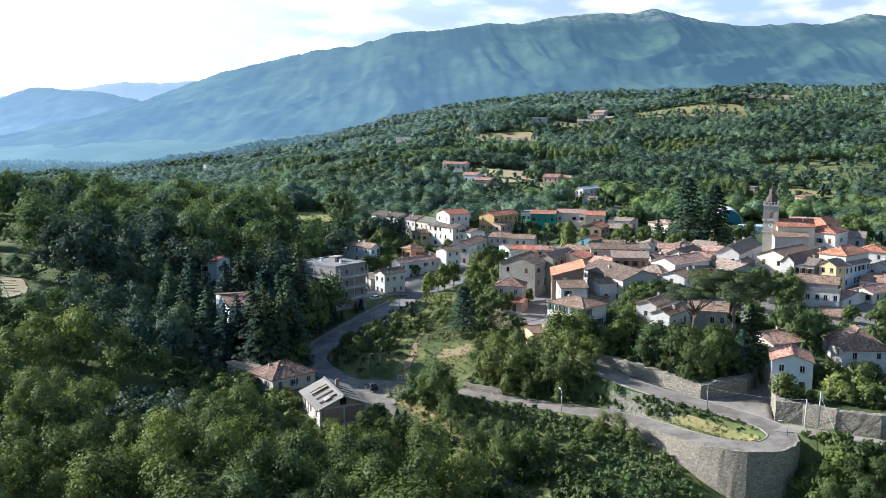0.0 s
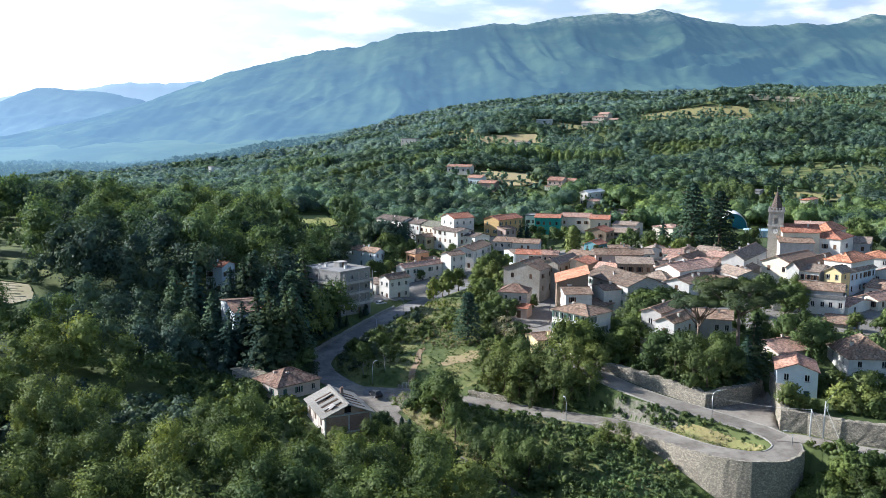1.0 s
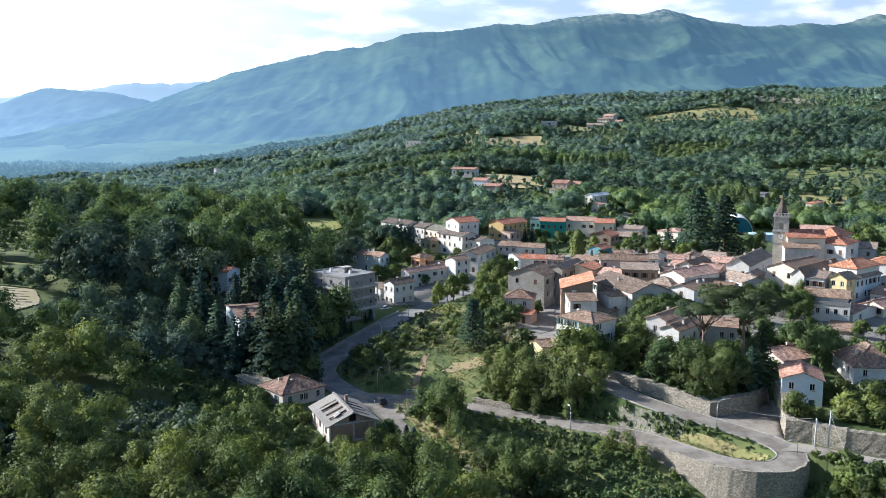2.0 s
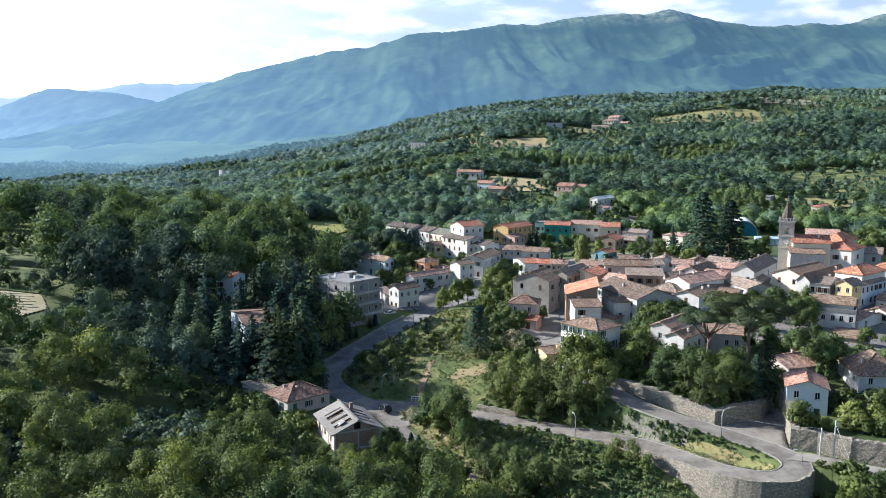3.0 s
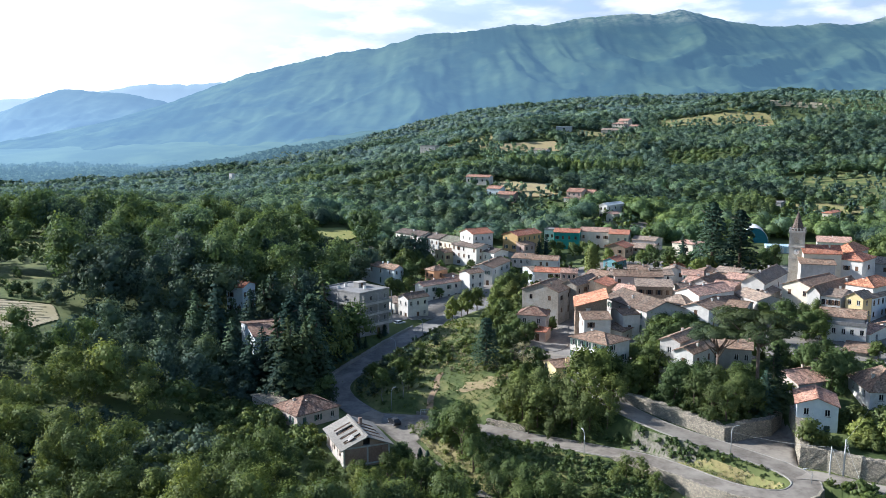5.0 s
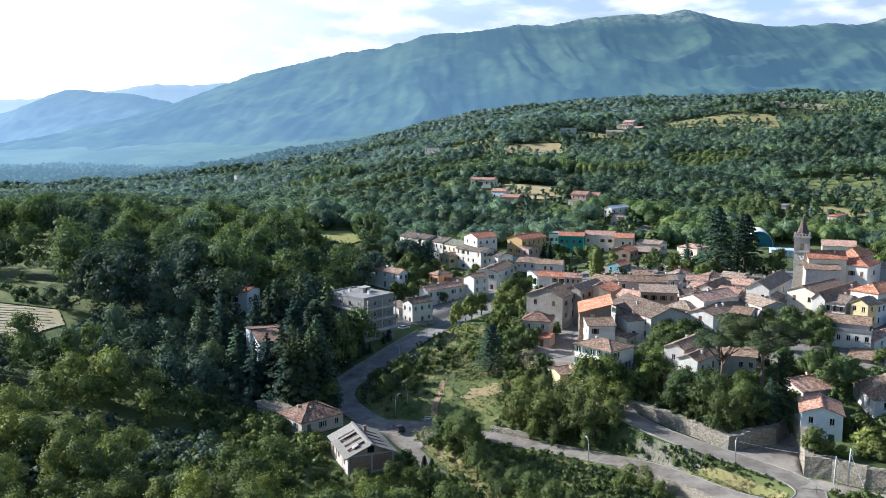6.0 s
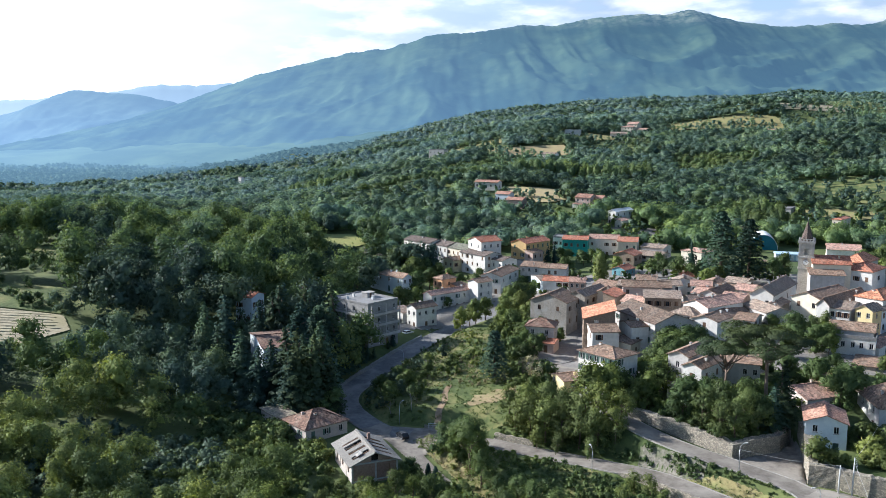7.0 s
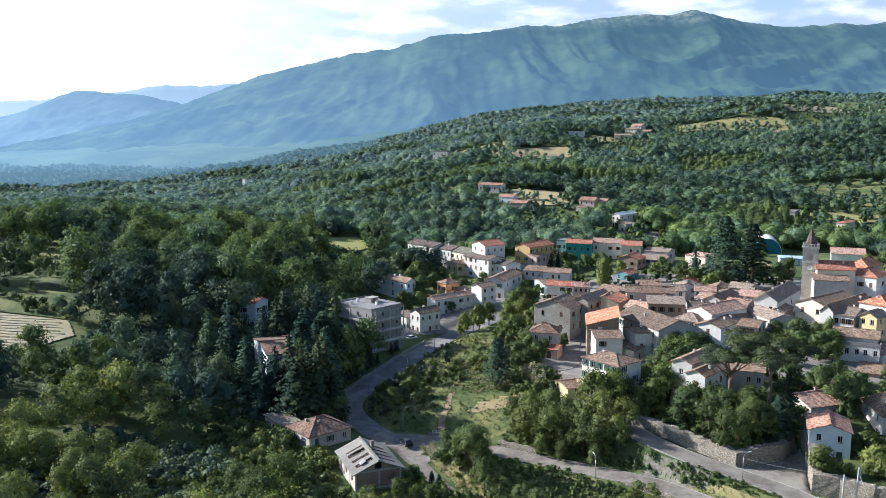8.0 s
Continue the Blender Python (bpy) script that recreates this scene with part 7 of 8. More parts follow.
for x, y, k in ((9.5, 187.4, 0.8), (12.4, 185.6, 0.95), (11.6, 191.0, 0.9), (15.8, 183.4, 1.0), (16.4, 188.4, 0.95), (19.4, 181.4, 0.95), (20.6, 186.4, 0.9), (22.8, 179.6, 1.0), (24.6, 184.2, 0.95), (26.4, 177.9, 0.95), (28.2, 182.0, 0.95), (30.0, 176.6, 0.8), (31.6, 180.0, 0.8), (8, 192.0, 0.7), (13.8, 181.6, 0.5), (18.0, 178.6, 0.5), (24.6, 175.4, 0.5)):
    tree("near_light", x, y, k, group="trees above the lower road")
for x, y, k in ((27.0, 189.6, 1.0), (30.6, 190.4, 1.05), (33.6, 191.6, 0.8), (39.6, 192.6, 0.85), (43.2, 196.2, 0.95), (41.2, 200.0, 0.85), (36.4, 188.4, 0.75), (46.8, 199.5, 0.9)):
    tree("oak", x, y, k, group="trees by the white house")
for x, y, k in ((44.8, 180.4, 0.8), (48.0, 176.6, 0.85), (50.2, 171.0, 0.85), (53.0, 170.4, 0.8), (55.6, 172.6, 0.9), (58.6, 173.8, 0.85), (52.4, 178.2, 0.95), (56.6, 178.0, 0.85), (46.6, 184.0, 0.9), (51.0, 183.0, 0.9)):
    tree("near_light" if x < 57 and y < 179 else "oak", x, y, k, group="trees on the terrace")
for x, y, k in ((54.6, 183.6, 1.06), (62.6, 181.8, 1.24)):
    tree("pine", x, y, k, group="umbrella pines")
tree("greyfir", 65.0, 177.6, 1.15)
tree("fir", 62.2, 174.9, 0.8)
for x, y, k in ((65.2, 158.6, 1.75), (67.6, 157.4, 1.0), (69.8, 157.2, 0.8), (76.4, 160.6, 1.6), (79.8, 159.5, 1.6), (75.2, 155.2, 1.3), (79.2, 154.2, 1.5), (83, 153.6, 1.4), (87.5, 153.0, 1.3), (73.6, 156.4, 1.0), (82.5, 165.5, 1.9), (76.8, 166.8, 1.8)):
    tree("bush", x, y, k, group="garden shrubs by the pale house")
for x, y, k in ((80.5, 186.5, 0.85), (84.5, 190.5, 0.8), (77.5, 194.0, 0.75), (81, 199.5, 0.62), (85.5, 202.6, 0.6), (73.4, 199.8, 0.7), (70.6, 205.4, 0.7)):
    tree("oak", x, y, k, group="dark garden trees")
tree("cedar", 86.0, 302.0, 1.3)
tree("cedar", 97.0, 306.0, 1.05)
tree("poplar", 46.5, 316.6, 1.05)
for x, y, k in ((-4.4, 275.4, 0.85), (0.4, 277.8, 0.85), (3.6, 281.6, 0.75), (-1.6, 283.2, 0.75)):
    tree("light", x, y, k, group="roadside trees")
for x, y, k in ((11.6, 284.5, 0.9), (14.6, 289.6, 0.95), (17.6, 294.5, 0.8), (13.0, 278.5, 0.75)):
    tree("light", x, y, k, group="trees behind the stone house")
tree("oak", 11.4, 262.0, 0.78)
tree("oak", 8.6, 268.0, 0.62)
tree("cedar", 5.2, 215.6, 0.62)
tree("thin", 14.4, 207.6, 0.95)
tree("thin", 12.2, 212.5, 0.7)
for x, y, k in ((-0.6, 171.8, 1.08), (1.6, 167.4, 0.85), (-2.6, 176.4, 0.62)):
    tree("near_oak", x, y, k, group="trees at the lane's corner")
for x, y, k in ((-6.6, 182.2, 1.5), (-4.6, 184.2, 1.2), (-4.4, 178.2, 1.7), (-2.0, 181.0, 1.7), (1.2, 176.6, 1.5), (-6.9, 179.2, 1.1), (-3.6, 175.4, 1.4)):
    tree("darkbush", x, y, k, group="shrubs at the lane's corner")
for x, y, k in ((-22.6, 206.0, 0.36), (-18.6, 211.0, 0.4), (-21.5, 218.0, 0.42), (-15.0, 230.5, 0.36), (-9.0, 240.0, 0.4)):
    tree("dark", x, y, k, group="small dark garden trees")
for x, y in ((-20.2, 200.6), (-15.0, 199.9), (-12.6, 226.2)):
    tree("sapling", x, y, 1.0, group="young garden trees")
for x, y, k in ((-13.6, 163.2, 1.2), (-11.6, 166.2, 0.9), (-13.2, 168.6, 0.9), (-10.6, 161.4, 1.0)):
    tree("darkbush", x, y, k, group="shrubs beside the ruin")
for x, y, k in ((-20.5, 149.5, 0.55), (-16.2, 150.2, 0.5), (-24.2, 150.6, 0.5), (-18.2, 145.2, 0.7), (-13.4, 145.4, 0.55), (-27.6, 149.0, 0.6)):
    tree("near_light", x, y, k, group="trees below the ruin")
tree("cypress", -9.2, 167.4, 0.42)
tree("cypress", -7.6, 164.8, 0.45)
for x, y, k in ((31.0, 362.5, 0.75), (34.0, 366.5, 0.8)):
    tree("fir", x, y, k, group="conifers by the ochre house")
for x, y, k in ((40.5, 372.5, 0.6), (45.5, 369.5, 0.62), (50.5, 371.5, 0.6), (54.2, 375.0, 0.55), (37.5, 376.5, 0.55), (76.5, 322.5, 0.85), (79.5, 315.5, 0.7), (72.5, 330.5, 0.7), (83.5, 297.0, 0.75), (78.6, 292.0, 0.7), (74.0, 287.0, 0.55), (104, 315, 0.8), (111, 322, 0.8), (118, 330, 0.75), (108.5, 306.0, 0.6)):
    tree("oak", x, y, k, group="trees among the houses")
for x, y, k in ((-9.5, 301.5, 0.4), (6.5, 322.0, 0.55), (2.0, 341.0, 0.5), (18.0, 327.5, 0.5), (22.5, 320.5, 0.45), (16.0, 341.5, 0.55), (30.5, 345.5, 0.5), (37.0, 352.0, 0.6), (52.0, 355.0, 0.7), (57.5, 348.0, 0.6), (61.0, 366.0, 0.5), (70.0, 340.0, 0.6), (20.0, 308.0, 0.55), (17.6, 300.6, 0.6), (47.5, 297.5, 0.5), (142, 300, 0.9), (150, 306, 0.9), (146, 318, 1.0), (156, 322, 1.0), (160, 338, 1.1), (150, 336, 0.9), (146, 268, 0.8), (150, 282, 0.9)):
    tree("oak", x, y, k, group="trees among the houses")
for x, y, k in ((-26.5, 352.0, 0.8), (-21.0, 357.0, 0.7), (-15.0, 352.5, 0.6), (-10.5, 346.5, 0.5), (-33.0, 366.0, 0.9), (46.0, 362.5, 0.6), (66.0, 372.0, 0.5), (76.0, 356.0, 0.6), (30.5, 371.5, 0.5)):
    tree("oak", x, y, k, group="trees before the terraces")
tree("fir", 84.5, 336.5, 1.05)
tree("fir", 88.6, 331.6, 0.8)
for x, y, k in ((90.4, 229.2, 0.62), (94.6, 232.0, 0.58), (87.4, 224.6, 0.55), (92.0, 224.2, 0.5)):
    tree("light", x, y, k, group="trees by the long white house")
for x, y, k in ((53.6, 213.6, 0.85), (57.6, 211.2, 0.8), (50.0, 209.6, 0.8), (46.5, 207.2, 0.7)):
    tree("oak", x, y, k, group="trees behind the garden villa")
for x, y, k in ((-17.6, 330.5, 0.8), (-21.5, 322.5, 0.9), (-26.0, 336.0, 0.9), (-24.0, 346.0, 1.0), (-29.0, 361.0, 1.0), (-6.0, 335.0, 0.5), (0.5, 333.5, 0.5), (-24.5, 300.5, 0.75), (-21.5, 306.5, 0.7), (-27.5, 308.5, 0.6), (-14.0, 313.0, 0.5)):
    tree("oak", x, y, k, group="trees between the white terraces")
# firs round the shaded houses left of the road
FIRS = random.Random(9)
for i in range(44):
    x, y = FIRS.uniform(-60, -37.5), FIRS.uniform(198, 254)
    if any(math.hypot(x - q[0], y - q[1]) < 2.2 for b in HOUSE_BOXES for q in b) or any(bool(inside(b, x, y)) for b in HOUSE_BOXES):
        continue
    if -0.278 < x / y < -0.245 and y < 258:
        continue
    if float(road_near(x, y)[0]) < 3.0 or (y < 205 and x < -50):
        continue
    tree(FIRS.choice(("fir", "fir", "greyfir")), x, y, FIRS.uniform(1.15, 1.8), group="firs beside the shaded road")
for i in range(first(MAIN, -31, 204), first(MAIN, -17, 262), 2):
    d = MAIN[i + 1] - MAIN[i - 1]
    s = np.array([-d[1], d[0]]) / np.hypot(d[0], d[1])
    for off in (6.4 + FIRS.uniform(-0.6, 0.8), 10.2 + FIRS.uniform(-0.8, 0.8)):
        x, y = float(MAIN[i][0] + s[0] * off), float(MAIN[i][1] + s[1] * off)
        if any(bool(inside(b, x, y)) for b in HOUSE_BOXES) or FIRS.random() < 0.2:
            continue
        tree(FIRS.choice(("fir", "fir", "fir", "greyfir")), x, y, FIRS.uniform(0.9, 1.5) if y < 236 else FIRS.uniform(0.25, 0.4), group="trees shading the road")
for x, y, k in ((-65.5, 213.0, 1.5), (-71.0, 220.0, 1.7), (-68.0, 228.0, 1.8), (-60.5, 236.0, 1.5), (-41.5, 206.5, 1.35), (-43.5, 213.5, 1.6), (-43.0, 222.0, 1.7), (-40.0, 230.5, 1.5), (-36.5, 238.5, 1.0), (-48.0, 228.5, 1.8)):
    tree("fir", x, y, 0.85 * k, group="tall firs shading the road")
for x, y, k in ((-39.0, 251.0, 1.0), (-42.0, 248.0, 1.1), (-36.4, 252.6, 0.85), (-45.0, 251.6, 1.05)):
    tree("fir", x, y, k, group="firs before the apartment block")
for x, y, k in ((-22.8, 362.0, 1.25), (-28.0, 362.0, 1.3), (-18.6, 363.0, 1.1), (-25.0, 356.0, 1.1), (-33.5, 360.0, 0.9)):
    tree("dark", x, y, k, group="tall trees before the terraces")
for x, y, k in ((14.4, 274.2, 1.05), (12.4, 284.0, 1.0), (17.4, 266.8, 0.8), (17.6, 290.0, 0.9), (9.6, 276.0, 0.8), (21.0, 260.5, 0.6)):
    tree("light", x, y, k, group="light trees beside the village street")
for x, y, k in ((-21.0, 207.0, 0.5), (-17.0, 213.0, 0.55), (-24.0, 214.6, 0.42), (-14.0, 204.6, 0.4), (-19.6, 220.0, 0.5), (-12.4, 222.0, 0.45)):
    tree("oak", x, y, k, group="small trees in the shaded garden")
for x, y, k in ((18.6, 244.6, 0.6), (25.6, 250.6, 0.42), (16.0, 251.0, 0.7), (14.6, 242.0, 0.6), (24.4, 246.0, 0.35)):
    tree("oak", x, y, k, group="trees round the red-roofed house")
for x, y, k in ((-41.0, 322.0, 1.2), (-38.0, 331.0, 1.2), (-43.0, 312.0, 1.1), (-36.5, 340.0, 0.9)):
    tree("dark", x, y, k, group="trees shading the long pale house")
tree("fir", -50.2, 206.0, 1.25)
tree("greyfir", -47.4, 208.6, 1.1)
tree("fir", -52.8, 204.0, 1.1)
for x, y, k in ((-54.0, 204.6, 0.55), (-57.4, 207.0, 0.6), (-52.4, 202.0, 0.5)):
    tree("dark", x, y, k, group="low trees before the blue house")
for x, y, k in ((62.6, 140.4, 1.5), (64.4, 142.0, 1.4), (66.4, 142.8, 1.4), (64.0, 139.0, 1.6), (68.6, 141.6, 1.3), (66.4, 140.0, 1.5), (71.0, 140.4, 1.3)):
    tree("darkbush", x, y, k, group="dark shrubs below the bend")
for x, y, k in ((46.0, 182.0, 0.75), (50.0, 181.0, 0.85), (54.6, 182.4, 0.75), (59.6, 184.0, 0.8), (63.6, 186.6, 0.7)):
    tree("oak", x, y, k, group="trees before the garden houses")
for x, y, k in ((106.0, 203.0, 0.6), (102.4, 199.6, 0.55), (98.6, 203.6, 0.5), (109.6, 206.6, 0.6)):
    tree("oak", x, y, k, group="trees below the pinkish-roofed house")
tree("cedar", -45.5, 216.5, 0.95)
tree("cedar", -43.0, 232.0, 0.85)
tree("greyfir", -46.0, 203.5, 1.5)
tree("greyfir", -43.6, 199.5, 1.1)

# ---- woods ----
VILLAGE = [(-42, 255), (-46, 300), (-42, 335), (-38, 384), (-26, 400), (10, 398), (60, 406), (110, 395), (130, 425), (186, 410), (172, 330), (152, 300), (140, 215), (125, 146), (60, 146),
           (36, 178), (12, 188), (8, 240), (-5, 275), (-28, 262)]
SCRUBBY = [(-62, 152), (-36, 150), (-30, 158), (-27, 170), (-33, 178), (-42, 192), (-62, 196)]
JUNCTION = [(-36, 172), (-8, 158), (4, 158), (6, 176), (-2, 200), (-30, 205)]
GAPS = [[(-92, 160), (-60, 156), (-48, 164), (-56, 178), (-88, 180)], [(-110, 224), (-62, 221), (-58, 236), (-70, 242), (-108, 240)], [(-92, 140), (-45, 138), (-40, 149), (-90, 151)]]
# CLEARS: openings cut along the camera's sight lines to a field, shed and houses.
CLEARS = [[(-72, 392), (-54, 392), (-44, 336), (-58, 326)], [(-52, 378), (-32, 378), (-27, 340), (-40, 330)], [(-72.5, 263), (-62.5, 263), (-57.5, 236), (-66.5, 236)], [(-61, 219), (-51, 218), (-47, 194), (-56, 194)]]
OPEN = GAPS + CLEARS + [JUNCTION, VILLAGE, GARDEN, SLOPE, ISLAND, SCRUBBY] + FIELDS + FRONTS + HOUSE_FRONTS + [p for p, z in TERRACES] + [p for p, z in YARDS]


def clear_mask(x, y, margin):
    ok = np.ones(len(x), bool)
    for poly in OPEN:
        ok &= ~inside(poly, x, y)
    for b in HOUSE_BOXES:
        q = np.array(b)
        lo, hi = q.min(0) - margin, q.max(0) + margin
        ok &= ~((x > lo[0]) & (x < hi[0]) & (y > lo[1]) & (y < hi[1]))
    near = (x > -60) & (x < 150) & (y > 110) & (y < 330)
    if near.any():
        d, _ = road_near(x[near], y[near])
        ok[near] &= d > margin
    return ok


def scatter(x0, x1, y0, y1, step, seed, margin, fan):
    rng = np.random.default_rng(seed)
    X, Y = np.meshgrid(np.arange(x0, x1, step), np.arange(y0, y1, step))
    x = X.ravel() + rng.uniform(-0.42, 0.42, X.size) * step
    y = Y.ravel() + rng.uniform(-0.42, 0.42, X.size) * step
    k = (x > -fan * y - 25) & (x < 0.525 * y + 18) & ((y < 1440) | (x < -120))
    x, y = x[k], y[k]
    k = clear_mask(x, y, margin)
    return x[k], y[k], rng


def wood_tone(x, y):
    return np.sin(x * 0.031 + 1.7) * np.sin(y * 0.027 + 0.6) + 0.6 * np.sin(x * 0.083 + y * 0.05) + 0.5 * np.sin(y * 0.11 - x * 0.02)


# the nearest wood, tree by tree; what stands further in is one mass
wx, wy, wr = scatter(-105, 6, 92, 168, 6.0, 3, 2.6, 0.60)
tone = wood_tone(wx, wy)
rest = {"near_light": [], "near_oak": []}
for x, y, t in zip(wx, wy, tone):
    if x > -34 and y > 138:
        kind, k = wr.choice(["near_light", "near_oak"]), wr.uniform(0.55, 0.85)
    else:
        kind, k = ("near_light" if t > -0.25 else "near_oak"), wr.uniform(0.8, 1.15) * min(1.4, max(0.6, 1 + 0.3 * float(wood_tone(2.4 * x + 3, 2.8 * y))))
    if x > -34 and y > 138:
        tree(kind, float(x), float(y), float(k) * 0.75, group="young trees below the ruin")
    elif y > 110 or x < -70:
        rest[kind].append((x, y))
    else:
        tree(kind, float(x), float(y), float(k), group="near wood")


def crown_set(seeds, n, radius, z0, z1, leaf, lobes, core, cores=99, jitter=0.5):
    return [lobed_crown(s, n, radius, z0, z1, leaf, lobes, core, 1.1, cores, 0, jitter) for s in seeds]


def wood_mass(name, label, spots, sets, material, rng, lo, hi, tall=(0.85, 1.2)):
    """One mesh of many crowns."""
    vs, fs, k = [], [], 0
    zs = height(spots[0], spots[1])
    for x, y, z in zip(spots[0], spots[1], zs):
        v, f = sets[rng.integers(len(sets))]
        a, s = rng.uniform(0, 6.28), rng.uniform(lo, hi)
        c, s_ = math.cos(a) * s, math.sin(a) * s
        w = np.empty_like(v)
        w[:, 0], w[:, 1], w[:, 2] = v[:, 0] * c - v[:, 1] * s_ + x, v[:, 0] * s_ + v[:, 1] * c + y, v[:, 2] * s * rng.uniform(*tall) + z
        turn, up = math.cos(a), math.sin(a)
        w[:, 3], w[:, 4], w[:, 5] = v[:, 3] * turn - v[:, 4] * up, v[:, 3] * up + v[:, 4] * turn, v[:, 5]
        vs.append(w)
        fs.append(f + k)
        k += len(v)
    if vs:
        tagged(new(name, tri_mesh(name, np.vstack(vs), np.vstack(fs), material)), label, "woods", kind="stuff")


for kind, mat in (("near_light", "leaf_light"), ("near_oak", "leaf_oak")):
    spots = np.array(rest[kind]).T
    wood_mass("woods", "leafy near wood of light green trees" if kind == "near_light" else "leafy near wood of oaks", spots, NEAR_CROWNS[kind], mat, np.random.default_rng(5), 0.75, 1.15)
NEARSET = [lobed_crown(s, 1150, 4.3, 0.4, 10.0, 0.27, 13, 0.58, 1.1, 6, 150, 0.4) for s in (91, 92, 93, 94, 95)]
TALL = [lobed_crown(s, 1400, 5.6, 0.8, 13.0, 0.36, 16, 0.62, 1.0, 8, 190, 0.4) for s in (81, 82, 83, 84, 85)]
MID = [far_crown(s, 4.3, 0.0, 9.6, 1, 12, 280, 0.46) for s in range(101, 109)]
FARSET = [far_crown(s, 4.0, -0.4, 8.8, 0, 7, 84, 0.74) for s in range(111, 123)]
EDGE = [far_crown(s, 4.8, -0.6, 8.6, 0, 5, 28, 1.25) for s in range(123, 131)]
COLUMNS = [far_crown(s, 2.7, 0.0, 13.0, 1, 10, 150, 0.5) for s in range(151, 155)]


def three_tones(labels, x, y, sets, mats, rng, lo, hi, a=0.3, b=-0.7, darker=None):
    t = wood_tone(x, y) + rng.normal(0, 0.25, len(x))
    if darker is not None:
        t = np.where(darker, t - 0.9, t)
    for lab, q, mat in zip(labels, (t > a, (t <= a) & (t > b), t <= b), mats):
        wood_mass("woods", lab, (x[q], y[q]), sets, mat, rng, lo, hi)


x, y, r1 = scatter(-190, 8, 86, 250, 6.6, 3, 2.6, 0.60)
k = ~((y > 244) & (x < -48)) & ~((x > -105) & (x < 6) & (y > 92) & (y < 168))
x, y = x[k], y[k]
# The darker mask puts the slope's shade into the leaf colour.
three_tones(("light green trees at the wood's near side", "leafy wood on the near slope", "wood on the shaded slope with darkened leaves"), x, y, NEARSET, ("leaf_light", "leaf_oak", "leaf_dark"), r1, 0.8, 1.25,
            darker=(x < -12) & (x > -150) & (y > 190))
x, y, r2 = scatter(-250, -46, 244, 400, 10.6, 14, 3.0, 0.60)
# Front rows take dark leaves, which puts in the shade of the wood's edge.
front = (y < 264) & (x > -128) & (x < -40)
wood_mass("woods", "plateau-edge trees with shade darkened into their leaves", (x[front], y[front]), TALL, "leaf_dark", r2, 0.9, 1.35)
x, y = x[~front], y[~front]
three_tones(("bright old trees on the plateau", "tall old trees along the plateau's edge", "dark old trees on the plateau"), x, y, TALL, ("leaf_far", "leaf_mid", "leaf_deep"), r2, 0.85, 1.4, a=1.25, b=-0.7)


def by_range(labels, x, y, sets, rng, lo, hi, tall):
    """Woods, stand by stand; haze down the valley is put into leaf colours."""
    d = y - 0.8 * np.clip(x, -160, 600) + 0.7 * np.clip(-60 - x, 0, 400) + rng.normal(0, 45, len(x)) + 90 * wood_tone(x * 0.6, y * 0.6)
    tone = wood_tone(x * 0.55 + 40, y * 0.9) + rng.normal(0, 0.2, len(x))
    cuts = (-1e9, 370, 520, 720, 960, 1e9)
    for lab, mat, a, b in zip(labels, ("leaf_mid", "leaf_far", "leaf_hill", "leaf_haze_thin", "leaf_haze"), cuts[:-1], cuts[1:]):
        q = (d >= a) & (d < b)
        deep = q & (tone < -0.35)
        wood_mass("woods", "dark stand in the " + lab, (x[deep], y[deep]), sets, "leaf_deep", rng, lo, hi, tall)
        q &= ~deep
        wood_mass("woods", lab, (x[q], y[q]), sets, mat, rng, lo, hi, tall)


PALE_SCRUB = [[(-92, 536), (-60, 540), (-20, 556), (8, 572), (10, 590), (-24, 584), (-62, 566), (-96, 552)],
              [(212, 500), (262, 498), (312, 520), (330, 560), (300, 600), (236, 596), (206, 560)],
              [(-20, 640), (30, 650), (60, 690), (20, 700), (-24, 676)], [(150, 640), (214, 650), (220, 690), (160, 700)]]
POPLARS = [[(28, 604), (120, 596), (124, 612), (30, 622)], [(134, 448), (176, 452), (186, 486), (150, 492)], [(-140, 640), (-84, 650), (-86, 668), (-142, 660)]]


def pale_wood(x, y, sets, rng, label):
    """Takes the scrub slopes and poplar groves out of a wood and plants them with lower or slimmer trees."""
    low, slim = np.zeros(len(x), bool), np.zeros(len(x), bool)
    for p in PALE_SCRUB:
        low |= inside(p, x, y)
    for p in POPLARS:
        slim |= inside(p, x, y)
    slim &= ~low
    if low.any():
        wood_mass("woods", "pale olive scrub " + label, (np.repeat(x[low], 2) + rng.normal(0, 3.0, 2 * low.sum()), np.repeat(y[low], 2) + rng.normal(0, 3.0, 2 * low.sum())), sets, "leaf_pale", rng, 0.35, 0.75, (0.7, 1.0))
    if slim.any():
        wood_mass("woods", "grove of light green poplars " + label, (np.repeat(x[slim], 2) + rng.normal(0, 2.5, 2 * slim.sum()), np.repeat(y[slim], 2) + rng.normal(0, 2.5, 2 * slim.sum())), COLUMNS, "leaf_pale", rng, 0.8, 1.15, (0.8, 1.0))
    return ~(low | slim)


STANDS = ("dense oak wood", "mixed broadleaf wood", "haze-tinted hillside wood", "distant wood with haze-greyed leaves", "distant wood with haze-paled leaves down the valley")
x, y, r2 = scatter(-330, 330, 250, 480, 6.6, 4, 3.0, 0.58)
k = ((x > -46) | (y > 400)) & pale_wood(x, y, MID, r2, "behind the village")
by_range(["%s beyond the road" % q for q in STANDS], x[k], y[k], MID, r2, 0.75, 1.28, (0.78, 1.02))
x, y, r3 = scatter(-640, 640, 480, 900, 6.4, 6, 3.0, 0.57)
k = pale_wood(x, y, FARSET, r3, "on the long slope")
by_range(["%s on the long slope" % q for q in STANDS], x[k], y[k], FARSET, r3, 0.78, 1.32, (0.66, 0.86))
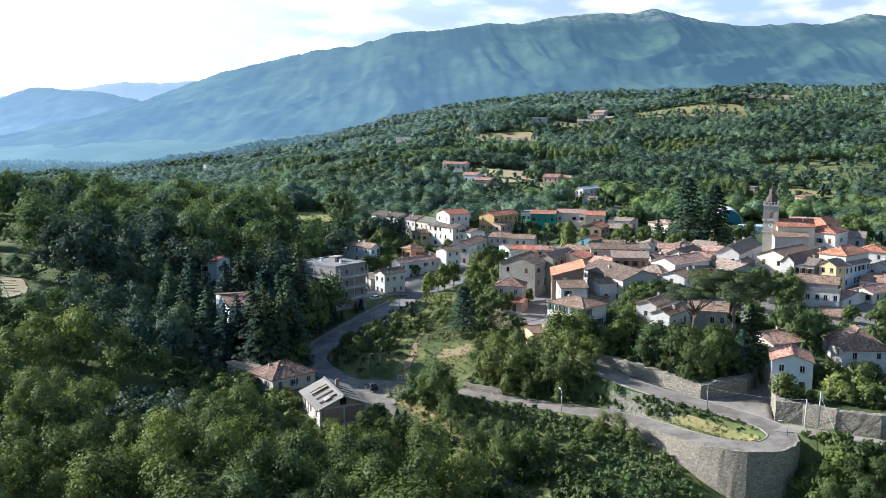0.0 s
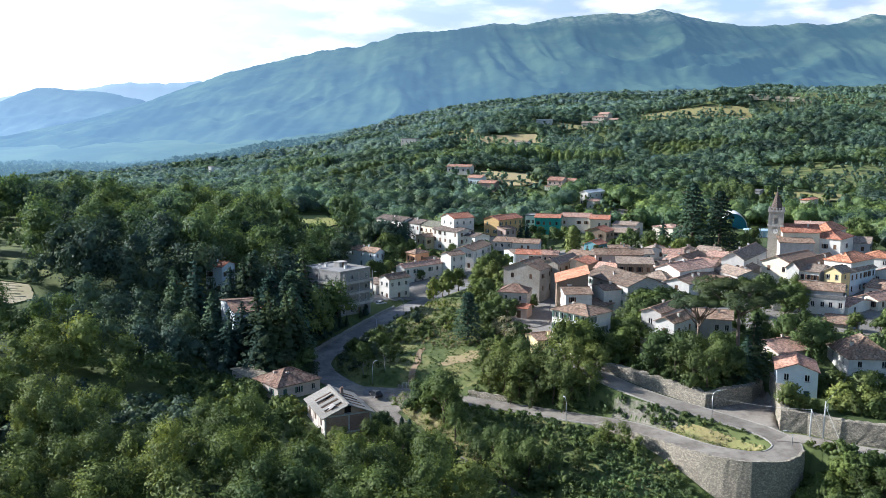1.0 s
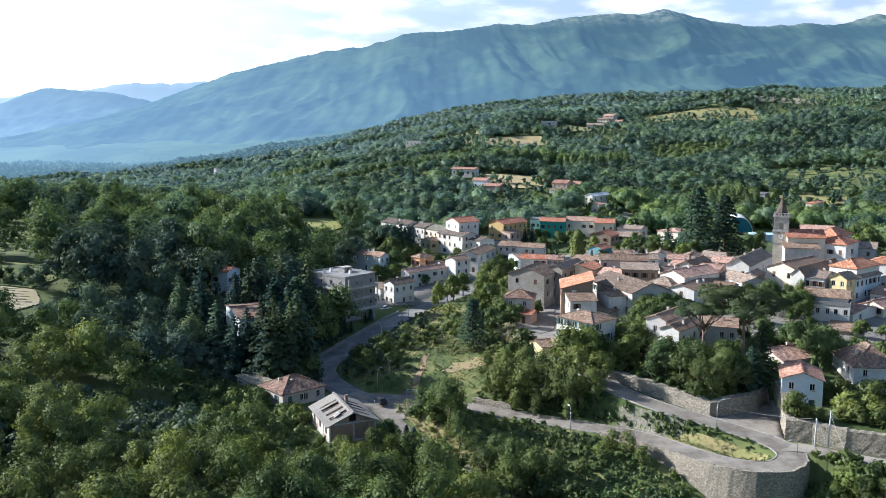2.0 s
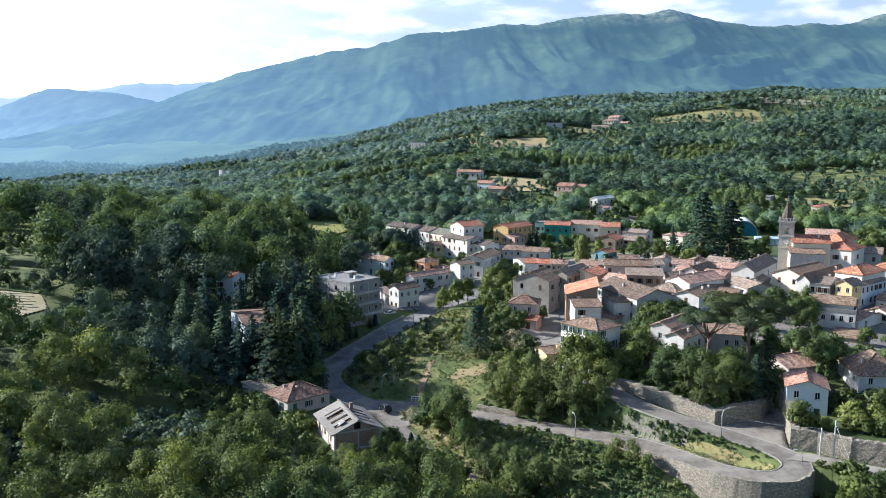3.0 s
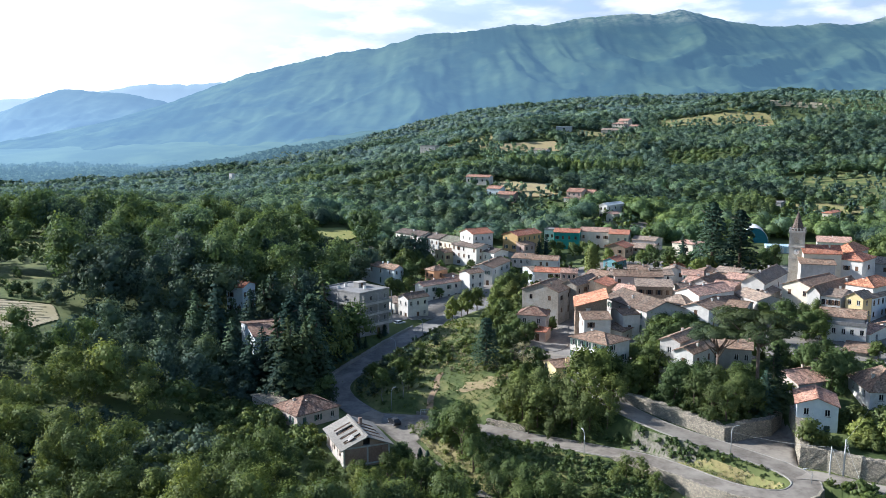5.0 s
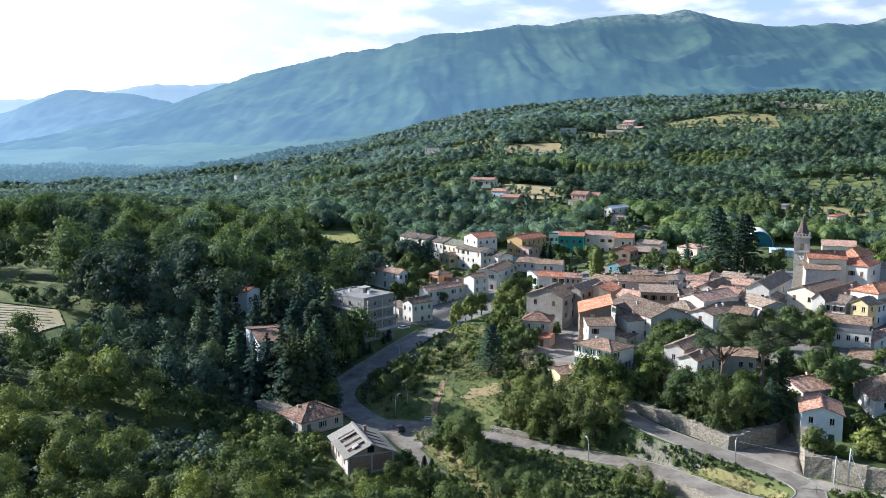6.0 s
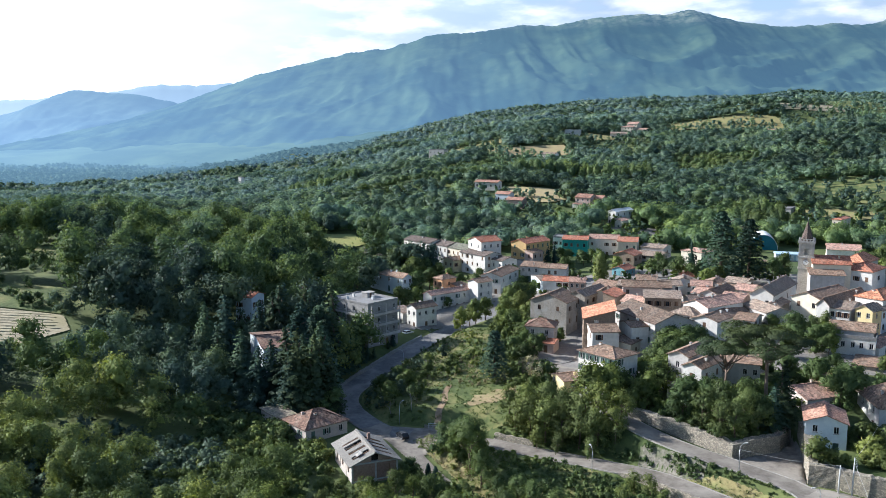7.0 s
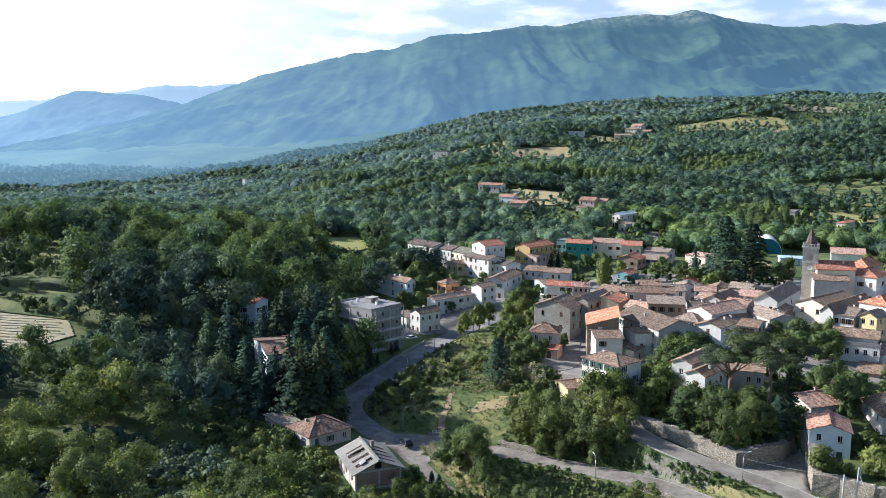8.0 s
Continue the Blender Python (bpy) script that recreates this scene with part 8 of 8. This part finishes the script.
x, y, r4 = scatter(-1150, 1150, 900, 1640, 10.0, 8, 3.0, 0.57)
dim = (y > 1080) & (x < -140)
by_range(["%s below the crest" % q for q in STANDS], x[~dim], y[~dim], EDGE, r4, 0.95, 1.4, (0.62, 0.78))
valley_x, valley_y = x[dim], y[dim]
x, y, r5 = scatter(-1700, -60, 1640, 2500, 24.0, 9, 3.0, 0.66)
# Haze is put into these trees' emission, as on the mountains behind.
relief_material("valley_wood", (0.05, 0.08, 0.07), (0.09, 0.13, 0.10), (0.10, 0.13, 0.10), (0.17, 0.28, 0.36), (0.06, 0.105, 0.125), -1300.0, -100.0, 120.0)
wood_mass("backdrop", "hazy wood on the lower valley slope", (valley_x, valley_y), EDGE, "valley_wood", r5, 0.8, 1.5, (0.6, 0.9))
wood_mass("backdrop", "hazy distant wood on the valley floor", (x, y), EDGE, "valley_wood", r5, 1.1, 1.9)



# undergrowth: shrubs on the banks and in the garden
def thicket(name, label, poly, step, seed, lo, hi, sets, mat, keep=1.0, gap=1.2):
    p = np.array(poly)
    rng = np.random.default_rng(seed)
    X, Y = np.meshgrid(np.arange(p[:, 0].min(), p[:, 0].max(), step), np.arange(p[:, 1].min(), p[:, 1].max(), step))
    x, y = X.ravel() + rng.uniform(-0.5, 0.5, X.size) * step, Y.ravel() + rng.uniform(-0.5, 0.5, X.size) * step
    q = inside(poly, x, y) & (rng.random(len(x)) < keep)
    d, _ = road_near(x, y)
    q &= d > gap
    for b in HOUSE_BOXES:
        q &= ~inside(b, x, y)
    wood_mass(name, label, (x[q], y[q]), sets, mat, rng, lo, hi)


SHRUB = crown_set((131, 132, 133), 210, 1.6, -0.3, 2.2, 0.185, 9, 0.74, 3)
SHRUBFAR = crown_set((134, 135), 60, 1.7, -0.3, 2.4, 0.5, 5, 0.8, 2)
BRAMBLE = crown_set((136, 137, 138), 120, 1.6, -0.35, 1.7, 0.26, 7, 0.72, 2)
TUFT = crown_set((141, 142, 143), 46, 0.7, -0.1, 0.45, 0.12, 4, 0.0)
thicket("shrubs", "tangled green scrub on the bank below the road", [(-3, 168), (5, 178), (20, 168.5), (30, 163), (33, 158), (20, 150), (6, 152)], 2.2, 1, 0.2, 0.6, SHRUB, "leaf_pale", 0.5)
thicket("shrubs", "tall scrub filling the gully", [(-10, 160), (2, 162), (22, 150), (30, 140), (28, 110), (-8, 112)], 2.6, 2, 0.8, 1.8, SHRUB, "leaf_oak", 0.9)
thicket("shrubs", "carpet of green brambles below the wall", [(24, 160), (35, 158), (43, 147), (47, 138), (47, 122), (22, 122)], 1.25, 3, 0.3, 0.6, BRAMBLE, "leaf_pale", 0.97)
thicket("shrubs", "green brambles along the bank below the road", [(10, 176), (21, 170.4), (33, 162.6), (37, 157), (24, 159), (14, 165)], 1.3, 23, 0.2, 0.5, BRAMBLE, "leaf_pale", 0.85)
thicket("shrubs", "rough bramble patches on the grassy bank", [(-2, 170), (4, 180), (12, 175), (16, 163), (24, 159), (22, 150), (6, 158)], 1.6, 24, 0.25, 0.6, BRAMBLE, "leaf_oak", 0.5)
thicket("shrubs", "dense brambles below the narrow road", [(61, 140), (65, 147), (72, 144), (80, 139), (110, 131), (110, 118), (58, 118)], 1.5, 35, 0.5, 1.0, BRAMBLE, "leaf_oak", 0.97, 0.3)
thicket("shrubs", "dark scrub hanging below the road's edge", [(60.5, 142.6), (64, 148), (70, 146), (76, 142.6), (90, 136), (90, 130), (74, 136), (64, 139)], 1.15, 36, 0.6, 1.1, BRAMBLE, "leaf_oak", 0.97, 0.0)
thicket("shrubs", "undergrowth beneath the roadside trees", [(5, 188), (14, 182), (22, 177.6), (30, 173.4), (34, 171.6), (33, 176), (28, 183), (18, 190), (8, 194)], 1.5, 51, 0.4, 0.9, BRAMBLE, "leaf_oak", 0.9, 0.9)
thicket("shrubs", "green bushes along the upper side of the island", [(43, 166), (50, 161.2), (56, 155.6), (58, 152), (56.6, 150.6), (53, 154.6), (47, 160.2), (43, 163.6)], 1.0, 52, 0.22, 0.42, BRAMBLE, "leaf_oak", 0.8, 0.5)
thicket("grass", "dry grass tufts on the lane's verge", VERGE, 0.55, 53, 0.5, 1.1, TUFT, "dead_leaf", 0.6, 0.2)
thicket("grass", "green tufts on the lane's verge", VERGE, 0.7, 54, 0.5, 1.2, TUFT, "blade", 0.6, 0.2)
thicket("shrubs", "small bushes on the lane's verge", VERGE, 1.8, 55, 0.25, 0.6, BRAMBLE, "leaf_light", 0.45, 0.8)
thicket("shrubs", "ivy at the foot of the high wall", [(48, 141.5), (53, 139.4), (58, 140), (63, 142.6), (62, 138), (50, 136)], 1.2, 33, 0.5, 1.0, BRAMBLE, "leaf_oak", 0.95)
thicket("shrubs", "brambles hanging over the stony bank", [(33.6, 171.4), (38, 166), (42, 161.8), (47, 162), (44, 165.5), (38, 171)], 0.85, 34, 0.3, 0.7, BRAMBLE, "leaf_oak", 0.85)
thicket("shrubs", "scrub below the narrow road", [(61, 138), (64, 146), (70, 146), (78, 140), (98, 131), (98, 116), (58, 116)], 2.0, 4, 0.7, 1.3, SHRUB, "leaf_oak", 0.95)
thicket("shrubs", "scattered garden shrubs and vines", [(-27, 214), (-10, 215), (9, 212), (8, 245), (-5, 268), (-14, 255)], 3.2, 5, 0.25, 0.9, SHRUB, "leaf_light", 0.4)
thicket("shrubs", "dry bramble heaps in the garden", [(-6, 214), (9, 210), (9, 232), (-4, 238)], 1.9, 25, 0.2, 0.5, SHRUB, "dead_leaf", 0.5)
thicket("shrubs", "overgrown hedges below the village street", [(9, 196), (18, 192), (20, 205), (19, 222), (14, 224), (22, 244), (20, 262), (10, 276), (4, 268), (8, 245)], 2.6, 26, 0.7, 1.7, SHRUB, "leaf_oak", 0.75)
thicket("shrubs", "light shrubs below the village street", [(9, 196), (18, 192), (20, 205), (19, 222), (14, 224), (22, 244), (20, 262), (10, 276), (4, 268), (8, 245)], 3.6, 27, 0.5, 1.5, SHRUB, "leaf_light", 0.6)
thicket("shrubs", "greenery below the terrace houses", [(34, 184), (60, 182), (72, 184), (98, 182), (104, 192), (90, 206), (72, 204), (60, 186), (46, 190), (40, 202), (34, 192)], 3.0, 28, 0.7, 1.6, SHRUB, "leaf_oak", 0.7)
thicket("shrubs", "garden scrub beside the pale house", [(72, 152), (110, 149), (110, 172), (80, 178), (74, 168), (74, 160)], 2.6, 29, 0.6, 1.5, SHRUB, "leaf_oak", 0.75)
thicket("shrubs", "dark garden hedge by the shaded lawn", [(-25.4, 199.5), (-21, 197), (-25, 213), (-23, 222), (-18, 236), (-14, 248), (-16.5, 250), (-22, 236), (-27.5, 224), (-29.4, 213)], 1.7, 6, 0.4, 0.85, SHRUB, "leaf_dark", 0.4)
thicket("shrubs", "tangled bushes in the middle of the garden", [(-14, 224), (-4, 222), (4, 228), (4, 238), (-8, 244), (-12, 236)], 2.6, 38, 0.5, 1.1, SHRUB, "leaf_oak", 0.4)
thicket("shrubs", "dark bushes over the shaded lower garden", [(-29, 206), (-24, 199.6), (-13, 197), (-10, 203), (-11, 214), (-17, 224), (-24, 226)], 2.3, 83, 0.3, 0.7, SHRUB, "leaf_oak", 0.3)
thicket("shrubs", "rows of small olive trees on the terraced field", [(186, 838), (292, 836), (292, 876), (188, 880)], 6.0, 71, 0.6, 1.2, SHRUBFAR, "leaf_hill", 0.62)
thicket("shrubs", "bushes scattered over the pale meadow", [(212, 532), (306, 532), (310, 606), (214, 606)], 8.0, 39, 0.9, 2.2, SHRUBFAR, "leaf_hill", 0.55)
UPPER_GARDEN = [(-24, 212), (-12, 211), (-6, 216), (8, 214), (8, 245), (2, 268), (-7, 270), (-16, 254), (-26, 231)]
thicket("shrubs", "low bean and vine rows in the garden", UPPER_GARDEN, 1.9, 72, 0.22, 0.42, BRAMBLE, "leaf_pale", 0.3)
thicket("shrubs", "tangled weeds between the garden beds", UPPER_GARDEN, 2.2, 73, 0.2, 0.5, BRAMBLE, "leaf_light", 0.3)
thicket("grass", "dry straw tufts over the garden", UPPER_GARDEN, 0.95, 74, 0.6, 1.3, TUFT, "dead_leaf", 0.14)
thicket("grass", "long dry grass tufts in the garden", GARDEN, 1.25, 7, 0.5, 1.1, TUFT, "blade", 0.6)
thicket("shrubs", "dark brambles spread over the grassy bank", SLOPE, 2.0, 84, 0.35, 0.85, BRAMBLE, "leaf_oak", 0.6)
thicket("grass", "long grass tufts on the bank", SLOPE, 1.3, 8, 0.5, 1.2, TUFT, "blade", 0.7)
thicket("grass", "dry tufts on the bend's grass island", ISLAND, 0.7, 9, 0.4, 0.8, TUFT, "dead_leaf", 0.45)
thicket("grass", "green tufts on the bend's grass island", ISLAND, 0.62, 19, 0.35, 0.75, TUFT, "blade", 0.55, 0.5)
thicket("shrubs", "low shrubs along the upper road's bank", [(39, 168), (46, 163.5), (52, 158.5), (48, 158), (40, 165)], 1.3, 10, 0.3, 0.55, SHRUB, "leaf_light", 0.6)
thicket("shrubs", "ivy along the terrace edge", [(34, 188), (39, 182.4), (42, 179), (47, 173.6), (50, 170.4), (54, 169.6), (60, 172), (58, 176), (50, 178), (40, 188)], 1.5, 11, 0.5, 0.95, SHRUB, "leaf_oak", 0.9)
thicket("shrubs", "white-flowering shrubs by the road", [(31, 176.5), (37, 171), (39, 173), (33, 180)], 1.8, 12, 0.5, 0.9, SHRUB, "leaf_light", 0.8)
thicket("shrubs", "garden greenery among the houses", [(-40, 335), (-20, 330), (30, 290), (60, 290), (110, 310), (130, 340), (100, 350), (60, 345), (40, 355), (-5, 345), (-36, 384)], 5.5, 13, 0.6, 1.6, SHRUBFAR, "leaf_oak", 0.35)
thicket("shrubs", "shrubs at the village's back edge", [(60, 400), (125, 400), (200, 430), (215, 480), (150, 520), (90, 500), (40, 480), (30, 420)], 6.0, 14, 1.0, 2.4, SHRUBFAR, "leaf_oak", 0.6)
thicket("shrubs", "scrub round the small houses by the lane", [(-60, 170), (-40, 172), (-36, 178), (-44, 186), (-60, 198)], 2.4, 15, 0.6, 1.3, SHRUB, "leaf_light", 0.8)


# rows of cut hay on the stubble field
hay = Soup()
HAY = random.Random(4)
for i in range(13):
    y0 = 223.5 + 1.75 * i
    run = [x0 for x0 in np.arange(-172, -112, 2.2) if bool(inside(FIELD_L, x0 - 1.5, y0)) and bool(inside(FIELD_L, x0 + 2.5, y0))]
    pts = [(x0, y0 + HAY.uniform(-0.25, 0.25), ground_at(x0, y0) + 0.12) for x0 in run]
    if len(pts) > 2:
        hay.tube(pts, [HAY.uniform(0.30, 0.42) for _ in pts], 5)
tagged(new("hay_rows", hay.mesh("hay_rows", "stubble")), "pale rows of cut hay on a stubble field", "hay", kind="stuff")


# ---- street furniture ----
def street_lamp(x, y, z, rot, tall=5.8):
    ob = thing("street_lamp", "grey metal street lamp with a curved arm", "street lamp", pose(x, y, z, 0, 0, rot), "street lamps")
    arc = [(0, 0, tall - 1.2)] + [(1.3 * (1 - math.cos(t)), 0, tall - 1.2 + 1.0 * math.sin(t)) for t in np.linspace(0.2, 1.5, 6)]
    part("pole", Soup().tube([(0, 0, -0.3), (0, 0, tall * 0.5), (0, 0, tall - 1.2)], [0.09, 0.07, 0.06], 8).tube(arc, 0.045, 6).mesh("pole", "galvanised", True), ob)
    part("lamp_head", Soup().box(1.15, -0.13, tall - 0.32, 1.85, 0.13, tall - 0.18).mesh("lamp_head", "greypole"), ob)
    part("base_plate", Soup().box(-0.16, -0.16, -0.05, 0.16, 0.16, 0.06).mesh("base_plate", "concrete"), ob)


street_lamp(50.9, 160.2, 6.1, 25)
street_lamp(-20.2, 240.2, 2.4, 150, 6.2)
street_lamp(-13.4, 259.5, 3.8, 150, 6.2)
street_lamp(-17.6, 196.6, 1.5, 60, 6.0)
street_lamp(24.0, 168.2, 2.3, 100, 5.5)
street_lamp(61.8, 148.6, 5.2, 190, 3.2)


def utility_pole(x, y, z, tall, fittings):
    ob = thing("utility_pole", "pale concrete utility pole with wires" if fittings else "short pale concrete pole with a stay wire", "utility pole", pose(x, y, z), "utility poles")
    part("shaft", Soup().tube([(0, 0, -1), (0.05, 0, tall * 0.5), (0.12, 0, tall)], [0.17, 0.14, 0.1], 8).mesh("shaft", "greypole", True), ob)
    if fittings:
        part("bracket", Soup().tube([(0.1 + 0.55 * math.sin(t), -0.1, tall - 1.0 + 0.75 * math.cos(t)) for t in np.linspace(0.1, 3.0, 9)], 0.035, 5).mesh("bracket", "galvanised"), ob)
        for i in range(4):
            part("insulator", Soup().tube([(0.25 + 0.1 * i, -0.1, tall - 0.4 - 0.4 * i), (0.25 + 0.1 * i, -0.1, tall - 0.15 - 0.4 * i)], [0.07, 0.04], 6).mesh("insulator", "whitepaint"), ob)
    return ob


utility_pole(66.4, 152.2, 4.6, 6.3, False)
utility_pole(68.6, 151.6, 4.6, 8.0, True)


def cable(label, a, b, sag, r=0.02):
    a, b = Vector(a), Vector(b)
    pts = [a.lerp(b, t) - Vector((0, 0, 4 * sag * t * (1 - t))) for t in np.linspace(0, 1, 13)]
    tagged(new("cable", Soup().tube(pts, r, 4).mesh("cable", "greypole")), label, "cable")


cable("taut stay wire from the pole to the ground", (66.5, 152.2, 10.8), (68.6, 150.2, 4.9), 0.05, 0.035)
cable("overhead cable running down from the poles", (68.6, 151.6, 12.0), (69.2, 136.0, 1.0), 0.4, 0.03)
cable("overhead cable between pole and houses", (68.7, 151.6, 12.3), (86, 176, 14.2), 0.8)
cable("overhead cable along the road", (66.5, 152.2, 10.8), (51.0, 160.2, 10.6), 0.5)


def barrier(x, y, z, rot):
    ob = thing("street_barrier", "white pipe barrier beside the junction", "barrier", pose(x, y, z, 0, 0, rot))
    for u in (0, 1.0, 2.0):
        part("post", Soup().tube([(u, 0, -0.2), (u, 0, 1.1)], 0.05, 6).mesh("post", "whitepaint"), ob)
    for zz in (0.55, 1.05):
        part("rail", Soup().tube([(0, 0, zz), (2.0, 0, zz)], 0.045, 6).mesh("rail", "whitepaint"), ob)


barrier(-10.6, 195.2, 1.6, 0)


def car(x, y, z, rot, paint, label):
    ob = thing("car", label, "car", pose(x, y, z, 0, 0, rot), "parked cars")
    prof = [(-2.05, 0.35), (2.0, 0.35), (2.08, 0.62), (1.9, 0.82), (1.05, 0.95), (0.45, 1.42), (-1.15, 1.46), (-1.85, 1.02), (-2.1, 0.9)]
    body = Soup()
    v = []
    for i, k in enumerate((-0.84, -0.8, 0.8, 0.84)):
        for px, pz in prof:
            q = 0.96 if i in (0, 3) else 1.0
            tuck = 0.80 if pz > 1.2 else 1.0
            v.append((px * q, k * tuck, pz if i in (1, 2) else min(pz, 1.42)))
    n = len(prof)
    f = [(i * n + j, i * n + (j + 1) % n, (i + 1) * n + (j + 1) % n, (i + 1) * n + j) for i in range(3) for j in range(n)] + [tuple(range(n))[::-1], tuple(range(3 * n, 4 * n))]
    part("body", body.add(v, f).mesh("body", paint), ob)
    part("windscreen", Soup().add([(1.0, -0.66, 0.99), (1.0, 0.66, 0.99), (0.5, 0.58, 1.39), (0.5, -0.58, 1.39)], [(0, 1, 2, 3)]).mesh("windscreen", "glass"), ob, pose(0.03, 0, 0.02))
    part("rear_window", Soup().add([(-1.25, -0.58, 1.4), (-1.25, 0.58, 1.4), (-1.8, 0.64, 1.06), (-1.8, -0.64, 1.06)], [(0, 1, 2, 3)]).mesh("rear_window", "glass"), ob, pose(-0.03, 0, 0.02))
    for k in (-1, 1):
        part("side_window", Soup().add([(0.9, k * 0.80, 0.98), (0.42, k * 0.70, 1.36), (-1.1, k * 0.70, 1.38), (-1.6, k * 0.80, 1.02)], [(0, 1, 2, 3)]).mesh("side_window", "glass"), ob, pose(0, k * 0.045, 0))
        part("headlight", Soup().box(1.9, k * 0.62 - 0.16, 0.62, 2.07, k * 0.62 + 0.16, 0.76).mesh("headlight", "whitepaint"), ob)
        for u in (-1.3, 1.28):
            w_ = part("wheel", Soup().tube([(u, k * 0.68, 0.31), (u, k * 0.86, 0.31)], 0.31, 14).mesh("wheel", "rubber"), ob)
            part("rim", Soup().tube([(u, k * 0.84, 0.31), (u, k * 0.875, 0.31)], 0.19, 10).mesh("rim", "galvanised"), w_)


car(-16.2, 188.2, 1.62, 118, "carpaint", "dark hatchback standing at the road junction")
car(-27.8, 262.5, 4.9, 45, "whitecar", "pale car parked in front of the apartment block")
car(-21.6, 272.2, 5.2, 50, "whitecar", "white car parked by the roadside wall")

thicket("shrubs", "hedges and bushes in the fallow field", FALLOW, 5.0, 37, 0.8, 1.9, SHRUB, "leaf_mid", 0.4)
for i, poly in enumerate(FRONTS + HOUSE_FRONTS):
    far = np.mean([p[1] for p in poly]) > 420
    thicket("shrubs", "low scrub in a strip cleared towards the camera", poly, 7.0 if far else 4.0, 40 + i, 0.8, 2.2 if far else 1.6, SHRUBFAR if far else BRAMBLE, "leaf_hill" if far else "leaf_light" if i % 2 else "leaf_far", 0.7)
thicket("shrubs", "dense low scrub below the hipped house", SCRUBBY, 2.3, 60, 0.6, 1.4, BRAMBLE, "leaf_oak", 0.95)
thicket("shrubs", "bright bramble patches below the hipped house", SCRUBBY, 3.6, 61, 0.5, 1.2, SHRUB, "leaf_light", 0.6)

# Dark leaves put the gaps' deep shade into the shrubs' colour.
for i, poly in enumerate(GAPS + CLEARS):
    thicket("shrubs", "undergrowth darkened by colour in a gap of the wood", poly, 2.1, 80 + i, 0.8, 1.8, BRAMBLE, "leaf_dark", 0.95)
